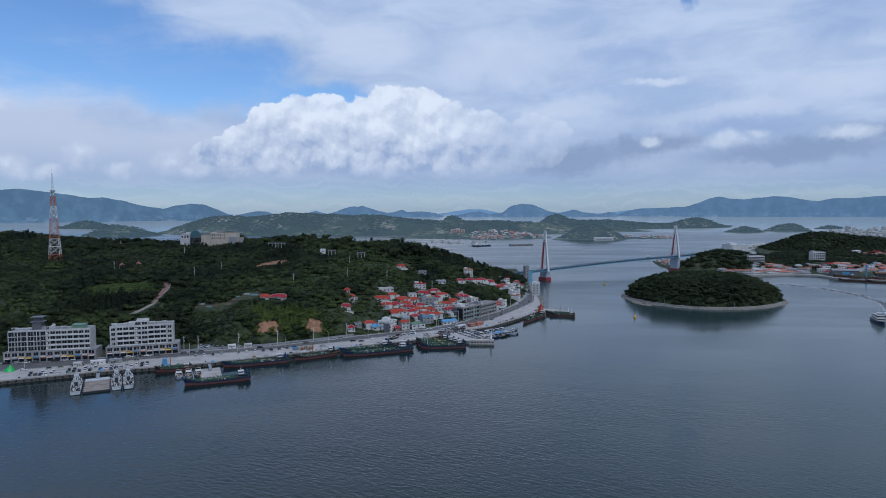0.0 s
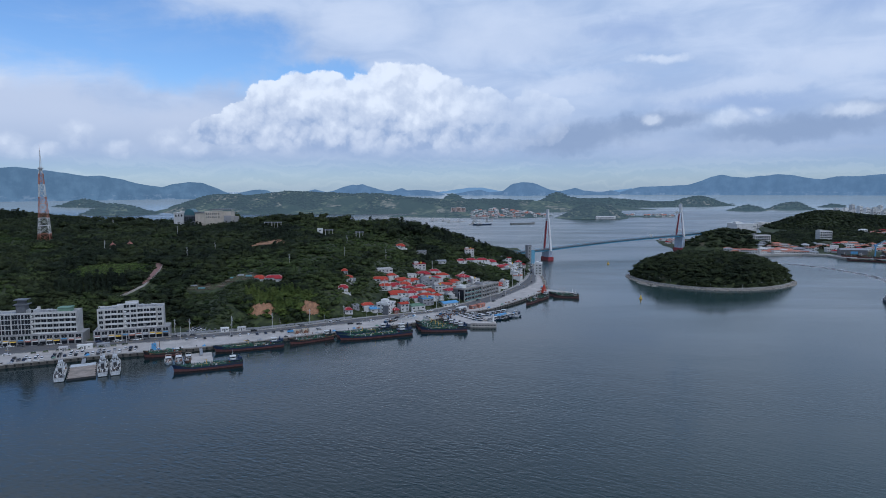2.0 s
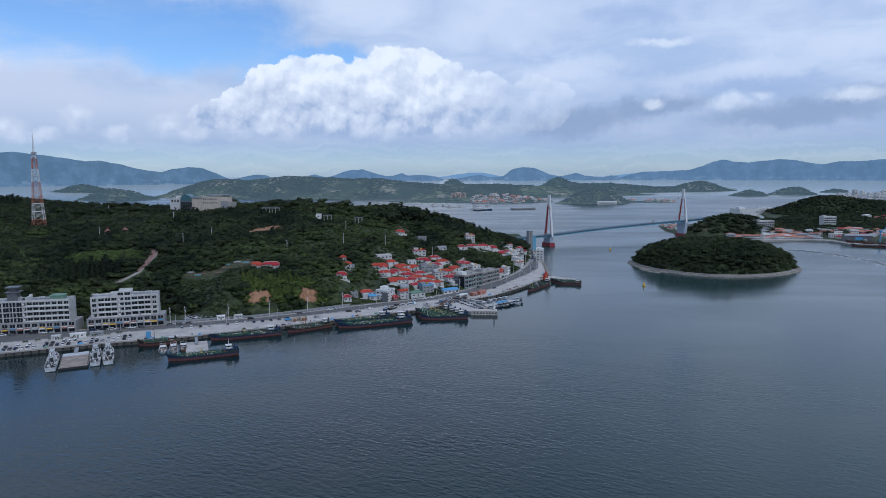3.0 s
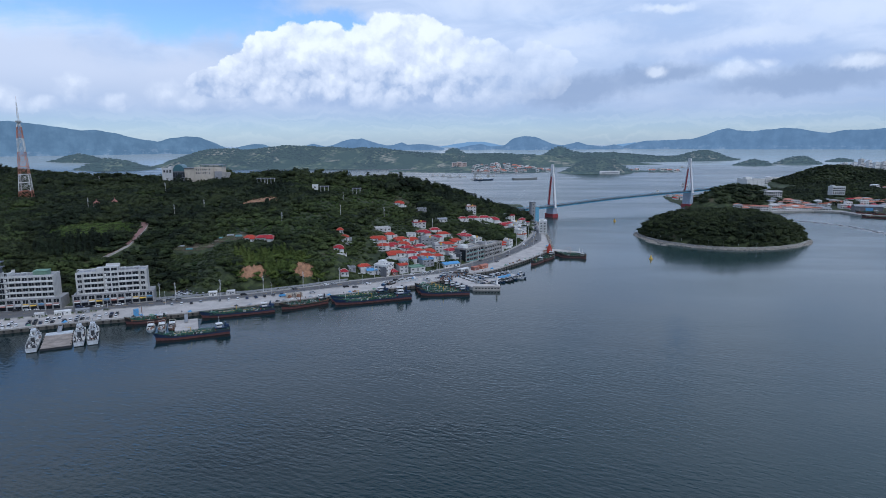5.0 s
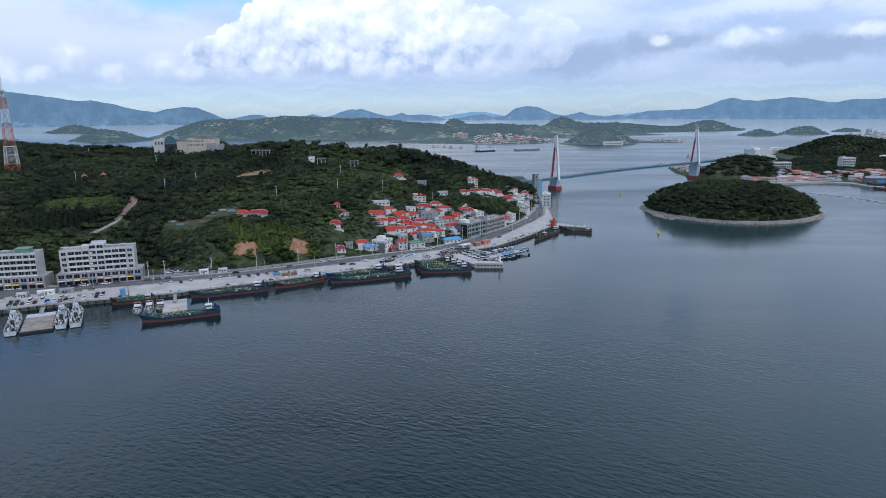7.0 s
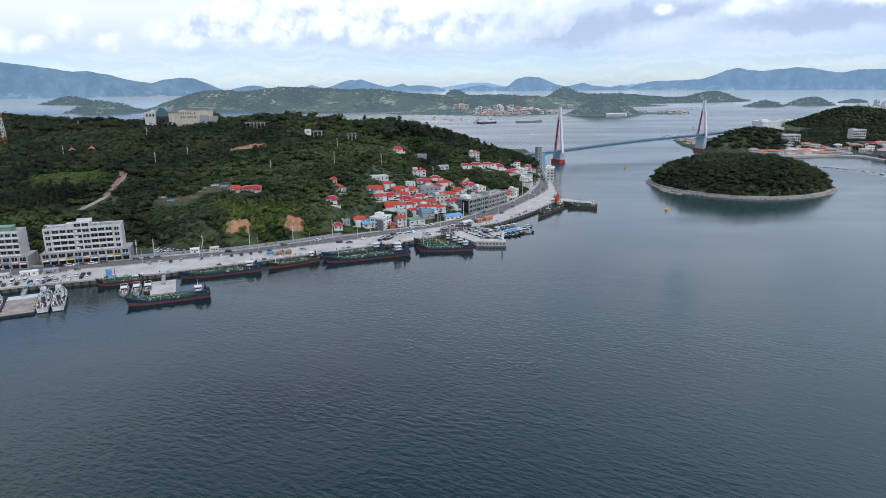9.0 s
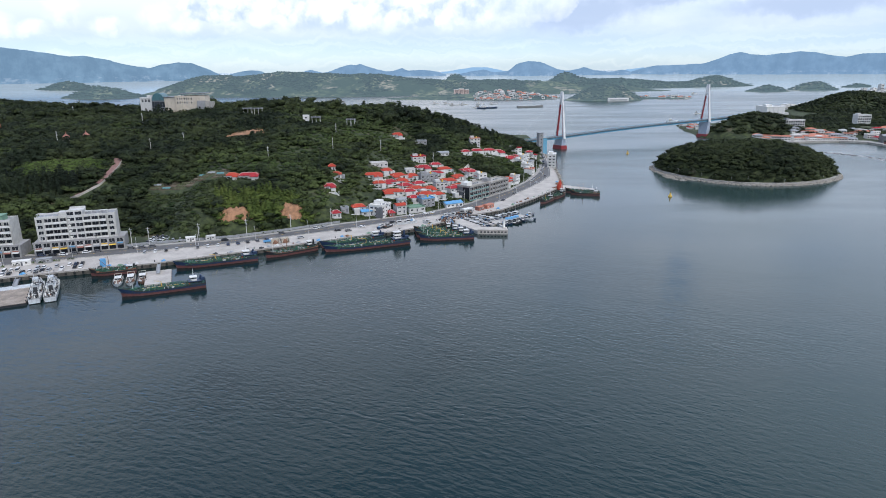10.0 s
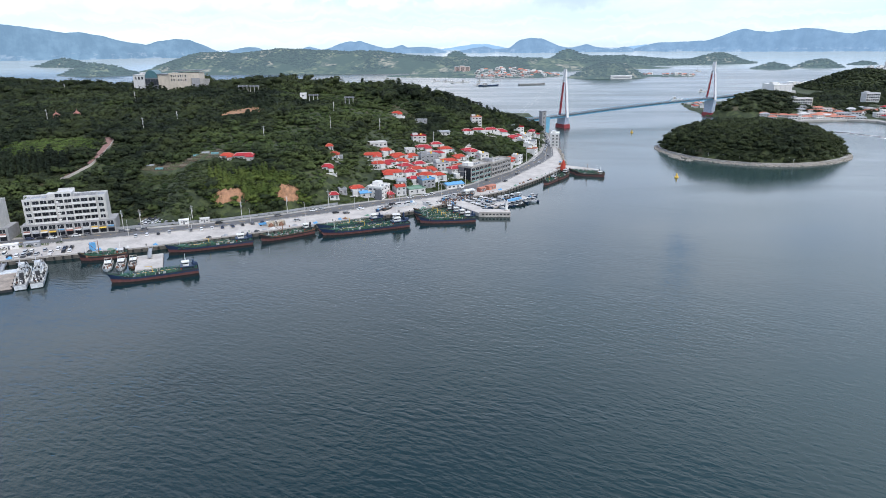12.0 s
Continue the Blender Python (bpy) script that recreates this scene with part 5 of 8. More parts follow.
def hotel(name, label, x, y, turn, w, sections, floors, low, penthouse):
    """A seaside hotel: two-storey shop podium, balconied upper floors, stepped roof rooms. sections: (width, kind, windows a floor)."""
    top = thing(name, pose(x, y, 2.6, 0, 0, turn), label, "hotel")
    d, p, fh = 15.0, 7.2, 3.45
    part("podium", Shape().box(-2.5, w + 4, 0, d, -2, p).box(-2.7, w + 4.2, -0.25, 0.3, p - 0.5, p + 0.5).box(-2.7, w + 4.2, -0.2, 0.2, 3.5, 4.1), PODIUM, top, "grey stone-clad shop podium")
    n = int((w + 6) / 4.2)
    for i in range(n):
        c = -2.0 + (i + 0.5) * (w + 5.5) / n
        shop = part("shopfront", Shape().box(-1.7, 1.7, -0.06, 0.02, 0.2, 3.2), GLASS, top, "dark glazed shopfront", m=pose(c, -0.02, 0))
        part("awning", Shape().add([(-1.8, 0, 3.5), (1.8, 0, 3.5), (1.8, -1.5, 2.9), (-1.8, -1.5, 2.9), (-1.8, 0, 3.42), (1.8, 0, 3.42), (1.8, -1.5, 2.8), (-1.8, -1.5, 2.8)], [(0, 3, 2, 1), (4, 5, 6, 7), (3, 7, 6, 2), (0, 4, 7, 3), (1, 2, 6, 5)]), (OFFWHITE, BRICKRED, STONE, YELLOW, OFFWHITE, GREYROOF)[i * 5 % 6], shop)
        window(top, c, -0.02, 4.3, 3.5, 2.6)
        part("shop_sign", Shape().box(-1.6, 1.6, -0.32, -0.24, 3.45, 4.15), (BRICKRED, OFFWHITE, YELLOW, STONE, BLUEROOF, WHITE)[i * 7 % 6], shop, "plain coloured shop sign")
    at, base = 0.0, p
    for width, kind, wins in sections:
        hi = base + floors * fh + (penthouse if kind == "core" else 0)
        y0 = 3.0 if kind == "balcony" else 2.4
        part("wing", Shape().box(at, at + width, y0, d - 1, base, hi), OFFWHITE if kind == "core" else RENDER if kind != "glass" else STONE, top, "pale stair core" if kind == "core" else "")
        part("roof_edge", Shape().box(at, at + width, y0, y0 + 0.35, hi, hi + 1.0), OFFWHITE, top)
        part("rear_roof_edge", Shape().box(at, at + width, d - 1.35, d - 1, hi, hi + 1.0), OFFWHITE, top)
        count = floors + (1 if kind == "core" and penthouse > 2 else 0)
        for f in range(count):
            z = base + f * fh
            if kind == "balcony":
                part("balcony", Shape().box(at + 0.1, at + width - 0.1, 1.5, 3.0, z, z + 0.18).box(at + 0.1, at + width - 0.1, 1.5, 1.62, z + 0.18, z + 1.15), WHITE, top, "white balcony front")
                for i in range(wins + 1):
                    part("partition", Shape().box(-0.12, 0.12, 1.64, 2.98, z + 0.18, z + fh), RENDER, top, m=pose(at + 0.25 + i * (width - 0.5) / wins, 0, 0))
            if kind == "glass":
                part("floor_band", Shape().box(at, at + width, 1.7, 2.4, z - 0.12, z + 0.14), OFFWHITE, top, "pale floor band")
                for i in range(3):
                    part("mullion", Shape().box(-0.14, 0.14, 1.75, 2.38, z + 0.14, z + fh - 0.12), OFFWHITE, top, m=pose(at + 0.2 + i * (width - 0.4) / 2, 0, 0))
            for i in range(wins):
                c = at + (i + 0.5) * width / wins
                window(top, c, y0 - 0.01, z + (0.95 if kind != "glass" else 0.3), width / wins * (0.88 if kind != "plain" else 0.6), 2.1 if kind != "glass" else 3.0)
        if kind == "core":
            for i in range(floors):
                part("round_vent", Shape().rod((at + width * 0.12, y0 - 0.12, base + i * fh + 1.8), (at + width * 0.12, y0, base + i * fh + 1.8), 0.7, 0.7, 14), WHITE, top, "white round ornament")
        at += width
    roof = base + floors * fh
    part("roof_deck", Shape().box(0.3, w - 0.3, 3.4, d - 1.4, roof, roof + 0.15), GREYROOF, top, "grey waterproofed roof")
    for i in range(5):
        part("pergola", Shape().box(-1.8, 1.8, -1.2, 1.2, 2.2, 2.35).box(-1.8, -1.65, -1.2, -1.05, 0, 2.2).box(1.65, 1.8, -1.2, -1.05, 0, 2.2).box(-1.8, -1.65, 1.05, 1.2, 0, 2.2).box(1.65, 1.8, 1.05, 1.2, 0, 2.2), OFFWHITE, top, m=pose(w * 0.06 + i * w * 0.2, 5.5, roof + 0.15))
    part("roof_room", Shape().box(w * 0.28, w * 0.28 + 6, 5, 11, roof + 0.15, roof + 2.6), OFFWHITE, top)
    for i in range(7):
        part("roof_unit", Shape().box(-0.8, 0.8, -0.6, 0.6, 0, 1.3), STEEL, top, m=pose(w * 0.55 + i * 2.3, 9, roof + 0.15))
    part("end_wall", Shape().box(w, w + 0.25, 2.3, d - 1, base, roof + 1.2), RENDER, top, "white gable wall")
    CLEARINGS.append((x + math.cos(radians(turn)) * w / 2, y + math.sin(radians(turn)) * w / 2 + 6, w / 2 + 6, 14, turn))
    return top


hotel("hotel", "pale grey seven-storey seaside hotel with white balconies and shops below", -237.6, 450.4, 18.5, 42, [(4.5, "plain", 1), (12, "balcony", 3), (8.5, "core", 2), (12.5, "balcony", 3), (4.5, "plain", 1)], 4, 7.4, 3.0)
west = hotel("hotel", "grey and white seaside hotel with dark glazed wing", -300, 434.5, 12, 52, [(12, "glass", 3), (12, "glass", 3), (2, "core", 1), (26, "balcony", 7)], 4, 7.4, 2.2)
part("green_roof_room", Shape().box(40, 48, 4, 11, 21.2, 24.0).box(39.7, 48.3, 3.7, 11.3, 24.0, 24.4), GREENROOF, west, "roof room with pale green top")
part("roof_lantern", Shape().box(14.6, 20.4, 4, 10, 21.0, 27.0).box(13.2, 21.8, 3.4, 11.2, 27.0, 27.5).box(13.6, 21.4, 3.6, 11.0, 30.2, 30.8).box(15.4, 19.6, 5, 9.6, 27.5, 30.2), STONE, west, "dark tiered rooftop pavilion")


def museum():
    """Beige hall with a teal barrel roof and a white side house on the crest."""
    base = 68.5
    top = thing("hilltop_hall", pose(-253, 792, base + 2.2, 0, 0, 183), "beige stone hall with teal barrel vault on the hilltop", "hall")
    body = Shape().box(0, 42, -10, 12, -16, 9.5)
    part("main_block", body, BEIGE, top, "beige stone main block")
    part("side_block", Shape().box(42, 58, -8, 10, -16, 8.0), BEIGE, top)
    part("roof_canopy", Shape().box(-1.5, 34, -11.5, 13, 11.5, 12.1), STONE, top, "thin dark roof canopy")
    for i in range(9):
        part("canopy_post", Shape().box(-0.2, 0.2, -0.2, 0.2, 9.5, 11.5), STONE, top, m=pose(i * 4.0 + 0.5, 10.5, 0))
    vault = Shape()
    ring = [(58 + 8 - 8.5 * math.cos(a), 5 + 7.5 * math.sin(a)) for a in np.linspace(0, math.pi, 13)]
    v = [(x, 11.5, z) for x, z in ring] + [(x, -9, z) for x, z in ring]
    vault.add(v, [tuple(range(13)), tuple(range(13, 26))[::-1]] + [(i, 13 + i, 14 + i, i + 1) for i in range(12)])
    part("barrel_vault", vault, plain("teal_metal_roof", (0.05, 0.13, 0.15), 0.4), top, "dark teal barrel vault")
    part("vault_base", Shape().box(57.6, 74.4, -9, 11.4, -16, 5.0), STONE, top, "dark glazed entrance")
    part("white_house", Shape().box(76, 92, -8, 9, -16, 7.6).box(75.7, 92.3, -8.3, 9.3, 7.6, 8.1).box(78, 84, -4, 4, 8.1, 10.0), OFFWHITE, top, "white side house")
    for i in range(3):
        window(top, 79.5 + i * 4.5, 9.02, 3.2, 2.6, 3.0, 180)
    for i in range(7):
        for z in (1.5, 5.5):
            window(top, 19 + i * 3.2, 12.02, z, 1.8, 2.2, 180)
    part("roof_slab", Shape().box(40, 59, -9, 11, 8.0, 8.6), STONE, top, "dark roof slab")
    part("terrace", Shape().box(-8, 0, -6, 15, -16, 3.0).box(-8, 0, 14.6, 15, 3.0, 4.0), STAINED, top, "concrete terrace")
    for i in range(5):
        part("glazing", Shape().box(-1.6, 1.6, 11.3, 11.5, -2.0, 3.6), GLASS, top, "dark glazed bay", m=pose(58.6 + i * 3.6, 0, 0))
    for i in range(4):
        part("buttress", Shape().box(-0.5, 0.5, 12, 12.6, -16, 9.0), BEIGE, top, m=pose(12 + i * 9.5, 0, 0))
    part("annex", Shape().box(-1, 10, 12, 16, -6, 4.5), GREYWALL, top, "grey glazed annex")
    top.scale = (0.74, 0.8, 1.0)
    CLEARINGS.append((-288, 792, 38, 10, 3))


museum()


def red_white_tower():
    """A guyed-looking lattice mast in red and white bands on four legs."""
    bx, by = -424, 698
    base = float(main_height(np.array(bx), np.array(by)))
    top = thing("lattice_tower", pose(bx, by, base, 0, 0, 20), "tall red and white steel lattice transmission tower on the hill", "tower")
    high = 83.0
    half = lambda z: 5.2 * (1 - z / high) ** 1.15 + 1.0 if z < 66 else 0.9
    levels = [0, 7.5, 15, 22, 28.5, 35, 41, 47, 52.5, 58, 62, 66]
    for i, (a, b) in enumerate(zip(levels, levels[1:])):
        s = Shape()
        ha, hb = half(a), half(b)
        ca = [(-ha, -ha, a), (ha, -ha, a), (ha, ha, a), (-ha, ha, a)]
        cb = [(-hb, -hb, b), (hb, -hb, b), (hb, hb, b), (-hb, hb, b)]
        for j in range(4):
            k = (j + 1) % 4
            s.rod(ca[j], cb[j], 0.28, sides=4).rod(ca[j], cb[k], 0.16, sides=4).rod(ca[k], cb[j], 0.16, sides=4).rod(cb[j], cb[k], 0.18, sides=4)
        part("lattice_section", s, SALMON if i in (0, 3, 4, 5, 8, 9) else WHITE, top, "faded red lattice section" if i in (0, 3, 4, 5, 8, 9) else "white lattice section")
    part("platform", Shape().box(-2.4, 2.4, -2.4, 2.4, 66, 66.5).box(-2.4, 2.4, -2.4, -2.3, 66.5, 67.5).box(-2.4, 2.4, 2.3, 2.4, 66.5, 67.5), STEEL, top)
    s = Shape()
    for j in range(4):
        dx, dy = ((-1, -1), (1, -1), (1, 1), (-1, 1))[j]
        s.rod((dx * 0.9, dy * 0.9, 66.5), (dx * 0.35, dy * 0.35, 82), 0.16, sides=4)
    for z in range(67, 82, 2):
        h = 0.9 - 0.55 * (z - 66.5) / 15.5
        for j in range(4):
            c = [(-h, -h), (h, -h), (h, h), (-h, h)]
            s.rod((*c[j], z), (*c[(j + 1) % 4], z + 2), 0.1, sides=4)
    part("antenna", s, WHITE, top, "slim white antenna")
    part("tip", Shape().rod((0, 0, 82), (0, 0, 88), 0.12, 0.05, 5), SALMON, top)
    top.scale = (0.92, 0.92, 1.17)
    CLEARINGS.append((bx, by, 8, 8, 0))


red_white_tower()

# ---------------------------------------------------------------- ships and boats
def hull_rings(L, W, low, high, sheer, bow, flare=0.12):
    """Outlines of a hull at two heights: bow towards +x. Returns lists of (x, y, z) for port side then starboard."""
    n = 15
    out = []
    for z, wide in ((low, 1 - flare), (high, 1.0)):
        ring = []
        for side in (1, -1):
            for i in range(n):
                t = i / (n - 1)
                x = -L / 2 + L * t
                if z == high:
                    x += bow * max(0, (t - 0.75) / 0.25) ** 1.5
                half = W / 2 * wide * min(1, 0.86 + t * 0.6) * (1 - max(0, (t - 0.68) / 0.32) ** 1.9)
                lift = sheer * (max(0, (t - 0.7) / 0.3) ** 1.6 + 0.35 * max(0, (0.25 - t) / 0.25) ** 1.5) if z == high else 0
                ring.append((x, side * max(half, 0.04), z + lift))
        out.append(ring)
    return n, out


def hull_band(L, W, low, high, sheer, bow, flare, deck=False):
    n, (lo, hi) = hull_rings(L, W, low, high, sheer, bow, flare)
    s = Shape()
    s.strip(lo[:n], hi[:n])
    s.strip(hi[n:], lo[n:])
    s.add([lo[0], hi[0], hi[n], lo[n]], [(0, 1, 2, 3)])
    if deck:
        for i in range(n - 1):
            s.add([hi[i], hi[i + 1], hi[n + i + 1], hi[n + i]], [(0, 1, 2, 3)])
    return s


def wheelhouse(parent, x, y, z, l, w, tiers, mat, tall=2.3):
    for t in range(tiers):
        k = 1 - 0.16 * t
        level = part("deckhouse", Shape().box(-l / 2 * k, l / 2 * k, -w / 2 * k, w / 2 * k, 0, tall - 0.1).box(-l / 2 * k - 0.3, l / 2 * k + 0.3, -w / 2 * k - 0.3, w / 2 * k + 0.3, tall - 0.1, tall + 0.06), mat, parent, "white deckhouse" if mat in (WHITE, PALEGREY) else "", m=pose(x, y, z + t * tall))
        glass = Shape().box(-l / 2 * k * 0.9, l / 2 * k + 0.01, -w / 2 * k - 0.01, w / 2 * k + 0.01, tall * 0.5, tall * 0.82)
        part("window_band", glass, GLASS, level, "dark wheelhouse windows")
    return z + tiers * tall


def rails(parent, L, W, z, bow, mat=STEEL):
    n, (_, hi) = hull_rings(L * 0.985, W * 0.97, z - 1, z, 1.2, bow, 0.1)
    s = Shape()
    for ring in (hi[:n], hi[n:]):
        for a, b in zip(ring, ring[1:]):
            for up in (0.55, 1.0):
                s.rod((a[0], a[1], a[2] + up), (b[0], b[1], b[2] + up), 0.05, sides=4)
            s.rod(a, (a[0], a[1], a[2] + 1.0), 0.06, sides=4)
    tagged(part("railing", s, mat, parent), kind="stuff")


def deck_gear(parent, L, W, z, seed, sorts, span=(-0.44, 0.40), wide=0.42):
    """Small fittings crowded on a deck: valves, lockers, hoses, posts, coils; one mass for each colour."""
    rng = random.Random(seed)
    for mat, count, tall, word in sorts:
        s = Shape()
        for i in range(count):
            x, y = rng.uniform(span[0], span[1]) * L, rng.uniform(-wide, wide) * W
            pick, h = rng.random(), rng.uniform(0.35, tall)
            if pick < 0.45:
                a, b = rng.uniform(0.15, 0.6), rng.uniform(0.15, 0.45)
                s.box(x - a, x + a, y - b, y + b, z, z + h, 0.04)
            elif pick < 0.7:
                s.rod((x, y, z), (x + rng.uniform(-0.1, 0.1), y, z + h * 1.5), 0.10, 0.10, 5)
            elif pick < 0.88:
                s.rod((x, y, z + h), (x + rng.uniform(-2.5, 2.5), y + rng.uniform(-0.4, 0.4), z + h), 0.10, sides=5)
            else:
                s.rod((x, y, z), (x, y, z + 0.4), rng.uniform(0.35, 0.6), 0.3, 8)
        tagged(part("deck_fitting", s, mat, parent, word), kind="stuff")


def tanker(x, y, heading, L, W, hull, tiers, label, deck=DECKGREEN, stern_house=True, pipes=True, derrick=False, loaded=1.9):
    """A small coastal tanker or carrier: two-tone hull, pipework on deck, deckhouse aft, masts."""
    top = thing("coastal_tanker", pose(x, y, 0, 0, 0, heading), label, "ship")
    b = L * 0.05
    part("lower_hull", hull_band(L, W, -1.2, 1.25, 0.5, b * 0.6, 0.18), BOTTOM, top, "red oxide lower hull")
    part("upper_hull", hull_band(L + b * 0.3, W * 1.01, 1.25, loaded + 0.35, 2.1, b, 0.02), hull, top)
    part("deck", hull_band(L * 0.985, W * 0.97, loaded - 0.4, loaded, 1.3, b * 0.8, 0.02, True), deck, top, "green painted deck" if deck is DECKGREEN else "")
    part("rubbing_strake", hull_band(L + b * 0.2, W * 1.03, loaded + 0.2, loaded + 0.4, 2.1, b, 0.0), DARK if hull is NAVY else RUST, top)
    rails(top, L, W, loaded + 0.3, b, DECKGREEN)
    hx = -L * 0.36 if stern_house else L * 0.3
    if tiers > 1:
        wheelhouse(top, hx - L * 0.02, 0, loaded, L * 0.16, W * 0.66, 1, hull, 2.0)
        high = wheelhouse(top, hx, 0, loaded + 2.0, L * 0.075, W * 0.42, tiers - 1, WHITE, 2.0)
        part("brow", Shape().prism([(-L * 0.04, -W * 0.24), (L * 0.045, -W * 0.2), (L * 0.055, 0), (L * 0.045, W * 0.2), (-L * 0.04, W * 0.24)], high, high + 0.2), WHITE, top, "white wheelhouse brow", m=pose(hx, 0, 0))
        part("boat_deck_gear", Shape().rod((hx - L * 0.07, -W * 0.22, loaded + 2.5), (hx - L * 0.13, -W * 0.22, loaded + 2.5), 0.5, 0.4, 8).box(hx - L * 0.14, hx - L * 0.09, W * 0.05, W * 0.25, loaded + 2.06, loaded + 3.4, 0.1), hull if hull is NAVY else STEEL, top)
    else:
        high = wheelhouse(top, hx, 0, loaded, L * 0.125, W * 0.56, 1, OFFWHITE, 2.15)
    part("funnel", Shape().rod((hx - L * 0.085, 0, loaded), (hx - L * 0.09, 0, high + 0.6), 0.65, 0.5, 10), hull, top)
    part("mast", Shape().rod((hx, 0, high), (hx, 0, high + 4.0), 0.12, 0.07, 6).rod((hx, -1.0, high + 2.2), (hx, 1.0, high + 2.2), 0.06, sides=5).rod((hx + 0.3, -0.5, high + 1.3), (hx + 0.3, 0.5, high + 1.3), 0.1, sides=5), WHITE, top)
    part("foremast", Shape().rod((L * 0.38, 0, loaded), (L * 0.38, 0, loaded + 5.0), 0.14, 0.08, 6), WHITE, top)
    part("forecastle", Shape().box(L * 0.33, L * 0.42, -W * 0.24, W * 0.24, loaded, loaded + 1.4, 0.15), deck, top)
    part("windlass", Shape().rod((L * 0.41, -0.8, loaded + 1.9), (L * 0.41, 0.8, loaded + 1.9), 0.3, 0.3, 8), DARK, top)
    x0, x1 = -L * 0.25, L * 0.3
    part("trunk", Shape().box(x0, x1, -W * 0.27, W * 0.27, loaded, loaded + 0.55, 0.1), deck, top)
    n = max(3, int((x1 - x0) / 5))
    for i in range(n):
        c = x0 + (i + 0.5) * (x1 - x0) / n
        part("hatch", Shape().rod((c, 0, loaded + 0.5), (c, 0, loaded + 1.05), 0.7, 0.65, 10), DARK if i % 2 else deck, top)
        part("vent", Shape().rod((c + 1.4, W * 0.2, loaded + 0.4), (c + 1.4, W * 0.2, loaded + 1.9), 0.1, 0.1, 6).rod((c + 1.4, W * 0.2, loaded + 1.8), (c + 1.4, W * 0.2, loaded + 2.1), 0.25, 0.2, 8), deck, top)
    if pipes:
        for k, (yy, mat) in enumerate(((-0.9, DECKGREEN), (-0.3, STEEL), (0.4, YELLOW), (0.95, DECKGREEN))):
            part("deck_pipe", Shape().rod((x0 + 0.5, yy, loaded + 0.95), (x1 - 1, yy, loaded + 0.95), 0.11, sides=6), mat, top, "yellow deck pipe" if mat is YELLOW else "")
        part("manifold", Shape().box(-0.7, 0.7, -W * 0.3, W * 0.3, loaded + 0.5, loaded + 1.2, 0.1).rod((0, -W * 0.42, loaded + 1.4), (0, W * 0.42, loaded + 1.4), 0.16, sides=6), DECKGREEN, top)
        part("hose_crane", Shape().rod((1.5, 0, loaded), (1.5, 0, loaded + 3.6), 0.2, 0.15, 6).rod((1.5, 0, loaded + 3.5), (4.5, 1.2, loaded + 4.4), 0.12, 0.1, 6), YELLOW, top, "yellow hose crane")
    if derrick:
        part("derrick", Shape().rod((L * 0.1, 0, loaded), (L * 0.1, 0, loaded + 8), 0.22, 0.15, 6).rod((L * 0.1, 0, loaded + 1.5), (L * 0.3, 1.0, loaded + 7), 0.15, 0.1, 6).rod((L * 0.1, 0, loaded + 7.8), (L * 0.3, 1.0, loaded + 7), 0.04, sides=4), RUST, top, "rusty cargo derrick")
    rng = random.Random(int(L * 10 + x))
    for i in range(10):
        px, py = rng.uniform(-L * 0.42, L * 0.36), rng.choice((-1, 1)) * rng.uniform(W * 0.28, W * 0.38)
        if px < L * 0.2:
            part("deck_locker", Shape().box(-rng.uniform(0.3, 0.9), rng.uniform(0.3, 0.9), -0.35, 0.35, 0, rng.uniform(0.5, 1.3), 0.05), rng.choice((deck, deck, DARK, RUST, STEEL, OFFWHITE)), top, m=pose(px, py, loaded, 0, 0, rng.uniform(-20, 20)))
    deck_gear(top, L, W, loaded, int(L * 3 + y), ((DECKGREEN, int(L * 3.6), 1.7, "green valves and pipe fittings"), (DARK, int(L * 1.8), 1.3, "dark deck fittings"), (OFFWHITE, int(L * 0.5), 1.2, "pale deck fittings"), (RUST if hull is BLACKHULL else STEEL, int(L * 0.6), 1.2, "worn metal fittings")))
    part("life_ring", Shape().rod((hx + L * 0.06, W * 0.36, loaded + 1.2), (hx + L * 0.06, W * 0.38, loaded + 1.2), 0.4, 0.4, 10), REDROOF, top, "orange life ring")
    return top


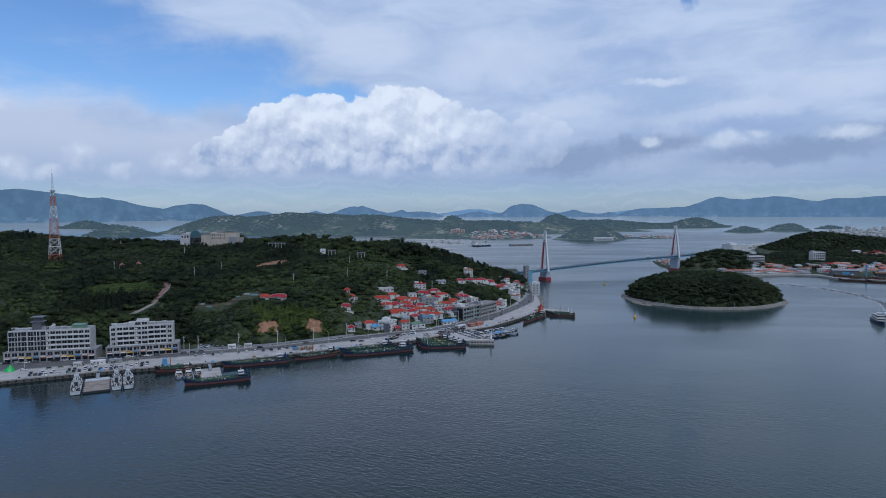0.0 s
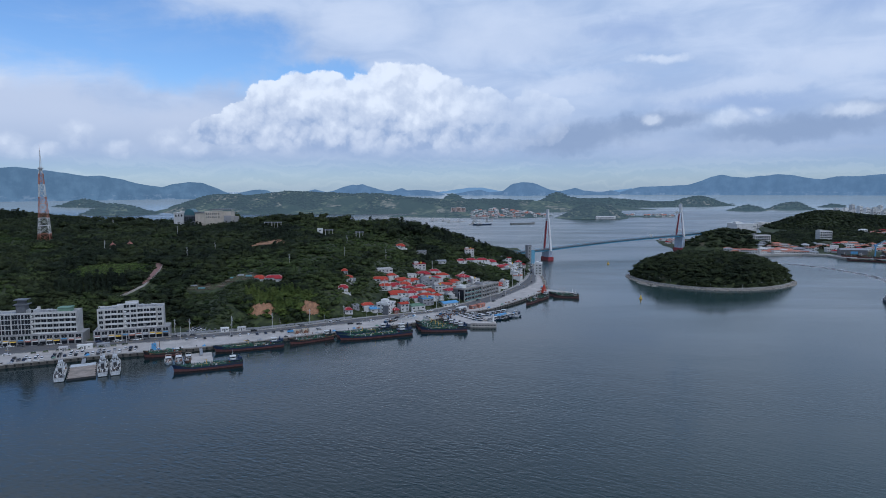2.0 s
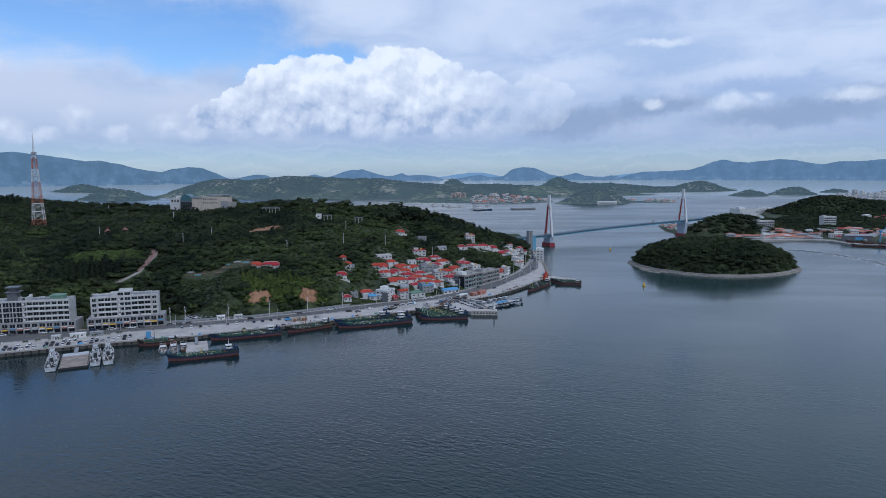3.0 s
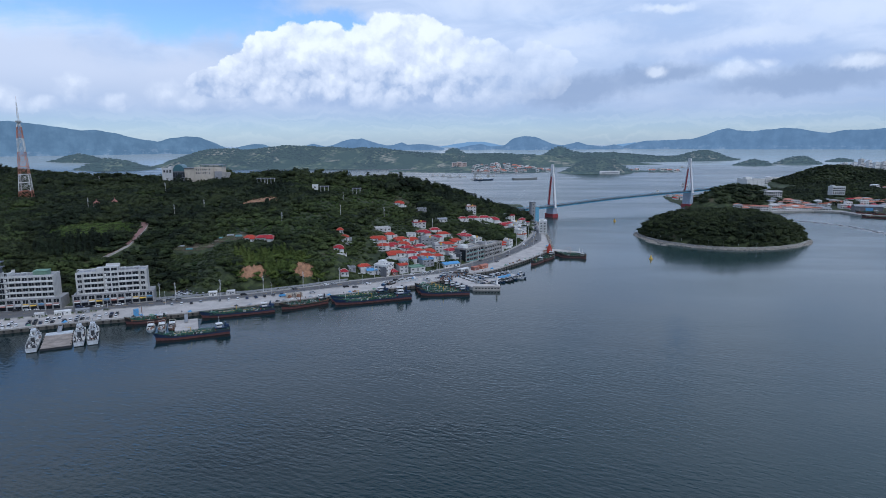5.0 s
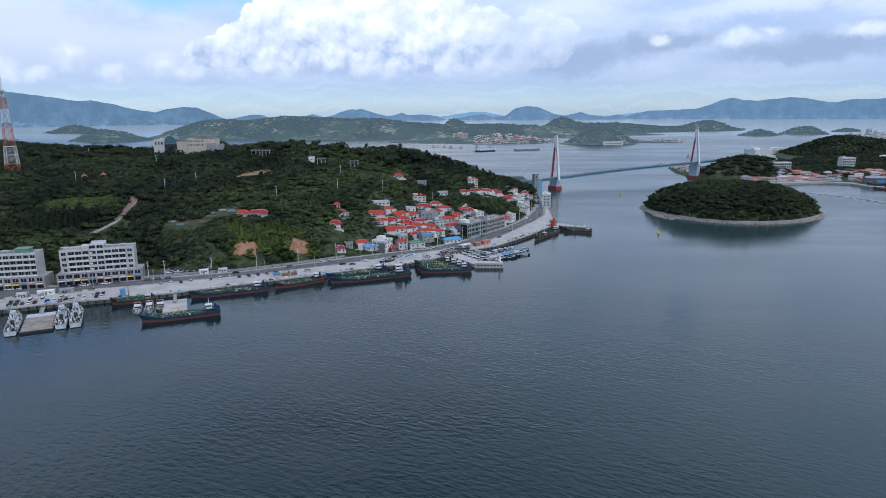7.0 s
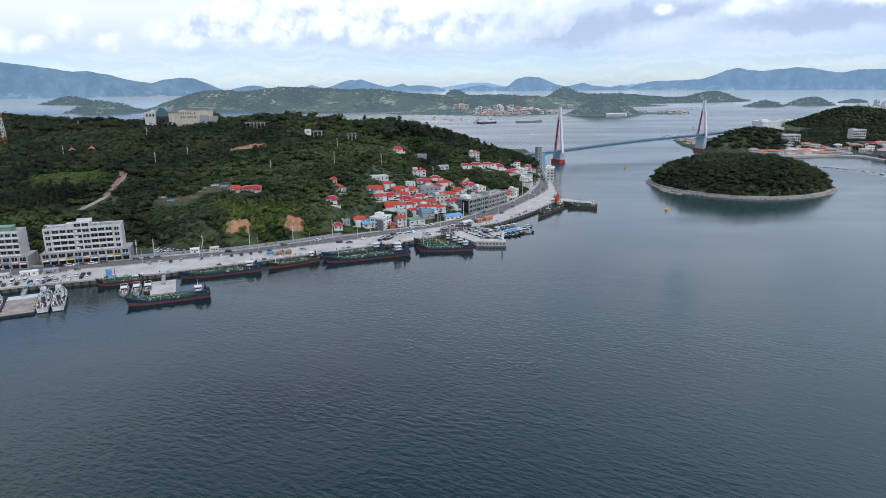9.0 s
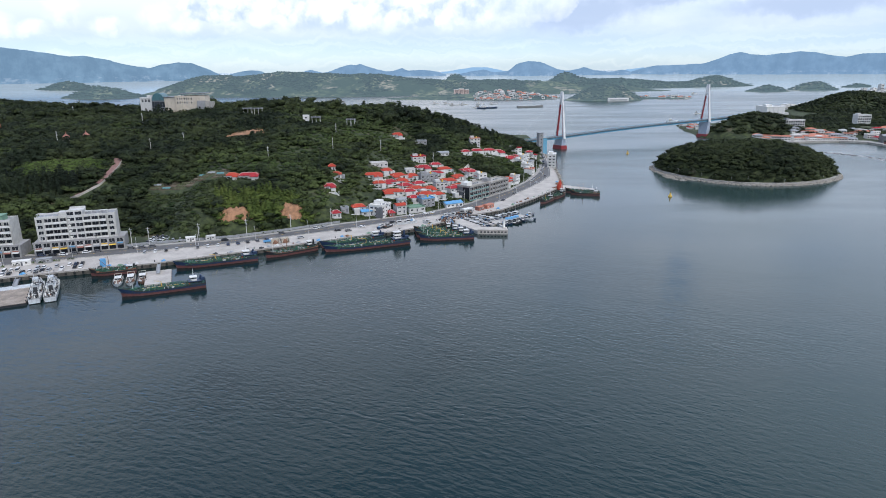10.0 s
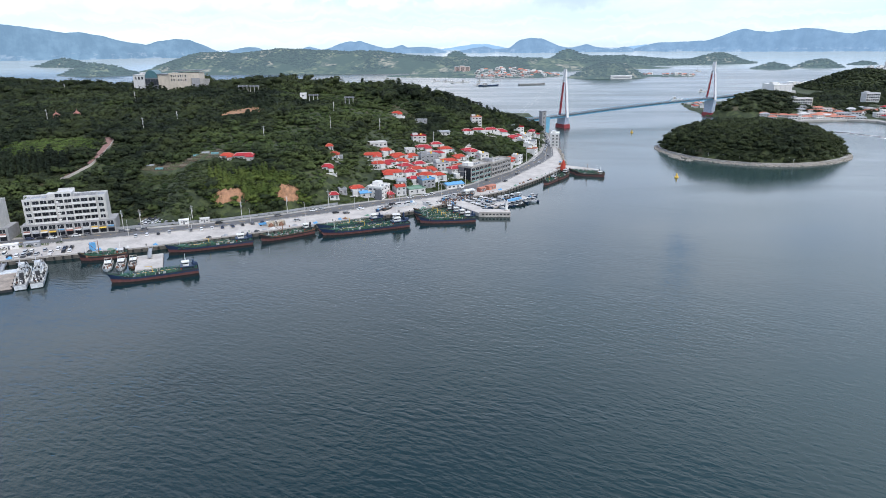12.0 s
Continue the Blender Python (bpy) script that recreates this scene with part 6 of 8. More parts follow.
def moored_ships():
    tanker(-140, 393.3, 203, 38, 7.0, NAVY, 2, "navy coastal tanker with green deck lying off the pontoon")
    tanker(-129, 439.5, 202, 43, 7.5, NAVY, 2, "navy coastal tanker with green deck moored along the quay")
    tanker(-91.5, 459.5, 215, 31, 6.5, BLACKHULL, 2, "rusty black work ship with derricks moored at the quay", DECKGREY, pipes=False, derrick=True)
    tanker(-47, 472.0, 202.5, 52, 8.5, NAVY, 3, "long navy tanker with yellow pipes moored outermost")
    tanker(-57, 479.3, 206, 40, 7.0, NAVY, 2, "navy tanker with green deck moored inside another", loaded=2.3)
    for i, (x, y, L) in enumerate(((2, 489.5, 34), (-1.0, 496.0, 33), (-3.5, 502.4, 30), (-6.5, 508.6, 26))):
        tanker(x, y, 186 - i * 2, L, 5.8, BLACKHULL if i % 2 else NAVY, 2, "dark coastal tanker rafted beside others below the mole")
    tanker(-180, 422.5, 200, 22, 6.0, BLACKHULL, 1, "black work boat with blue crates moored at the quay", DECKGREEN, pipes=False, derrick=True)
    crate = thing("cargo_crates", pose(-189, 428.5, 2.3, 0, 0, 25), "two stacked bright blue crates on the quay", "crates")
    part("crate", Shape().box(-1.5, 1.5, -1.3, 1.3, 0, 2.2, 0.05), BLUEROOF, crate)
    part("crate", Shape().box(-1.4, 1.6, -1.2, 1.2, 2.2, 4.3, 0.05), BLUEROOF, crate)
    tanker(84, 606, 237, 22, 5.5, BLACKHULL, 1, "dark work boat moored at the quay corner")
    tanker(96, 624, 237, 24, 6.0, BLACKHULL, 2, "dark work boat with white deckhouse at the quay corner", pipes=False)
    tanker(120, 641, 160, 26, 6.0, BLACKHULL, 1, "dark green-decked barge along the jetty", pipes=False)
    tanker(122, 633, 165, 24, 6.0, BLACKHULL, 1, "dark green-decked work boat rafted at the jetty", pipes=False, derrick=True)
    red = thing("red_buoy_boat", pose(103, 652, 1.6, 0, 0, 40), "bright red tall buoy tender housing on the jetty", "buoy")
    part("body", Shape().rod((0, 0, 0), (0, 0, 4.5), 3.0, 2.2, 10), REDROOF, red)
    part("cone", Shape().rod((0, 0, 4.5), (0, 0, 8.5), 2.0, 0.4, 8), REDROOF, red)
    part("lamp", Shape().rod((0, 0, 8.5), (0, 0, 10), 0.15, 0.1, 5), DARK, red)


moored_ships()


def patrol_boat(x, y, heading, L, W):
    top = thing("patrol_boat", pose(x, y, 0, 0, 0, heading), "pale grey patrol boat with stepped deckhouse berthed by the barge", "patrol boat", "patrol boats at the barge")
    part("boot", hull_band(L, W, -0.9, 0.35, 0.1, 0.8, 0.2), BLACKHULL, top, "black waterline")
    part("hull", hull_band(L + 0.4, W, 0.35, 2.1, 0.9, 1.6, 0.1), PALEGREY, top)
    part("deck", hull_band(L * 0.97, W * 0.95, 1.5, 1.85, 0.8, 1.2, 0.02, True), DECKGREY, top, "grey deck")
    rng = random.Random(int(x * 3))
    for i in range(16):
        part("deck_locker", Shape().box(-rng.uniform(0.3, 1.0), rng.uniform(0.3, 1.0), -0.4, 0.4, 0, rng.uniform(0.5, 1.6), 0.05), rng.choice((DARK, DECKGREY, WHITE, STONE, RUST)), top, m=pose(rng.uniform(-L * 0.44, L * 0.3), rng.uniform(-W * 0.36, W * 0.36), 1.85, 0, 0, rng.uniform(0, 90)))
    high = wheelhouse(top, -L * 0.02, 0, 1.85, L * 0.30, W * 0.52, 2, PALEGREY, 2.2)
    part("upper_bridge", Shape().box(-L * 0.02, L * 0.1, -W * 0.22, W * 0.22, high, high + 1.9, 0.12), PALEGREY, top)
    part("mast", Shape().rod((-L * 0.06, 0, high), (-L * 0.08, 0, high + 6), 0.28, 0.1, 6).rod((-L * 0.07, -1.6, high + 3.4), (-L * 0.07, 1.6, high + 3.4), 0.1, sides=5).rod((-L * 0.065, -1.0, high + 2.2), (-L * 0.065, 1.0, high + 2.2), 0.12, sides=5), PALEGREY, top)
    part("radar", Shape().box(-L * 0.1, -L * 0.03, -0.15, 0.15, high + 2.0, high + 2.3), WHITE, top)
    part("funnel", Shape().box(-L * 0.2, -L * 0.12, -W * 0.18, W * 0.18, 1.85, 5.2, 0.25), DARK, top)
    part("foredeck_gun", Shape().rod((L * 0.3, 0, 1.9), (L * 0.3, 0, 2.9), 0.7, 0.55, 8).rod((L * 0.3, 0, 2.6), (L * 0.38, 0, 2.9), 0.1, sides=5), PALEGREY, top)
    part("dinghy", hull_band(4.2, 1.7, 1.9, 2.6, 0.2, 0.3, 0.2, True), DARK, top, "black inflatable dinghy", m=pose(-L * 0.32, 0, 0.2))
    part("life_raft", Shape().rod((-L * 0.15, W * 0.33, 4.4), (-L * 0.09, W * 0.33, 4.4), 0.4, 0.4, 8), WHITE, top)
    part("life_raft", Shape().rod((-L * 0.15, -W * 0.33, 4.4), (-L * 0.09, -W * 0.33, 4.4), 0.4, 0.4, 8), WHITE, top)
    rails(top, L, W, 2.1, 1.2, WHITE)
    deck_gear(top, L, W, 1.85, int(x * 5), ((DARK, 90, 1.5, "dark deck fittings"), (WHITE, 90, 1.8, "white lockers and rails"), (STONE, 40, 1.3, "dark grey fittings")))
    deck_gear(top, L, W, high, int(x * 7), ((DARK, 26, 1.2, "dark roof fittings"), (WHITE, 24, 1.6, "white aerials")), (-0.14, 0.08), 0.2)


def barge_and_patrol():
    u = 117.0
    barge = thing("mooring_barge", pose(-211.5, 385, 0, 0, 0, u), "flat rust-stained mooring barge with pale deck", "barge")
    part("hull", Shape().box(-15.5, 15.5, -7.5, 7.5, -1, 1.1, 0.15), BLACKHULL, barge)
    part("deck", Shape().box(-15.2, 15.2, -7.2, 7.2, 1.1, 1.3), plain("scuffed_barge_deck", (0.30, 0.25, 0.205), 0.85, vary=0.4, scale=0.3, stain=0.4), barge, "scuffed brown-grey deck")
    part("bow_pad", Shape().box(9.5, 15.0, -6.8, 6.8, 1.304, 1.7, 0.1), PALEGREY, barge, "pale grey raised deck")
    part("gangway", Shape().box(13, 26, -1.0, 1.0, 1.8, 2.1).box(13, 26, -1.05, -0.95, 2.1, 3.0).box(13, 26, 0.95, 1.05, 2.1, 3.0), STEEL, barge, "steel gangway")
    for s in (-6.9, 6.9):
        for i in range(6):
            part("bollard", Shape().rod((-13 + i * 5, s, 1.3), (-13 + i * 5, s, 1.9), 0.22, 0.26, 8), DARK, barge)
    patrol_boat(-221.2, 380, u, 32, 6.0)
    patrol_boat(-202.0, 389.8, u, 31, 5.8)
    patrol_boat(-196.2, 392.8, u, 32, 6.0)


barge_and_patrol()


def small_boats():
    pont = thing("pontoon", pose(-152, 413, 0, 0, 0, 112), "pale concrete pontoon with a sloping gangway", "pontoon")
    part("float", Shape().box(-12.5, 12.5, -6.5, 6.5, -0.8, 1.0, 0.15), CONCRETE, pont)
    part("float_edge", Shape().box(-12.6, 12.6, -6.6, 6.6, -0.2, 0.3), DARK, pont)
    part("gangway", Shape().box(4, 21, -0.9, 0.9, 1.8, 2.1).box(4, 21, -0.95, -0.85, 2.1, 3.1).box(4, 21, 0.85, 0.95, 2.1, 3.1), STEEL, pont, "steel gangway")

    def launch(x, y, h, L, W, hull, house, label, group="small boats in the harbour"):
        top = thing("fishing_boat", pose(x, y, 0, 0, 0, h), label, "boat", group)
        part("hull", hull_band(L, W, -0.5, 0.9, 0.7, 0.7, 0.22), hull, top)
        part("deck", hull_band(L * 0.96, W * 0.94, 0.4, 0.65, 0.5, 0.5, 0.02, True), DECKGREY if hull is not BLUEROOF else OFFWHITE, top)
        wheelhouse(top, -L * 0.12, 0, 0.65, L * 0.26, W * 0.55, 1, house, 1.9)
        part("mast", Shape().rod((L * 0.06, 0, 0.6), (L * 0.06, 0, 4.8), 0.08, 0.05, 5), STEEL, top)
        part("net", Shape().box(-L * 0.42, -L * 0.28, -W * 0.25, W * 0.25, 0.65, 1.3, 0.2), (DARK, RUST, BLUEROOF)[int(abs(x * 7)) % 3], top)
        part("fish_hold", Shape().box(L * 0.12, L * 0.26, -W * 0.22, W * 0.22, 0.65, 1.05, 0.1), OFFWHITE, top)
        if L > 12:
            deck_gear(top, L, W, 0.65, int(abs(x)), ((DARK, 40, 1.0, "dark deck fittings"), (RUST, 24, 1.2, "rusty gear"), (WHITE, 20, 1.0, "white fittings")), (-0.45, 0.3), 0.38)
            part("arch", Shape().rod((-L * 0.3, -W * 0.4, 0.65), (-L * 0.3, -W * 0.34, 3.6), 0.12, sides=6).rod((-L * 0.3, -W * 0.34, 3.6), (-L * 0.3, W * 0.34, 3.6), 0.12, sides=6).rod((-L * 0.3, W * 0.34, 3.6), (-L * 0.3, W * 0.4, 0.65), 0.12, sides=6), BEIGE, top, "cream stern arch")
        return top

    for i, (x, y) in enumerate(((-170.5, 407), (-165, 409.5), (-159.7, 411.5))):
        launch(x, y, 292, 18 if i == 1 else 15, 4.8, (PALEGREY, OFFWHITE, RUST)[i], WHITE, ("pale grey launch with cabin beside the pontoon", "cream work boat with arched frame beside the pontoon", "rusty brown work boat beside the pontoon")[i])
    kinds = [launch(0, 0, 0, 9.5, 2.8, PALEGREY, OFFWHITE, "small pale fishing boat with cabin in the basin"),
             launch(2, 0, 0, 8.5, 2.6, NAVY, OFFWHITE, "small dark-hulled fishing boat in the basin"),
             launch(4, 0, 0, 10.5, 3.0, DARK, DECKGREY, "small grey fishing boat with gear on deck")]
    rng = random.Random(5)
    spots = []
    for r, (ax, ay, bx, by, n) in enumerate(((13, 543, 27, 521, 9), (19, 546, 32, 524, 8), (26, 549, 37, 537, 6), (36, 546, 55, 562, 8), (38, 523, 64, 545, 9))):
        for i in range(n):
            t = (i + 0.5) / n
            spots.append((ax + (bx - ax) * t + rng.uniform(-0.8, 0.8), ay + (by - ay) * t + rng.uniform(-0.8, 0.8), (20, 20, 30, 130, 315)[r] + rng.uniform(-40, 40)))
    for i, (x, y, h) in enumerate(spots):
        k = kinds[i % 3] if i < 3 else copy_thing(kinds[rng.randrange(3)], pose(x, y, 0, 0, 0, h))
        if i < 3:
            k.matrix_world = pose(x, y, 0, 0, 0, h)
    # boats hauled out on the quay
    for x, y, h in ((-43, 511, 70), (-38, 514, 60), (-30, 521, 20), (-24, 524, 15), (-12, 523, 130), (1, 541, 50), (6, 546, 140), (14, 552, 20), (20, 556, 80)):
        copy_thing(kinds[int(abs(x)) % 3], pose(x, y, 2.75, 0, 0, h))
    copy_thing(kinds[1], pose(64, 556, 0, 0, 0, 40))


small_boats()


def buoys():
    for x, y, s in ((191.5, 623, 1.25), (233, 902, 1.3)):
        b = thing("channel_buoy", pose(x, y, 0), "yellow-orange channel buoy floating off the islet", "buoy")
        part("float", Shape().rod((0, 0, -0.5), (0, 0, 0.9), 1.3 * s, 1.3 * s, 12), YELLOW, b)
        part("cage", Shape().rod((0, 0, 0.9), (0, 0, 3.6), 0.8 * s, 0.3 * s, 8), YELLOW, b)
        part("topmark", Shape().rod((0, 0, 3.6), (0, 0, 4.4), 0.35, 0.35, 6), DARK, b)


buoys()


def ferry():
    top = thing("ferry", pose(412, 592, 0, 0, 0, 250), "small white double-deck ferry under way in the channel", "ferry")
    part("hull", hull_band(30, 8, -1, 2.4, 0.9, 1.5, 0.15), NAVY, top, "dark blue hull")
    part("deck", hull_band(29, 7.8, 1.8, 2.1, 0.6, 1.0, 0.02, True), DECKGREY, top)
    wheelhouse(top, -2, 0, 2.1, 19, 6.6, 2, OFFWHITE, 2.5)
    wheelhouse(top, 3, 0, 7.1, 5, 4, 1, WHITE, 2.2)
    part("mast", Shape().rod((0, 0, 7.1), (0, 0, 13), 0.15, 0.08, 6), WHITE, top)
    rails(top, 29.5, 8, 2.4, 1.2, WHITE)


ferry()

# ---------------------------------------------------------------- vehicles and street furniture
def car(mat, label, van=False, truck=False):
    top = thing("parked_car" if not truck else "parked_truck", pose(0, 0, 0), label, "car" if not truck else "truck", "cars parked on the quay")
    if truck:
        part("body", Shape().box(-3.0, 1.4, -1.05, 1.05, 0.75, 1.15).box(-3.0, 1.4, -1.05, -0.97, 1.15, 1.6).box(-3.0, 1.4, 0.97, 1.05, 1.15, 1.6), BLUEROOF, top, "blue cargo bed")
        part("cab", Shape().prism([(1.5, -1.0), (3.0, -1.0), (3.0, 1.0), (1.5, 1.0)], 0.5, 2.2, [(1.55, -0.9), (2.6, -0.9), (2.6, 0.9), (1.55, 0.9)]), mat, top)
        part("glass", Shape().box(2.62, 2.85, -0.8, 0.8, 1.35, 2.0, 0.02), GLASS, top, "dark windscreen")
        wheels = (-2.0, 2.2)
    else:
        top_len = (-2.1, 1.2) if van else (-1.5, 0.75)
        high = 1.9 if van else 1.47
        s = Shape().prism([(-2.3, -0.88), (2.15, -0.88), (2.3, -0.6), (2.3, 0.6), (2.15, 0.88), (-2.3, 0.88)], 0.32, 0.92, [(-2.25, -0.85), (2.1, -0.85), (2.22, -0.6), (2.22, 0.6), (2.1, 0.85), (-2.25, 0.85)])
        part("body", s, mat, top)
        a, b = top_len
        part("cabin", Shape().prism([(a - 0.45, -0.82), (b + 0.75, -0.82), (b + 0.75, 0.82), (a - 0.45, 0.82)], 0.92, high - 0.06, [(a, -0.66), (b, -0.66), (b, 0.66), (a, 0.66)]), GLASS, top, "dark car windows")
        part("roof", Shape().box(a - 0.02, b + 0.02, -0.67, 0.67, high - 0.06, high), mat, top)
        wheels = (-1.4, 1.4)
    me = Shape().rod((0, -0.1, 0), (0, 0.1, 0), 0.33, 0.33, 10).mesh("wheel", RUBBER)
    for x in wheels:
        for y in (-0.8, 0.8):
            part("wheel", me, None, top, m=pose(x, y, 0.33))
    return top


def traffic():
    paints = [plain("car_" + n, c, 0.3, vary=0.05) for n, c in (("white", (0.75, 0.75, 0.74)), ("black", (0.02, 0.02, 0.022)), ("silver", (0.42, 0.43, 0.44)), ("navy", (0.03, 0.045, 0.09)), ("grey", (0.13, 0.13, 0.135)))]
    kinds = [car(m, f"{w} parked saloon car on the quay") for m, w in zip(paints, ("white", "black", "silver", "dark blue", "dark grey"))]
    kinds.append(car(paints[0], "white parked van on the quay", van=True))
    kinds.append(car(paints[0], "small white truck with blue bed on the quay", truck=True))
    rng = random.Random(11)
    used = set()

    def put(x, y, h, z=2.30, k=None):
        k = rng.choice((0, 0, 0, 1, 1, 2, 2, 3, 4, 5)) if k is None else k
        m = pose(x, y, z, 0, 0, h)
        if k not in used:
            used.add(k)
            kinds[k].matrix_world = m
        else:
            copy_thing(kinds[k], m)

    # rows nose to the water near the barge
    for off, skip in ((6.5, 0.1), (12.5, 0.3)):
        for x, y, h in along(shifted(QUAY_EDGE, off), 3.1, 195):
            if x < -200 and rng.random() > skip:
                put(x, y + rng.uniform(-0.4, 0.4), h + 90 + rng.uniform(-6, 6))
    # along the kerb on the quay side
    edge = along(shifted(ROAD_FRONT, -2.6), 5.9, 95)
    for i, (x, y, h) in enumerate(edge):
        if x < 10 and (x > -180 and x < -112 and rng.random() < 0.9 or rng.random() < 0.22):
            put(x, y, h + (90 if -180 < x < -112 else 0) + rng.uniform(-4, 4))
    # in front of the hotels
    for i, (x, y, h) in enumerate(along(shifted(ROAD_REAR, -4.2), 6.0, 70)):
        if x < -175 and rng.random() < 0.75 or rng.random() < 0.2:
            put(x, y, h + rng.uniform(-2, 2), 2.42)
    for i in range(26):
        put(-186 + (i % 7) * 3.6, 477 + (i // 7) * 4.6 + (i % 7) * 1.2, 100 + rng.uniform(-15, 15), 2.62 + 0.0)
    for x, y, h in ((-103, 480, 30), (-92, 486, 28), (-64, 503, 25), (48, 600, 55), (60, 628, 60), (86, 681, 65), (100, 718, 75)):
        put(x, y, h, 2.3 if x < 60 else 2.42)
    put(-110, 476, 30, 2.3, 6)
    put(-24, 530, 25, 2.3, 6)
    CLEARINGS.append((-174, 486, 18, 12, 18))


traffic()


def huts():
    for x, y, h, w, d, mat, label in ((-236, 432.0, 22, 9, 3.2, WHITE, "white prefab cabin on the quay"), (-226, 436.0, 22, 7.5, 3.0, GREYROOF, "grey container on the quay"), (-160, 480.0, 20, 5.5, 3.0, WHITE, "white container office beside the road"), (-149, 484.0, 20, 6.0, 3.0, OFFWHITE, "pale container office beside the road"),
                                     (17, 559, 40, 9, 4.5, WHITE, "low white net shed on the quay"), (27, 566, 45, 6, 4, BRICKRED, "brick-red hut on the quay"), (34, 574, 50, 9, 4.5, SALMON, "faded red market stall on the quay"), (-247, 426.5, 22, 5, 3, OFFWHITE, "small pale booth on the quay")):
        top = thing("hut", pose(x, y, 2.3 if (x > -155 or x < -165) else 2.58, 0, 0, h), label, "hut", "huts on the quay")
        part("wall", Shape().box(-w / 2, w / 2, -d / 2, d / 2, 0, 2.6), mat, top)
        part("roof", roof_gable(w, d, 2.6, 0.2, 0.5), mat if mat is not BRICKRED else SALMON, top)
        for i in range(2):
            window(top, -w / 4 + i * w / 2, -d / 2 - 0.01, 1.0, 1.2, 1.0)
        part("door", Shape().box(-0.45, 0.45, -0.05, 0.02, 0.05, 2.05), STONE, top, m=pose(0, -d / 2 - 0.01, 0))


huts()


def poles():
    pole = thing("utility_pole", pose(-192, 469, 2.58), "grey concrete utility pole beside the harbour road", "utility pole", "utility poles along the road")
    part("shaft", Shape().rod((0, 0, 0), (0, 0, 11.5), 0.24, 0.15, 8), OFFWHITE, pole)
    part("crossarm", Shape().box(-1.1, 1.1, -0.08, 0.08, 10.4, 10.6).box(-0.8, 0.8, -0.08, 0.08, 9.4, 9.55), STEEL, pole)
    part("transformer", Shape().rod((0.45, 0, 7.6), (0.45, 0, 8.7), 0.3, 0.3, 8), STEEL, pole)
    spots = along(shifted(ROAD_REAR, 0.3), 29, 40)
    for x, y, h in spots:
        if x < 100:
            copy_thing(pole, pose(x, y, 2.58, 0, 0, h))
    for x, y in ((-240, 616), (-283, 700), (-222, 640), (-100, 690), (-60, 700), (-95, 640), (-140, 600), (-10, 690), (20, 640), (-52, 590), (40, 640), (-398, 790), (-330, 640), (-30, 620)):
        copy_thing(pole, pose(x, y, float(main_height(np.array(x), np.array(y))), 0, 0, x * 3 % 90))
    lamp = thing("street_lamp", pose(-150, 462, 2.3), "slim white street lamp on the quay", "street lamp", "street lamps on the quay")
    part("post", Shape().rod((0, 0, 0), (0, 0, 8.5), 0.12, 0.08, 8), OFFWHITE, lamp)
    part("arm", Shape().rod((0, 0, 8.4), (0, 1.6, 8.9), 0.07, 0.05, 6), OFFWHITE, lamp)
    part("head", Shape().box(-0.15, 0.15, 1.3, 2.1, 8.85, 9.0), STEEL, lamp)
    for x, y, h in along(shifted(ROAD_FRONT, -0.9), 34, 110):
        copy_thing(lamp, pose(x, y, 2.58, 0, 0, h))
    # lamps on the path round the islet
    short = thing("path_lamp", pose(ISLE[0], ISLE[1] - 84, 2.4), "short curved white lamp on the islet path", "path lamp", "lamps on the islet path")
    part("post", Shape().rod((0, 0, 0), (0, 0.2, 4.0), 0.14, 0.1, 6).rod((0, 0.2, 4.0), (0, -0.7, 4.9), 0.1, 0.08, 6), OFFWHITE, short)
    part("head", Shape().box(-0.2, 0.2, -1.2, -0.6, 4.85, 5.05), WHITE, short)
    for i in range(16):
        a = radians(186 + i * 10.6)
        r = float(isle_radius(np.array(a))) * 0.93
        copy_thing(short, pose(ISLE[0] + r * math.cos(a), ISLE[1] + r * math.sin(a) / 1.02, 2.4, 0, 0, math.degrees(a) + 90))


poles()


def fence():
    """Grey mesh fence at the foot of the bank behind the road."""
    top = thing("bank_fence", None, "grey steel fence below the planted bank", "fence")
    line = [p for p in shifted(ROAD_REAR, 1.8) if -215 < p[0] < -60]
    rail = Shape().box(-1.5, 1.5, -0.05, 0.05, 0, 0.1).mesh("rail", STEEL)
    post = Shape().box(-0.06, 0.06, -0.06, 0.06, 0, 1.75).mesh("post", STEEL)
    mesh = Shape().box(-1.42, 1.42, -0.015, 0.015, 0.2, 1.5).mesh("mesh_panel", GREYROOF)
    for x, y, h in along(line, 3.05):
        at = pose(x, y, 2.58, 0, 0, h)
        part("mesh_panel", mesh, None, top, m=at)
        part("post", post, None, top, m=at @ pose(1.52, 0, 0))
        for z in (0.1, 1.5):
            part("rail", rail, None, top, m=at @ pose(0, 0, z))


fence()


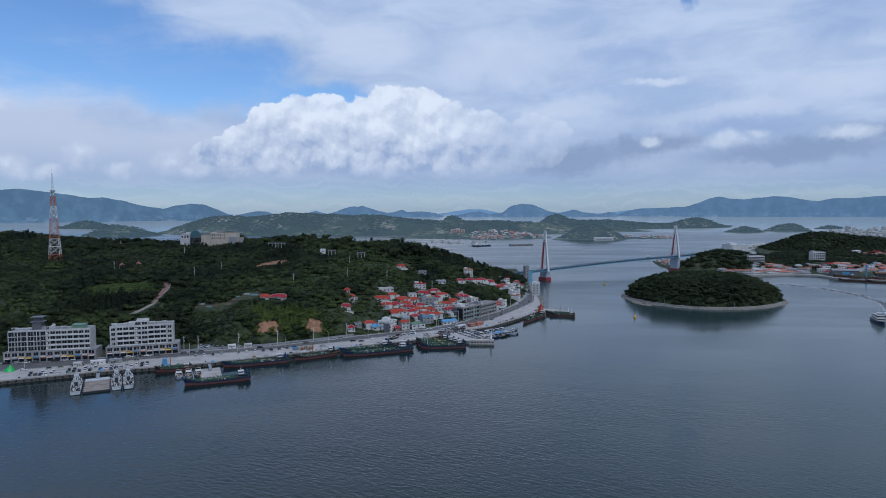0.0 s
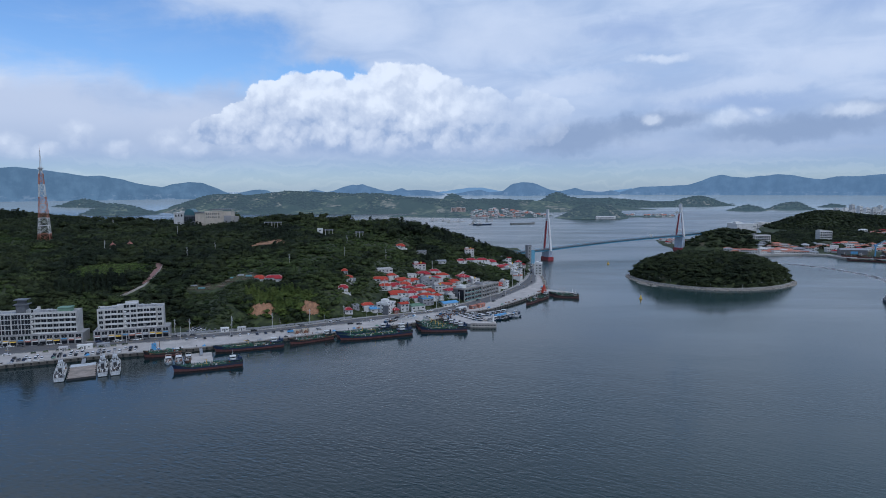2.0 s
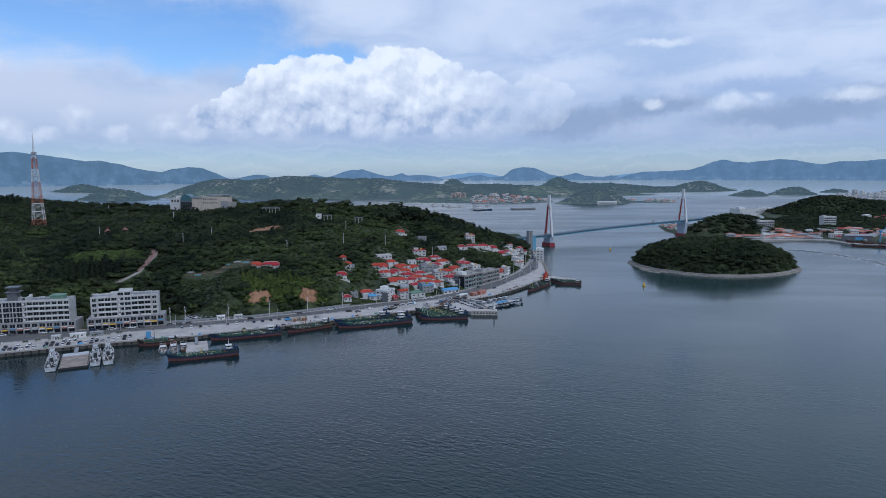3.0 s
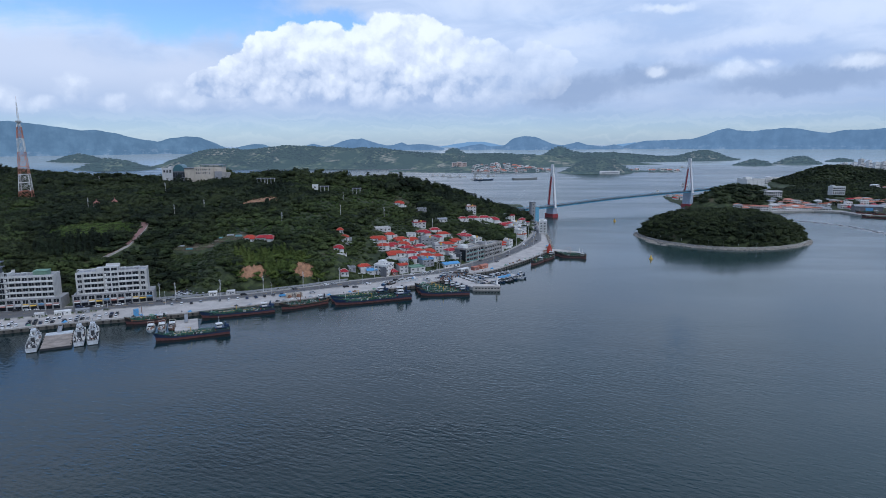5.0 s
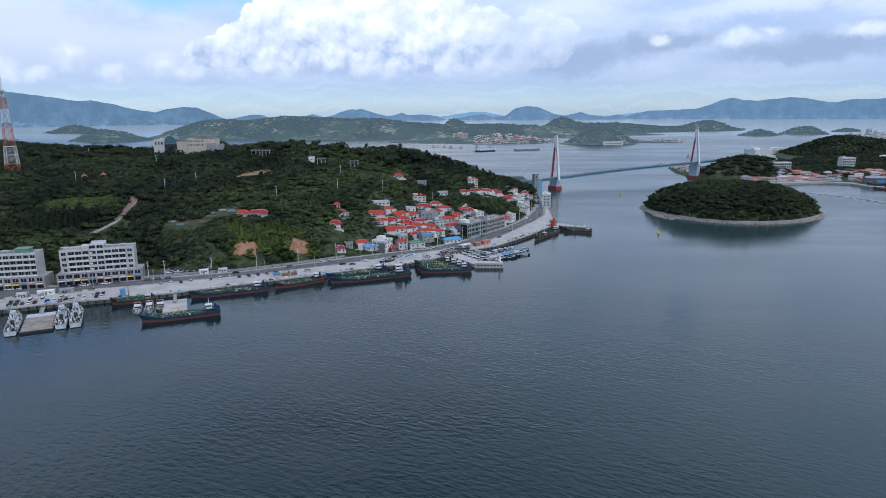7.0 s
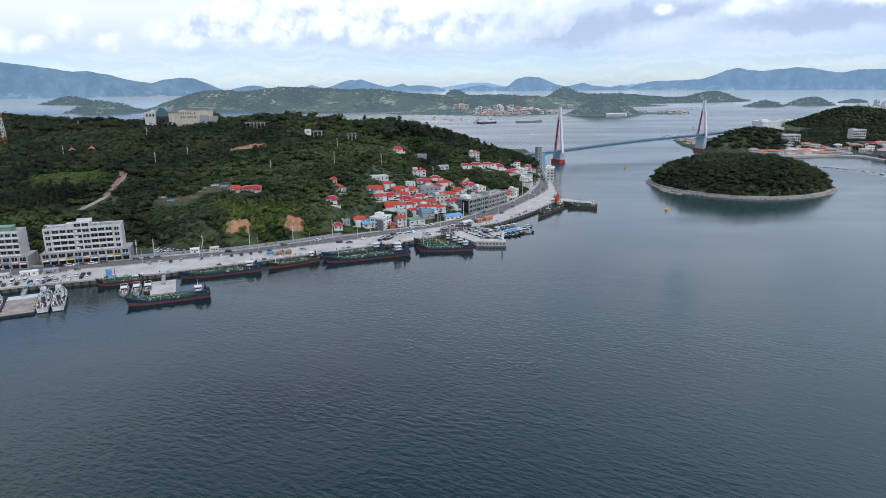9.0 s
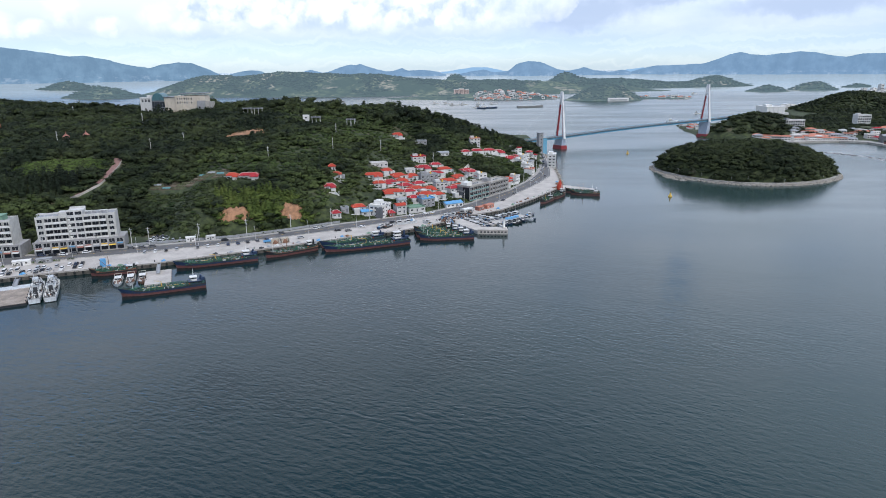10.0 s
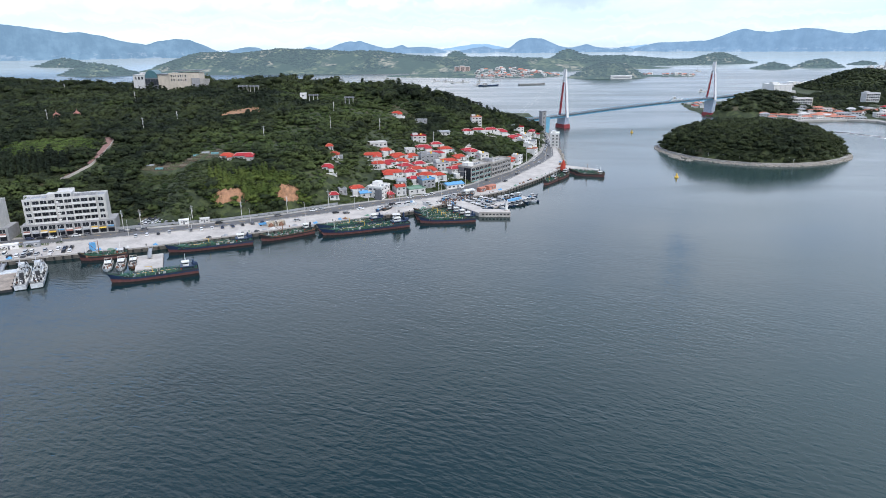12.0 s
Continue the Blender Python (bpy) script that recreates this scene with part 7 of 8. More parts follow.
def hill_road():
    """Faded red road climbing through the wood behind the hotels."""
    line = [(-264, 530), (-262, 532), (-256, 540), (-252, 548), (-251, 557), (-252, 567), (-253.7, 581), (-255, 590), (-259, 597)]
    a, b = resample(shifted(line, -2.5), 50), resample(shifted(line, 2.5), 50)
    z = lambda x, y: float(main_height(np.array(x), np.array(y))) + 0.55
    mid = [z((p[0] + q[0]) / 2, (p[1] + q[1]) / 2) for p, q in zip(a, b)]
    s = Shape().strip([(x, y, h) for (x, y), h in zip(a, mid)], [(x, y, h) for (x, y), h in zip(b, mid)])
    s.strip([(x, y, h - 3) for (x, y), h in zip(a, mid)], [(x, y, h) for (x, y), h in zip(a, mid)])
    tagged(part("hill_road", s, PINK_CLAY), "faded reddish lane climbing through the woods", "road", kind="structure")
    wall = Shape()
    wall.strip([(x, y, h - 3) for (x, y), h in zip(a, mid)], [(x, y, h + 0.6) for (x, y), h in zip(a, mid)])
    c = resample(shifted(line, -2.75), 50)
    wall.strip([(x, y, h + 0.6) for (x, y), h in zip(a, mid)], [(x, y, h + 0.6) for (x, y), h in zip(c, mid)])
    wall.strip([(x, y, h + 0.6) for (x, y), h in zip(c, mid)], [(x, y, h - 4) for (x, y), h in zip(c, mid)])
    tagged(part("lane_wall", wall, CONCRETE), "pale concrete parapet of the lane", "wall", kind="structure")
    for x, y, h in along(line, 7):
        CLEARINGS.append((x + 2, y - 4.2, 6, 7.5, 0) if y > 540 else (x, y - 1, 4, 4.5, h))
    path = [(20, 690), (23, 700), (27, 716), (33, 735), (42, 746), (56, 752)]
    a, b = resample(shifted(path, -1.8), 20), resample(shifted(path, 1.8), 20)
    s = Shape().strip([(x, y, z(x, y) + 0.1) for x, y in a], [(x, y, z(x, y) + 0.1) for x, y in b])
    tagged(part("village_lane", s, CONCRETE), "pale concrete lane climbing between gardens", "lane", kind="structure")
    for x, y, h in along(path, 5):
        CLEARINGS.append((x, y - 1, 4, 4, h))


hill_road()


def bank():
    """Bare orange earth cuts above the road, and terraces by the red-roofed farm."""
    for cx, cy, w, turn in ((-136, 502.0, 25, 26), (-103.5, 518.0, 20, 26)):
        rng = np.random.default_rng(int(w))
        nx, nz = 44, 22
        V, T = [], []
        c, s_ = math.cos(radians(turn)), math.sin(radians(turn))
        for j in range(nz):
            for i in range(nx):
                u, t = (i / (nx - 1) - 0.5) * w, j / (nz - 1)
                v = t * 9.0 - 1.5 + rng.normal(0, 0.12)
                x, y = cx + u * c - v * s_, cy + u * s_ + v * c
                g = float(main_height(np.array(x), np.array(y)))
                e = abs(2 * i / (nx - 1) - 1)
                rough = float(field_noise(np.array(x), np.array(y), 3.2, 0.5)) * 0.55
                bare = 1 - e ** 1.8 - abs(2 * t - 0.9) ** 2.2 + rough * 2.2
                gully = 0.9 * float(field_noise(np.array(u), np.array(0.0), 1.3, 0.2))
                V.append((x, y, g + (0.5 + 1.5 * t + gully + rng.normal(0, 0.08) if bare > 0.12 else -1.2)))
        for j in range(nz - 1):
            for i in range(nx - 1):
                a = j * nx + i
                T += [(a, a + 1, a + nx + 1), (a, a + nx + 1, a + nx)]
        tagged(new("earth_bank", arrays_mesh("earth_bank", np.array(V), np.array(T), EARTH, False)), "bare orange earth cut above the road", "earth bank", kind="structure")
        CLEARINGS.append((cx + s_ * 1.0, cy - c * 1.0, w / 2 - 1, 9.5, turn))
        EARTH_SPOTS.append((cx - s_ * 1.0, cy + c * 1.0, w / 2 - 1, 7.0, turn))
    CLEARINGS.append((-178, 673, 21, 14, 0))
    EARTH_SPOTS.append((-180, 681, 17, 8, 0))
    rng = np.random.default_rng(3)
    V, T = [], []
    nx, nz = 36, 16
    for j in range(nz):
        for i in range(nx):
            x, y = -199 + i * 1.08, 671 + j * 1.3 + rng.normal(0, 0.15)
            e = 1 - abs(2 * i / (nx - 1) - 1) ** 2.4 - abs(2 * j / (nz - 1) - 1) ** 2.4 + 0.7 * float(field_noise(np.array(x), np.array(y), 5.0, 0.5))
            V.append((x, y, float(main_height(np.array(x), np.array(y))) + (0.8 + 2.6 * (j / nz) + rng.normal(0, 0.12) if e > 0.1 else -1.0)))
    for j in range(nz - 1):
        for i in range(nx - 1):
            a = j * nx + i
            T += [(a, a + 1, a + nx + 1), (a, a + nx + 1, a + nx)]
    tagged(new("earth_patch", arrays_mesh("earth_patch", np.array(V), np.array(T), EARTH)), "bare orange earth clearing in the wood", "clearing", kind="structure")
    EARTH_SPOTS.append((-188, 558, 30, 11, 8))
    CLEARINGS.extend([(-184, 550, 34, 17, 10), (-167, 521, 16, 13, 20), (-150, 548, 24, 6, 6), (-70, 624, 14, 6, 10), (-172, 774, 40, 7, 3), (-95, 770, 26, 5, 0)])
    net = plain("teal_net", (0.10, 0.22, 0.23), 0.8)
    soil = plain("tilled_soil", (0.12, 0.095, 0.065), 0.95, vary=0.4, scale=0.8, relief=0.6)
    for i in range(24):
        x, y = -213 + (i % 6) * 9.2 + (i // 6) * 1.2, 553 + (i // 6) * 4.6 + (i % 6) * 0.8
        z = float(main_height(np.array(x), np.array(y)))
        tilt = math.degrees(math.atan2(float(main_height(np.array(x), np.array(y + 2.0))) - z, 2.0))
        g = thing("vegetable_bed", pose(x, y, z, tilt, 0, 8), "tilled vegetable bed with rows of low green plants", "vegetable bed", "vegetable beds by the farm")
        part("soil", Shape().prism([(-4.2, -2.0), (4.2, -2.0), (4.2, 2.0), (-4.2, 2.0)], -0.8, 0.45, [(-4.0, -1.8), (4.0, -1.8), (4.0, 1.8), (-4.0, 1.8)]), soil, g, "brown tilled soil")
        if i % 4 != 3:
            rng = random.Random(i)
            row = Shape()
            for k in range(3):
                for n in range(13):
                    px, py, r = -3.8 + n * 0.63 + rng.uniform(-0.1, 0.1), -1.3 + k * 1.3 + rng.uniform(-0.1, 0.1), rng.uniform(0.2, 0.4)
                    row.rod((px, py, 0.35), (px + rng.uniform(-0.1, 0.1), py, 0.45 + r * 1.3), r, r * 0.35, 5)
            tagged(part("crop", row, (CROP, SHRUB)[i % 2], g, "low leafy crop rows"), kind="stuff")
        if i % 5 == 1:
            sh = Shape()
            ring = [(1.3 * math.cos(a), 1.1 * math.sin(a)) for a in np.linspace(0, math.pi, 7)]
            sh.add([(-2.6, yy, zz + 0.4) for yy, zz in ring] + [(2.6, yy, zz + 0.4) for yy, zz in ring], [(k, k + 1, k + 8, k + 7) for k in range(6)] + [tuple(range(7))[::-1], tuple(range(7, 14))])
            part("net_tunnel", sh, (GREYROOF, net)[i % 2], g, "low teal net tunnel")


bank()


def shelters():
    """Open timber frames and a white hut along the crest."""
    for x, y, turn in ((-205, 772, 5), (-195, 776, 12), (-128, 742, 8), (-95, 755, 0)):
        z = float(main_height(np.array(x), np.array(y)))
        top = thing("viewing_shelter", pose(x, y, z, 0, 0, turn), "weathered open timber frame shelter on the crest", "shelter", "shelters on the crest")
        for i in range(3):
            for s in (-2.5, 2.5):
                part("post", Shape().rod((i * 4 - 4, s, -1), (i * 4 - 4, s, 7.5), 0.22, 0.2, 6), OFFWHITE, top)
        part("roof_frame", Shape().box(-5, 5, -3, 3, 6.2, 6.5).box(-5, 5, -0.2, 0.2, 6.5, 7.6), STONE, top)
        CLEARINGS.append((x, y - 4, 8, 9, 0))
    hut = thing("lookout_hut", pose(-140, 752, float(main_height(np.array(-140.0), np.array(752.0))), 0, 0, 5), "small white lookout hut on the crest", "hut")
    part("wall", Shape().box(-3, 3, -2.5, 2.5, -1, 6), WHITE, hut)
    part("roof", roof_flat(6, 5, 6), WHITE, hut)
    window(hut, 0, -2.52, 3.5, 2.0, 1.4)
    CLEARINGS.append((-140, 748, 5, 7, 0))


shelters()


def pavilions():
    for x, y in ((-322, 640), (-308, 646)):
        z = float(main_height(np.array(x), np.array(y)))
        top = thing("red_pavilion", pose(x, y, z + 3.0), "small pavilion with a pointed red roof in the wood", "pavilion", "pavilions in the wood")
        part("base", Shape().box(-2.2, 2.2, -2.2, 2.2, -5, 0.3), STAINED, top)
        for i in (-1.8, 1.8):
            for j in (-1.8, 1.8):
                part("post", Shape().rod((i, j, 0.3), (i, j, 3.2), 0.16, sides=6), BRICKRED, top)
        part("roof", Shape().rod((0, 0, 3.2), (0, 0, 5.4), 3.2, 0.5, 6).rod((0, 0, 5.4), (0, 0, 7.4), 0.3, 0.05, 6), BRICKRED, top, "pointed dull red roof")
        CLEARINGS.append((x, y - 4, 4, 6, 0))


pavilions()


def quay_clutter():
    """Loose gear on the quay: a tarpaulin heap, drums, pallets, nets, planters and two tan bins."""
    rng = random.Random(77)
    heap = thing("tarpaulin_heap", pose(-284.5, 414, 2.3), "bright green tarpaulin over a heap on the quay", "tarpaulin")
    s = Shape()
    s.rod((0, 0, 0), (0.4, 0.2, 3.2), 3.4, 1.0, 9).rod((0.4, 0.2, 3.2), (0.9, 0.3, 4.2), 1.0, 0.1, 9).rod((-2.6, 0, 0), (-2.0, 0.3, 1.5), 1.8, 0.3, 8)
    part("tarpaulin", s, plain("green_tarpaulin", (0.03, 0.42, 0.08), 0.5, vary=0.3, scale=0.8), heap)
    for k, (x, y) in enumerate(((-105, 473.5), (-99.5, 476))):
        bin_ = thing("storage_bin", pose(x, y, 2.3, 0, 0, 28), "tan concrete storage bin on the quay", "bin", "storage bins on the quay")
        part("walls", Shape().box(-2.4, 2.4, 1.4, 1.7, 0, 2.8).box(-2.4, -2.1, -1.7, 1.4, 0, 2.8).box(2.1, 2.4, -1.7, 1.4, 0, 2.8), BEIGE, bin_)
        part("contents", Shape().rod((0, 0, 0), (0, 0.3, 2.0), 2.0, 0.5, 8), RUST, bin_, "rusty brown contents")
    mats = ((BLUEROOF, "blue"), (RUST, "rusty brown"), (DARK, "black"), (GREENROOF, "dull green"), (OFFWHITE, "pale"), (STEEL, "grey"))
    line = along(shifted(QUAY_EDGE, 2.6), 4.6, 190)
    for i, (x, y, h) in enumerate(line):
        if rng.random() < 0.45 or x > 108:
            continue
        mat, word = rng.choice(mats)
        kind = rng.choice(("net", "pallets", "drum", "net"))
        at = pose(x + rng.uniform(-1, 1), y + rng.uniform(-0.5, 1.5), 2.3 if x < 100 else 2.6, 0, 0, rng.uniform(0, 180))
        if kind == "net":
            n = thing("net_pile", at, f"{word} fishing net piled on the quay", "net pile", "gear on the quay")
            part("net", Shape().rod((0, 0, 0), (0.2, 0, 0.8), 1.4, 0.8, 8).rod((0.2, 0, 0.8), (0.2, 0.1, 1.1), 0.8, 0.2, 8).rod((1.4, 0.4, 0), (1.5, 0.4, 0.5), 0.9, 0.4, 7), mat, n)
        elif kind == "pallets":
            n = thing("pallet_stack", at, f"stack of {word} pallets on the quay", "pallets", "gear on the quay")
            for k in range(rng.choice((2, 3, 4))):
                part("pallet", Shape().box(-0.6, 0.6, -0.6, 0.6, 0.05, 0.16).box(-0.6, 0.6, -0.6, -0.5, 0, 0.05).box(-0.6, 0.6, 0.5, 0.6, 0, 0.05), mat, n, m=pose(0, 0, k * 0.16, 0, 0, rng.uniform(-6, 6)))
        else:
            n = thing("oil_drum", at, f"{word} steel drum on the quay", "drum", "gear on the quay")
            part("body", Shape().rod((0, 0, 0), (0, 0, 0.9), 0.3, 0.3, 10), mat, n)
            part("rim", Shape().rod((0, 0, 0.9), (0, 0, 0.93), 0.32, 0.32, 10), DARK, n)
    for k, (cx, cy, turn) in enumerate(((0, 533, 35), (9, 538, 50), (14, 545, 40), (4, 526, 120))):
        pile = thing("gear_heap", pose(cx, cy, 2.62, 0, 0, turn), "jumble of dark timbers, frames and net gear on the quay", "gear heap", "gear on the quay")
        deck_gear(pile, 11, 8, 0.0, 40 + k, ((DARK, 34, 1.1, "dark frames"), (RUST, 26, 1.3, "rusty and timber pieces"), (OFFWHITE, 12, 1.0, "pale floats"), (BLUEROOF, 6, 1.2, "blue drums")), (-0.5, 0.5), 0.5)
    for i in range(9):
        x, y = -262 + i * 6.0, 418.5 + i * 2.55 + (i % 3)
        n = thing("planter", pose(x, y, 2.3, 0, 0, 22), "long concrete planter with dark shrubs on the quay", "planter", "planters on the quay")
        part("trough", Shape().box(-1.8, 1.8, -0.5, 0.5, 0, 0.7, 0.05), STAINED, n)
        bush = Shape()
        for k in range(14):
            bx, by = rng.uniform(-1.6, 1.6), rng.uniform(-0.3, 0.3)
            bush.rod((bx, by, 0.6), (bx + rng.uniform(-0.3, 0.3), by + rng.uniform(-0.2, 0.2), rng.uniform(1.1, 1.9)), 0.32, 0.08, 5)
        part("shrub", bush, (SHRUB, CROP)[i % 2], n, "dark green shrub")


quay_clutter()

# ---------------------------------------------------------------- across the channel and beyond
def east_town():
    rng = random.Random(21)
    line = [(448, 1022), (470, 1012), (492, 1006), (558, 1014), (584, 1000)]
    for row, (off, gap, n) in enumerate(((7, 12.0, 20), (18, 12.5, 20), (29, 13.0, 18), (41, 13.5, 16), (53, 14, 14))):
        for i, (x, y, h) in enumerate(along(shifted(line, off), gap, 6)[:n]):
            if rng.random() < 0.9 and (row < 2 or x > 520):
                house(x + rng.uniform(-2, 2), y + rng.uniform(-2, 2), h + rng.uniform(-12, 12), rng.uniform(10, 13.5), 9, rng.choice((1, 1, 1, 2)), rng.choice(("hip", "hip", "hip", "flat")), rng.choice((SALMON, SALMON, SALMON, OFFWHITE, GREYROOF)), rng.choice((WHITE, WHITE, OFFWHITE)), east_height, "house", "", "houses across the channel", 0)
    for i in range(26):
        y = rng.uniform(1120, 1285)
        x = 402 + (y - 1120) * 0.16 + rng.uniform(4, 34)
        house(x, y, rng.uniform(60, 90), rng.uniform(6, 9), 6, rng.choice((1, 1, 2)), rng.choice(("hip", "hip", "flat")), rng.choice((SALMON, CRIMSON, OFFWHITE, GREYROOF)), rng.choice((WHITE, OFFWHITE)), east_height, "house", "", "houses below the far bridge end", 0)
    facade_block("white_villa", "white four-storey stepped building on the headland", 519, 1072, 9.5, 4, 30, 12, 4, 4.0, GREYWALL, WHITE, 8, 0.8)
    facade_block("white_offices", "white four-storey offices below the wooded hill", 672, 1142, 15.0, 2, 22, 14, 3, 4.0, OFFWHITE, WHITE, 6, 0.8)
    hall = thing("cold_store", pose(553, 1160, 6, 0, 0, 0), "large plain white harbour warehouse across the channel", "warehouse")
    part("wall", Shape().box(-21, 8, 0, 40, -3, 34).box(-21.3, 8.3, -0.3, 40, 34, 34.8), WHITE, hall)
    part("annex", Shape().box(8, 17, 4, 40, -3, 25), OFFWHITE, hall)
    part("plant_room", Shape().box(-20, -10, 8, 20, 34.8, 38), WHITE, hall)
    part("roof_vents", Shape().box(-6, 7, 10, 14, 34.8, 36), STEEL, hall)
    for i in range(4):
        part("wall_rib", Shape().box(-0.3, 0.3, -0.25, 0.05, -2, 33), OFFWHITE, hall, m=pose(-18 + i * 7.5, 0, 0))
    # houses that climb the back of the headland
    for i in range(95):
        q = rng.random()
        x, y = rng.uniform(610, 830), rng.uniform(985, 1095)
        if x > 0.79 * (y + 20):
            continue
        roof = rng.choice((SALMON, SALMON, SALMON, WHITE, OFFWHITE, GREYROOF, CRIMSON))
        house(x, y, rng.uniform(-15, 25), rng.uniform(7, 13), rng.uniform(6, 9), rng.choice((1, 1, 2, 2, 3)) if roof in (WHITE, OFFWHITE) else 1, "flat" if roof in (WHITE, OFFWHITE) else "hip", roof, rng.choice((WHITE, WHITE, OFFWHITE)), east_height, "house", "", "houses across the channel", 0)
    for i in range(34):
        x, y = 905 + (i % 17) * 15 + rng.uniform(-5, 5), 1345 + (i // 17) * 40 + (i % 17) * 4 + rng.uniform(-12, 12)
        house(x, y, rng.uniform(-15, 25), 14, 10, rng.choice((1, 1, 2)), "hip", rng.choice((SALMON, SALMON, WHITE, CRIMSON)), WHITE, east_height, "house", "", "houses below the wooded hill", 0)
    for i in range(9):
        x, y = 800 + i * 24 + rng.uniform(-6, 6), 1650 + i * 24 + rng.uniform(-8, 8)
        shed = thing("port_shed", pose(x, y, 2.2, 0, 0, rng.uniform(20, 50)), "long white port shed by the far quay", "shed", "sheds of the far port")
        part("wall", Shape().box(-13, 13, -7, 7, -3, rng.uniform(6, 13)), (WHITE, OFFWHITE, WHITE)[i % 3], shed)
        part("door", Shape().box(-9, 9, -7.2, -6.9, 0.5, 4.5), GREYROOF, shed, "grey roller doors")
    wharf = thing("wharf", None, "pale concrete wharf along the far shore", "wharf", kind="structure")
    part("deck", Shape().prism([(448, 1014), (490, 993), (562, 1004), (590, 984), (592, 938), (646, 907), (760, 880), (760, 905), (650, 930), (604, 955), (602, 1000), (566, 1018), (492, 1008), (452, 1026)], -2, 2.6), STAINED, wharf)
    road = Shape()
    a = [(560, 1058), (640, 1062), (700, 1064), (800, 1062), (900, 1050)]
    n = 24
    p, q = resample(a, n), resample(shifted(a, 12), n)
    road.strip([(x, y, 10.5) for x, y in p], [(x, y, 10.5) for x, y in q]).strip([(x, y, 2) for x, y in p], [(x, y, 10.5) for x, y in p]).strip([(x, y, 10.5) for x, y in q], [(x, y, 4) for x, y in q])
    tagged(part("embankment_road", road, STAINED), "grey road on a concrete embankment", "road", kind="structure")
    yard = thing("boatyard_shed", pose(622, 975, 2.6, 0, 0, -15), "grey boatyard shed with blue doors by the water", "shed")
    part("wall", Shape().box(-18, 18, -8, 8, -2, 9), STONE, yard)
    part("roof", roof_gable(36, 16, 9, 0.6, 2.2), GREYROOF, yard)
    part("door", Shape().box(-5, 5, -8.2, -7.95, 0, 7), BLUEROOF, yard, "pale blue sliding door")
    for i, (x, y, h, L) in enumerate(((603, 924, 150, 34), (634, 902, 150, 40), (626, 936, 160, 36), (655, 922, 165, 40), (612, 958, 170, 30))):
        tanker(x, y, h, L, 9, BLACKHULL, 1, "dark laid-up barge at the boatyard wharf", RUST, pipes=False, derrick=True).location.z = 2.9 if i > 1 else 0.0
    for i, (x, y, w, mat) in enumerate(((664, 948, 24, DARK), (694, 940, 20, RUST), (724, 930, 26, STONE), (676, 962, 18, GREYROOF))):
        shed = thing("boatyard_shed", pose(x, y, 2.6, 0, 0, -14), "dark rusty boatyard shed among stacked hulls", "shed", "sheds of the boatyard")
        part("wall", Shape().box(-w / 2, w / 2, -6, 6, -2, 7), mat, shed)
        part("roof", roof_gable(w, 12, 7, 0.5, 2.0), GREYROOF if i % 2 else RUST, shed)
    crane = thing("yard_crane", pose(640, 950, 2.6), "pale blue slewing crane at the boatyard", "crane")
    part("tower", Shape().rod((0, 0, 0), (0, 0, 16), 1.2, 0.9, 6), BLUEROOF, crane)
    part("cab", Shape().box(-1.6, 1.6, -1.6, 1.6, 16, 19), BLUEROOF, crane)
    part("jib", Shape().rod((0, 0, 18), (10, -6, 26), 0.5, 0.3, 4), BLUEROOF, crane)
    for i in range(44):
        x, y = 1440 + (i % 15) * 22 + rng.uniform(-9, 9), 2230 + (i // 15) * 60 + (i % 15) * 9
        h = rng.choice((8, 10, 12, 16, 22, 28)) + (i // 15) * 4
        t = thing("apartment_tower", pose(x, y, 2, 0, 0, i * 13 % 30), "white apartment block in the far town", "apartment block", "apartment blocks of the far town")
        part("wall", Shape().box(-8, 8, -6, 6, -3, h), (WHITE, OFFWHITE, WHITE)[i % 3], t)
        part("roof", Shape().box(-8.3, 8.3, -6.3, 6.3, h, h + 0.8).box(-3, 3, -3, 3, h + 0.8, h + 3), OFFWHITE, t)
        for k in range(int(h / 5)):
            part("window_band", Shape().box(-7, 7, -6.1, -5.95, 0, 1.6), GLASS, t, "dark window band", m=pose(0, 0, 2 + k * 5))


east_town()


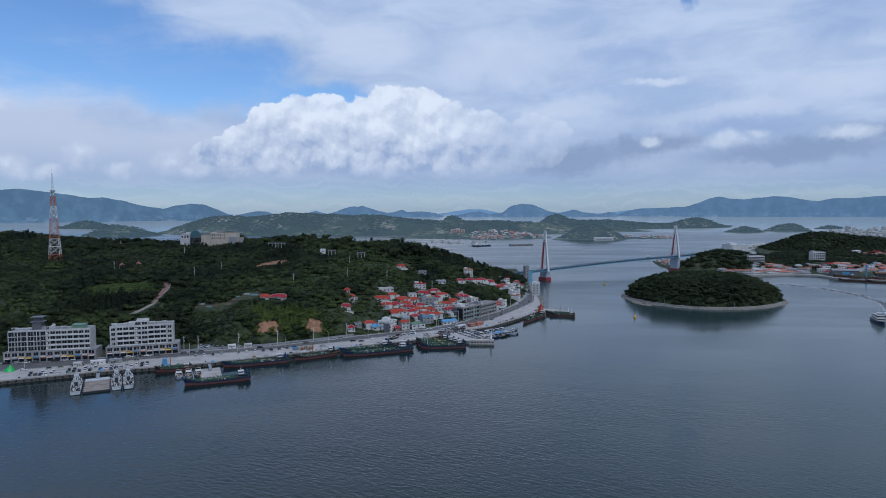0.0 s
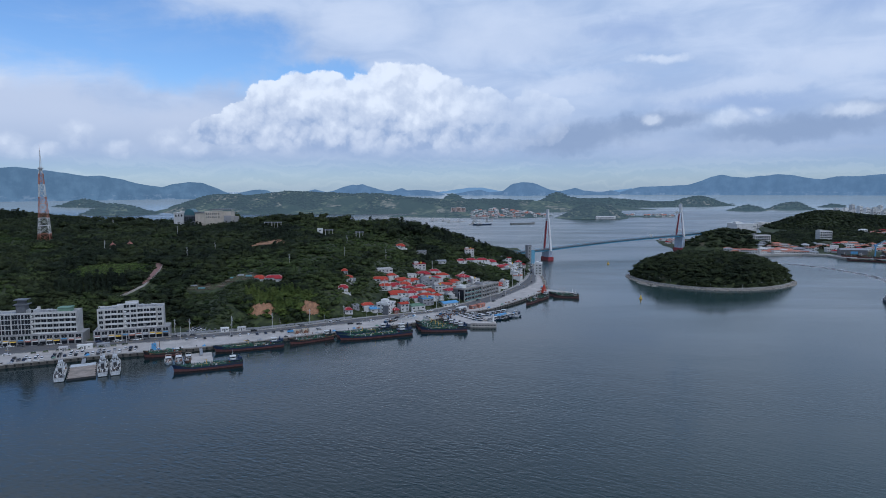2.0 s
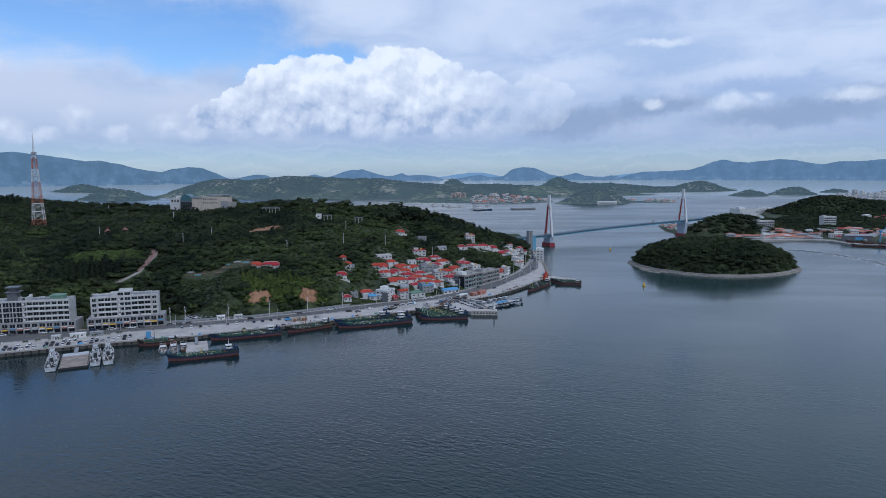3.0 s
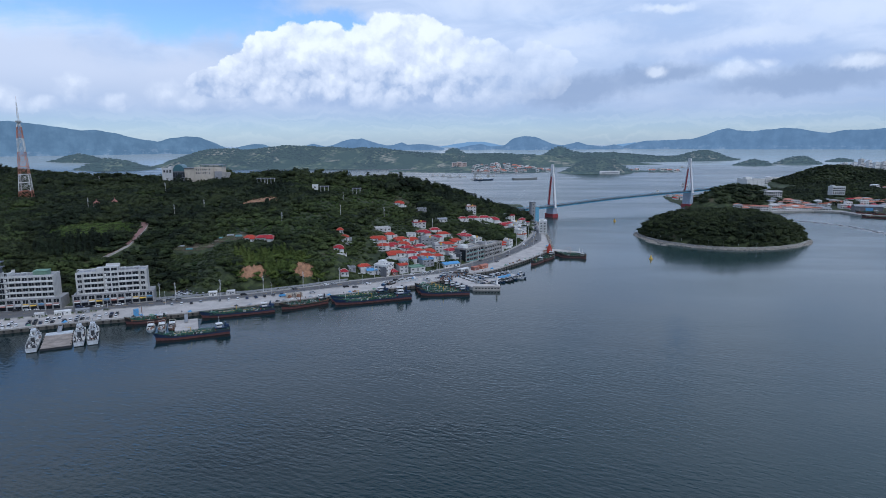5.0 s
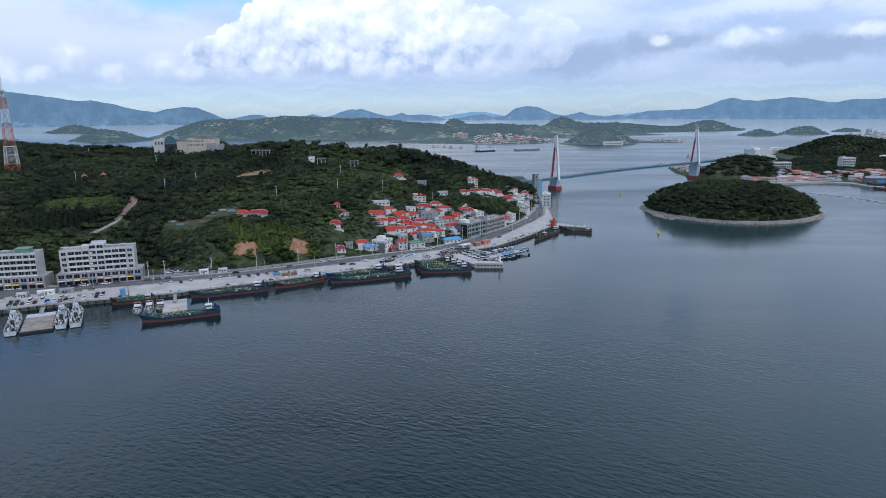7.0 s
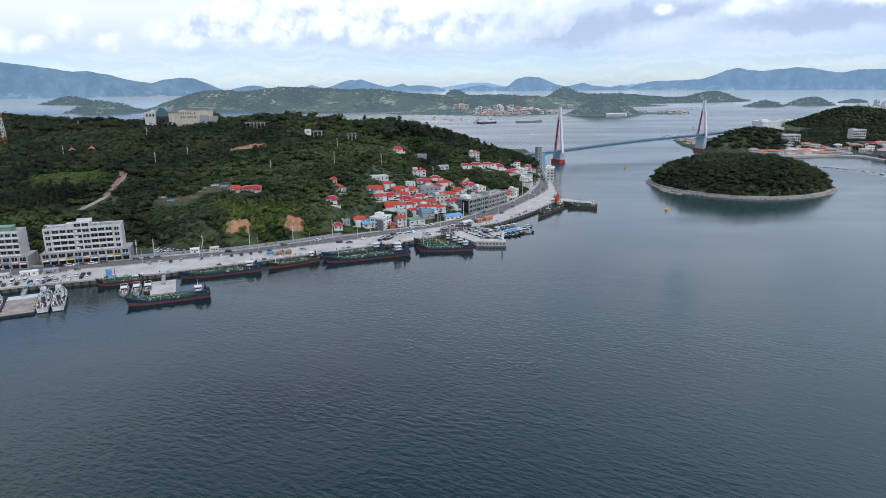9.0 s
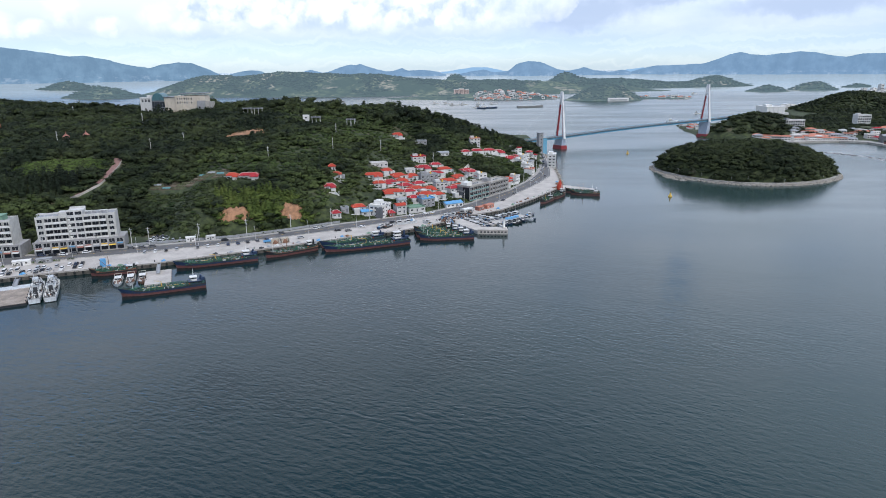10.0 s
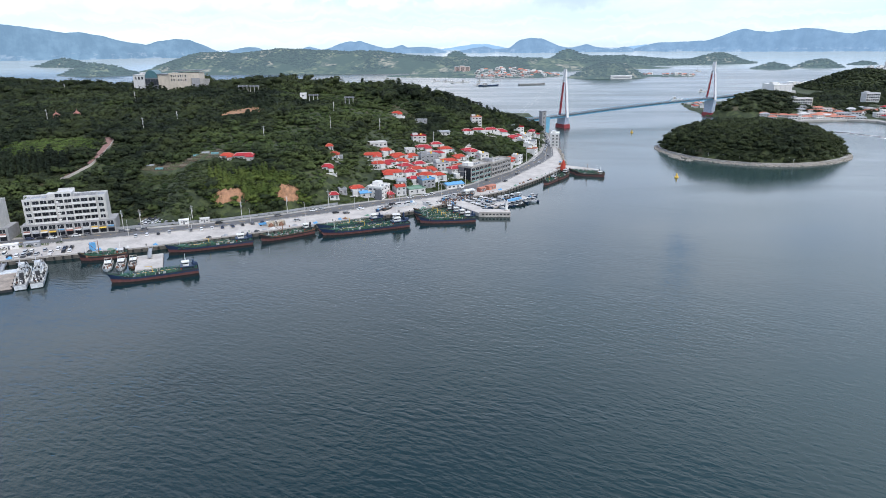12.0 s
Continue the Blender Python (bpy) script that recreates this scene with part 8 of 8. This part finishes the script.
def far_town():
    rng = random.Random(31)
    kinds = []
    for i, (wall, roof, w, d, h, word) in enumerate(((WHITE, SALMON, 11, 8, 4, "small white house with salmon roof in the far fishing town"), (OFFWHITE, GREYROOF, 12, 9, 6, "pale two-storey building in the far fishing town"), (WHITE, WHITE, 11, 9, 7.5, "white block in the far fishing town"), (OFFWHITE, BRICKRED, 11, 8, 4, "pale house with brown roof in the far fishing town"))):
        t = thing("far_house", pose(0, 0, 0), word, "house", "houses of the far fishing town")
        part("wall", Shape().box(-w / 2, w / 2, -d / 2, d / 2, -3, h), wall, t)
        part("roof", roof_hip(w, d, h, 0.6, 2.4) if i in (0, 3) else roof_flat(w, d, h), roof, t)
        part("window_band", Shape().box(-w * 0.4, w * 0.4, -d / 2 - 0.1, -d / 2 + 0.1, h * 0.35, h * 0.65), GLASS, t, "dark windows")
        kinds.append(t)
    used = set()
    for i in range(270):
        x = rng.uniform(110, 490) if i < 210 else rng.uniform(650, 860)
        y = 2285 + rng.random() ** 1.4 * 150 + (0 if i < 210 else 10)
        z = float(far_height(np.array(x), np.array(y)))
        if z < 0.5 or z > 24:
            continue
        k = rng.choice((0, 0, 1, 2, 3))
        m = pose(x, y, z, 0, 0, rng.uniform(-25, 25))
        if k in used:
            copy_thing(kinds[k], m)
        else:
            used.add(k)
            kinds[k].matrix_world = m
    pink = thing("apartment_tower", pose(70, 2590, 4 + float(far_height(np.array(70.0), np.array(2560.0))), 0, 0, 6), "pinkish beige apartment blocks on the far hill", "apartment block")
    for i in range(3):
        part("block", Shape().box(-30 + i * 20, -13 + i * 20, -7, 7, -6, 15 + (i % 2) * 3), PALEPINK, pink)
        part("roof", Shape().box(-30.5 + i * 20, -12.5 + i * 20, -7.5, 7.5, 15 + (i % 2) * 3, 16 + (i % 2) * 3), OFFWHITE, pink)
        for k in range(4):
            part("window_band", Shape().box(-28 + i * 20, -15 + i * 20, -7.15, -6.9, 1.5 + k * 3.4, 3.0 + k * 3.4), GLASS, pink)
    shed = thing("harbour_shed", pose(556, 2172, 1.5, 0, 0, 3), "long white fish shed below the wooded cape", "shed")
    part("wall", Shape().box(-33, 33, -6, 6, -4, 6), WHITE, shed)
    part("roof", roof_gable(66, 12, 6, 0.6, 2.5), OFFWHITE, shed)
    part("shutter", Shape().box(-28, 28, -6.15, -5.9, 0.5, 4.0), GREYROOF, shed, "long grey shutter")
    for x, y, L, c in ((118, 1848, 55, 1), (100, 1880, 40, 0), (238, 1880, 75, 2), (30, 2010, 30, 0), (60, 2030, 26, 0), (10, 2080, 26, 0), (110, 2060, 24, 0), (-25, 2090, 24, 0), (150, 2050, 26, 0), (450, 1366, 26, 0), (583, 1582, 16, 0), (980, 2650, 26, 0), (985, 1806, 44, 1), (1046, 1856, 52, 1), (930, 1790, 24, 0), (892, 1716, 22, 0), (1010, 1900, 30, 2)):
        b = thing("bay_boat", pose(x, y, 0, 0, 0, (x * 7) % 40 - 10), "work boat lying at anchor in the bay" if c else "white boat at anchor in the far bay", "boat", "boats in the bay")
        part("hull", hull_band(L, L * 0.2, -1, 2.0 + c, 1.2, 1.5, 0.15), (WHITE, NAVY, DECKGREY)[c], b)
        part("deck", hull_band(L * 0.97, L * 0.19, 1.2 + c, 1.6 + c, 0.8, 1.0, 0.02, True), DECKGREY, b)
        if c < 2:
            wheelhouse(b, -L * 0.2, 0, 1.6 + c, L * 0.25, L * 0.13, 2, WHITE, 2.6)
            part("mast", Shape().rod((0, 0, 1.5), (0, 0, 11 if c else 6), 0.2, 0.1, 5), STEEL, b)


far_town()


def isle_shore():
    ring = []
    for i in range(73):
        a = radians(150 + i * 3.6)
        r = float(isle_radius(np.array(a))) * 0.985
        ring.append((ISLE[0] + r * math.cos(a), ISLE[1] + r * math.sin(a) / 1.02))
    a = [(x, y) for x, y in ring]
    b = [(ISLE[0] + (x - ISLE[0]) * 0.968, ISLE[1] + (y - ISLE[1]) * 0.968) for x, y in ring]
    s = Shape().strip([(x, y, 2.5) for x, y in a], [(x, y, 2.5) for x, y in b]).strip([(x, y, -1.5) for x, y in a], [(x, y, 2.5) for x, y in a]).strip([(x, y, 2.5) for x, y in b], [(x, y, 1.0) for x, y in b])
    tagged(part("islet_path", s, STAINED), "worn concrete path on a low sea wall round the islet", "path", kind="structure")
    rocks("islet_rocks", "tumbled brown-grey rocks at the foot of the islet wall", a, 3.0, 1700, 0.5, 1.9, 4, 0.45)
    rocks("islet_spit", "low rock spit off the islet", [(232, 700), (225, 712), (222, 730)], 3.0, 90, 0.6, 1.8, 5, 0.2)
    rocks("road_revetment", "grey rock revetment below the harbour road", [(105, 660), (111, 691), (115.5, 733), (120.5, 790), (124.5, 866), (129, 905)], 2.2, 420, 0.6, 1.6, 6, 0.4)


isle_shore()


def wake():
    """Broken foam left by the ferry."""
    rng = np.random.default_rng(9)
    line = [(430, 905), (485, 893), (508, 850), (514, 776), (500, 710), (468, 650), (436, 612), (417, 604)]
    V, T = [], []
    for i, (x, y, h) in enumerate(along(line, 0.3)):
        off = rng.choice((-3.0, 3.0)) + rng.normal(0, 1.6)
        L, w, a = rng.uniform(1.5, 6.0), rng.uniform(0.35, 1.3), radians(h + rng.normal(0, 14))
        c, s = math.cos(a), math.sin(a)
        px, py = x - math.sin(radians(h)) * off, y + math.cos(radians(h)) * off
        n = len(V)
        for u, v in ((-L, 0), (-L * 0.3, -w), (L, 0), (L * 0.2, w)):
            V.append((px + u * c - v * s, py + u * s + v * c, 0.06))
        T += [(n, n + 1, n + 2), (n, n + 2, n + 3)]
    tagged(new("wake", arrays_mesh("wake", np.array(V), np.array(T), FOAM)), "broken white foam of a boat's wake", "wake", kind="stuff")


wake()


# ---------------------------------------------------------------- woods
def crown(rng, lobes, leaves, leaf, tall=1.0, cone=False):
    """One crown of about unit radius, its foot at z = 0: inner masses, and leaf sprays over them. Returns vertices and triangles."""
    V, T, n = [], [], 0
    masses = []
    for i in range(lobes):
        if cone:
            t = (i + 0.5) / lobes
            c, r = np.array([rng.normal(0, 0.08), rng.normal(0, 0.08), 0.25 + 2.1 * t * tall]), np.array([0.85, 0.85, 0.62]) * (1.05 - 0.8 * t)
        elif i == 0:
            c, r = np.array([0, 0, 0.72 * tall]), np.array([0.74, 0.74, 0.62 * tall])
        else:
            a = rng.uniform(0, 2 * np.pi)
            o = rng.uniform(0.3, 0.78)
            c, r = np.array([o * np.cos(a), o * np.sin(a), rng.uniform(0.55, 1.02) * tall]), np.array([1, 1, 0.8]) * rng.uniform(0.36, 0.56)
        masses.append((c, r))
        if not cone and i >= 3:
            continue
        V.append(c + ICO * r * 0.86 * rng.uniform(0.78, 1.06, (12, 1)))
        T.append(ICO_F + n)
        n += 12
    N = [(v - c) / np.linalg.norm(v - c, axis=1)[:, None] for v, (c, r) in zip(V, masses)]
    for i in range(leaves * 2):
        c, r = masses[rng.integers(len(masses))]
        d = rng.normal(size=3)
        d[2] = abs(d[2]) * 1.0 - 0.25
        d /= np.linalg.norm(d)
        p = c + d * r * rng.uniform(0.80, 1.22)
        out = d + rng.normal(0, 0.5, 3)
        out /= np.linalg.norm(out)
        side = np.cross(out, rng.normal(size=3))
        side /= np.linalg.norm(side) + 1e-6
        up = np.cross(out, side)
        s = leaf * rng.uniform(0.55, 1.15)
        V.append(np.array([p - side * s, p - up * s * 0.7 + side * s * 0.5, p + up * s + side * s * 0.3]))
        whole = p - np.array([0, 0, 0.35 * tall])
        m = 0.50 * d + 0.50 * whole / np.linalg.norm(whole) + 0.16 * out + np.array([0, 0, 0.3])
        N.append(np.tile(m / np.linalg.norm(m), (3, 1)))
        T.append(np.array([(0, 1, 2)]) + n)
        n += 3
    return np.concatenate(V), np.concatenate(T), np.concatenate(N)


RNG = np.random.default_rng(7)
CROWNS = [crown(RNG, 7, 84, 0.17, RNG.uniform(0.8, 1.1)) for _ in range(7)]
CROWNS_LOW = [crown(RNG, 6, 44, 0.22, RNG.uniform(0.8, 1.1)) for _ in range(5)]
CROWNS_FINE = [crown(RNG, 7, 60, 0.22, RNG.uniform(0.85, 1.2)) for _ in range(7)]
CLUMPS = [crown(RNG, 3, 12, 0.3, 0.55) for _ in range(4)]
CLUMPS_FINE = [crown(RNG, 4, 14, 0.36, 0.9) for _ in range(5)]
TALL_CONES = [crown(RNG, 7, 90, 0.20, 1.55, True) for _ in range(4)]
CONES = [crown(RNG, 5, 54, 0.20, RNG.uniform(0.9, 1.2), True) for _ in range(4)]
PLUMES = [crown(RNG, 5, 60, 0.20, 1.25, True) for _ in range(4)]
BUSHES = [crown(RNG, 3, 16, 0.30, 0.62) for _ in range(5)]


def woods(name, label, spots, height, kinds, mat, low, high, sink=0.25):
    """All crowns of one kind of wood as one uncountable mass."""
    V, T, N, n = [], [], [], 0
    rng = np.random.default_rng(len(spots) + 3)
    pick = rng.integers(len(kinds), size=len(spots))
    size = (low + (high - low) * rng.uniform(0, 1, len(spots)) ** 2.0) * (1 + 0.18 * field_noise(spots[:, 0], spots[:, 1], 40, 0.9))
    turn = rng.uniform(0, 2 * np.pi, len(spots))
    ground = height(spots[:, 0], spots[:, 1])
    for k, (cv, ct, cn) in enumerate(kinds):
        ids = np.nonzero(pick == k)[0]
        if not len(ids):
            continue
        c, s = np.cos(turn[ids])[:, None], np.sin(turn[ids])[:, None]
        r = size[ids][:, None]
        x = (cv[None, :, 0] * c - cv[None, :, 1] * s) * r + spots[ids, 0][:, None]
        y = (cv[None, :, 0] * s + cv[None, :, 1] * c) * r + spots[ids, 1][:, None]
        z = (cv[None, :, 2] - sink) * r * rng.uniform(0.52, 0.92, (len(ids), 1)) + ground[ids][:, None]
        V.append(np.stack([x, y, z], -1).reshape(-1, 3))
        N.append(np.stack([cn[None, :, 0] * c - cn[None, :, 1] * s, cn[None, :, 0] * s + cn[None, :, 1] * c, np.repeat(cn[None, :, 2], len(ids), 0)], -1).reshape(-1, 3))
        T.append((ct[None] + (np.arange(len(ids)) * len(cv))[:, None, None]).reshape(-1, 3) + n)
        n += len(ids) * len(cv)
    me = arrays_mesh(name, np.concatenate(V), np.concatenate(T), mat)
    lie = me.attributes.new("crown_normal", "FLOAT_VECTOR", "POINT")
    lie.data.foreach_set("vector", np.concatenate(N).astype(np.float32).ravel())
    return tagged(new(name, me), label, "trees", kind="stuff")


def scatter(x0, x1, y0, y1, step, seed):
    rng = np.random.default_rng(seed)
    X, Y = np.meshgrid(np.arange(x0, x1, step), np.arange(y0, y1, step * 0.87))
    X = X + (np.arange(X.shape[0]) % 2)[:, None] * step * 0.5
    p = np.stack([X.ravel(), Y.ravel()], 1)
    return p + rng.uniform(-0.38, 0.38, p.shape) * step


def near_line(p, line, w):
    return np.abs(signed_distance(p[:, 0], p[:, 1], line)) < w


def in_clearing(p, spots):
    out = np.zeros(len(p), bool)
    for cx, cy, a, b, turn in spots:
        c, s = math.cos(radians(turn)), math.sin(radians(turn))
        u, v = (p[:, 0] - cx) * c + (p[:, 1] - cy) * s, -(p[:, 0] - cx) * s + (p[:, 1] - cy) * c
        out |= (np.abs(u / a) ** 2.5 + np.abs(v / b) ** 2.5) < 1
    return out


VINES = [(-294, 577, 34, 17, 8)]
CLEARINGS.extend(VINES)
CLEARINGS.append((-290, 541, 28, 14, 15))


def plant_main():
    p = scatter(-760, 128, 440, 985, 5.6, 11)
    r = signed_distance(p[:, 0], p[:, 1], ROAD_BACK)
    b = signed_distance(p[:, 0], p[:, 1], BACK_SHORE)
    flat = 24 * ease(-p[:, 0], 170, 190) + 5
    # the slope that can be seen: nothing beyond the crest or far outside the view
    seen = (r > flat) & (b > 4) & (p[:, 0] > -0.82 * (p[:, 1] + 40)) & (p[:, 1] + 0.12 * p[:, 0] < np.where(p[:, 0] > -150, 985, 860))
    p = p[seen & ~in_clearing(p, CLEARINGS)]
    f = 0.75 * field_noise(p[:, 0], p[:, 1], 95, 2.2) + 0.55 * field_noise(p[:, 0], p[:, 1], 28, 0.2) + 0.3 * field_noise(p[:, 0], p[:, 1], 11, 0.9)
    village = ease(p[:, 0], -95, -50) * (1 - ease(p[:, 1], 690, 760))
    thin = np.random.default_rng(4).uniform(size=len(p))
    garden = (village > 0.62) & (p[:, 1] < 690)
    woods("garden_trees", "small green trees and shrubs between the village houses", p[garden & (thin > 0.25)], main_height, CROWNS, THICKET, 1.9, 4.0)
    p, f, village = p[~garden], f[~garden], village[~garden]
    east = ease(p[:, 0], -260, -90)
    bright = f + 0.22 * east > 0.42
    young = ~bright & (f + 0.45 * east + 0.2 * (p[:, 1] < 620) > 0.30)
    pine = (f < -0.42) & (village < 0.5)
    woods("pine_wood", "dark green pine wood on the hillside", p[pine], main_height, CROWNS_LOW + CONES, PINE, 3.8, 6.2)
    mid = ~bright & ~pine & ~young
    near = mid & (p[:, 1] < 640)
    woods("broadleaf_wood", "mid-green broadleaf wood covering the hill", p[near], main_height, CROWNS, BROAD, 3.9, 7.8)
    woods("young_wood", "lighter green young wood and thickets on the slope", p[young], main_height, CROWNS_LOW, THICKET, 3.5, 6.8)
    woods("upper_broadleaf_wood", "mid-green broadleaf wood on the upper hill", p[mid & ~near], main_height, CROWNS_LOW, BROAD, 4.2, 8.4)
    woods("scrub", "bright green scrub and vines on the slope", p[bright], main_height, BUSHES + CROWNS[:2], SCRUB, 2.3, 3.6)


def groves():
    """Yellow-green bamboo above the earth cuts, a vine-covered slope, and a stand of tall dark firs."""
    p = scatter(-155, -90, 498, 550, 3.0, 23)
    p = p[in_clearing(p, [(-126, 511, 5, 5, 25), (-118, 517, 6, 5, 25), (-143, 517, 7, 5, 25), (-112, 531, 9, 5, 20), (-128, 527, 10, 4, 20), (-150, 508, 5, 4, 25), (-121, 506, 3, 4, 25), (-147, 500, 3, 4, 25), (-134, 501, 2, 3, 25), (-95, 524, 3, 4, 25), (-113, 514, 3, 4, 25)])]
    plume = scatter(-158, -90, 500, 545, 3.6, 27)
    plume = plume[in_clearing(plume, [(-148, 522, 8, 8, 20), (-136, 524, 9, 9, 20), (-124, 533, 9, 6, 20), (-127, 510, 6, 5, 25), (-110, 534, 8, 5, 20), (-151, 506, 4, 4, 20)])]
    woods("bamboo_plumes", "tall feathery yellow-green bamboo above the earth cuts", plume, main_height, PLUMES, BAMBOO, 2.3, 3.4, 0.0)
    CLEARINGS.extend([(-148, 522, 8, 7, 20), (-136, 524, 9, 8, 20), (-124, 533, 9, 6, 20), (-126, 511, 5, 5, 25), (-118, 517, 6, 5, 25), (-143, 517, 7, 5, 25), (-112, 531, 9, 5, 20), (-128, 527, 10, 4, 20)])
    woods("bamboo_grove", "yellow-green bamboo thicket above the road", p, main_height, CROWNS + BUSHES, BAMBOO, 3.0, 4.8)
    q = scatter(-160, -85, 490, 540, 1.7, 29)
    rim = [(-136.3, 505.3, 12.0, 5.2, 26), (-105.3, 521.3, 9.5, 5.2, 26)]
    q = q[in_clearing(q, [(x, y, a + 2.2, b + 2.0, t) for x, y, a, b, t in rim]) & ~in_clearing(q, [(x, y - 1.0, a - 0.8, b + 1.2, t) for x, y, a, b, t in rim])]
    woods("bank_thicket", "green thicket hanging round the earth cuts", q, main_height, BUSHES + CROWNS, BAMBOO, 1.5, 3.0, 0.1)
    p = scatter(66, 122, 868, 950, 5.0, 33)
    p = p[(signed_distance(p[:, 0], p[:, 1], ROAD_BACK) > 4) & (signed_distance(p[:, 0], p[:, 1], BACK_SHORE) > 1)]
    woods("bridge_end_trees", "tall dark trees crowding the bridge end", p, main_height, CROWNS, BROAD, 5.5, 9.0, 0.0)
    p = scatter(-335, -255, 550, 612, 2.3, 24)
    p = p[in_clearing(p, VINES)]
    woods("vine_slope", "bright green vines smothering the slope", p, main_height, BUSHES, VINE, 1.5, 2.5)
    p = scatter(-325, -255, 515, 572, 5.0, 25)
    p = p[in_clearing(p, [(-290, 541, 27, 13, 15)]) & ~near_line(p, [(-273, 521), (-256, 540), (-251, 557), (-253.7, 581)], 5)]
    woods("fir_stand", "tall dark conifers below the vine slope", p, main_height, TALL_CONES, PINE, 3.4, 4.8, 0.1)


def plant_isle():
    p = scatter(200, 412, 640, 852, 4.3, 5)
    dx, dy = p[:, 0] - ISLE[0], p[:, 1] - ISLE[1]
    d = np.hypot(dx, dy * 1.02) / isle_radius(np.arctan2(dy, dx))
    p = p[(d < 0.95) & (p[:, 1] < 800)]
    woods("islet_wood", "dense dark green wood covering the round islet", p, isle_height, CROWNS_FINE, BROAD, 3.2, 6.0, 0.1)


def plant_east():
    p = scatter(400, 1300, 1000, 1800, 9.5, 6)
    h = east_height(p[:, 0], p[:, 1])
    p = p[((h > 6.6) | ((h > 6.0) & (p[:, 1] > 1120) & (p[:, 0] > 560))) & (p[:, 0] < 0.85 * (p[:, 1] + 60)) & ~in_clearing(p, [(548, 1190, 40, 38, 0), (540, 1080, 22, 14, 0), (682, 1146, 22, 14, 0), (715, 1088, 75, 26, 0)])]
    woods("headland_wood", "dark green wood on the hills across the channel", p[p[:, 1] < 1250], east_height, CROWNS_LOW, BROAD, 4.4, 7.4)
    woods("headland_hill_wood", "dark green wood on the hill behind the far town", p[p[:, 1] >= 1250], east_height, CLUMPS_FINE, BROAD, 5.0, 8.5)


def plant_far():
    p = scatter(-1900, 900, 2330, 3150, 17.0, 8)
    h = far_height(p[:, 0], p[:, 1])
    f = field_noise(p[:, 0], p[:, 1], 150, 1.0) + h / 90
    p = p[(h > 3) & (f > 0.46)]
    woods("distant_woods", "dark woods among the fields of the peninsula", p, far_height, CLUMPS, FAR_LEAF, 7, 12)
    q = scatter(-100, 2000, 2600, 3700, 16.0, 9)
    q = np.concatenate([q, scatter(-2190, -1150, 2600, 3700, 16.0, 10)])
    q = q[isles_height(q[:, 0], q[:, 1]) > 2.5]
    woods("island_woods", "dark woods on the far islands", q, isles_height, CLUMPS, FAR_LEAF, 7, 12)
    r = scatter(400, 660, 2170, 2330, 9, 3)
    r = r[far_height(r[:, 0], r[:, 1]) > 5]
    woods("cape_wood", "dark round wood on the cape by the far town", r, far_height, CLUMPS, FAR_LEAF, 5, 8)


def undergrowth():
    """Low shrubs and rank grass on open ground between the houses and along the banks."""
    p = scatter(-330, 122, 446, 790, 2.3, 19)
    r = signed_distance(p[:, 0], p[:, 1], ROAD_BACK)
    flat = 24 * ease(-p[:, 0], 170, 190) + 3
    open_ground = in_clearing(p, CLEARINGS) | (r < flat + 5)
    built = in_clearing(p, [(x, y, a - 2.2, b - 2.2, t) for x, y, a, b, t in CLEARINGS if a < 12.5])
    p = p[(r > flat) & open_ground & ~built & ~in_clearing(p, EARTH_SPOTS)]
    n = np.random.default_rng(2).uniform(size=len(p)) < 0.95
    woods("undergrowth", "low green shrubs and rank grass on open ground", p[n], main_height, BUSHES, THICKET, 0.9, 2.8)


def crest_trees():
    """Single taller trees that break the skyline."""
    p = scatter(-470, 60, 770, 880, 16.0, 41)
    h = main_height(p[:, 0], p[:, 1])
    rng = np.random.default_rng(12)
    p = p[(h > 46) & (rng.uniform(size=len(p)) < 0.5) & ~in_clearing(p, CLEARINGS)]
    woods("crest_trees", "taller dark trees standing along the crest", p, main_height, CROWNS, BROAD, 5.0, 9.5, -0.25)
    q = scatter(0, 70, 845, 885, 6.0, 42)
    q = q[rng.uniform(size=len(q)) < 0.4]
    woods("crest_pines", "row of slim dark pines on the falling crest", q, main_height, CONES, PINE, 3.6, 5.0, -0.2)


groves()
crest_trees()
plant_main()
undergrowth()
plant_isle()
plant_east()
plant_far()
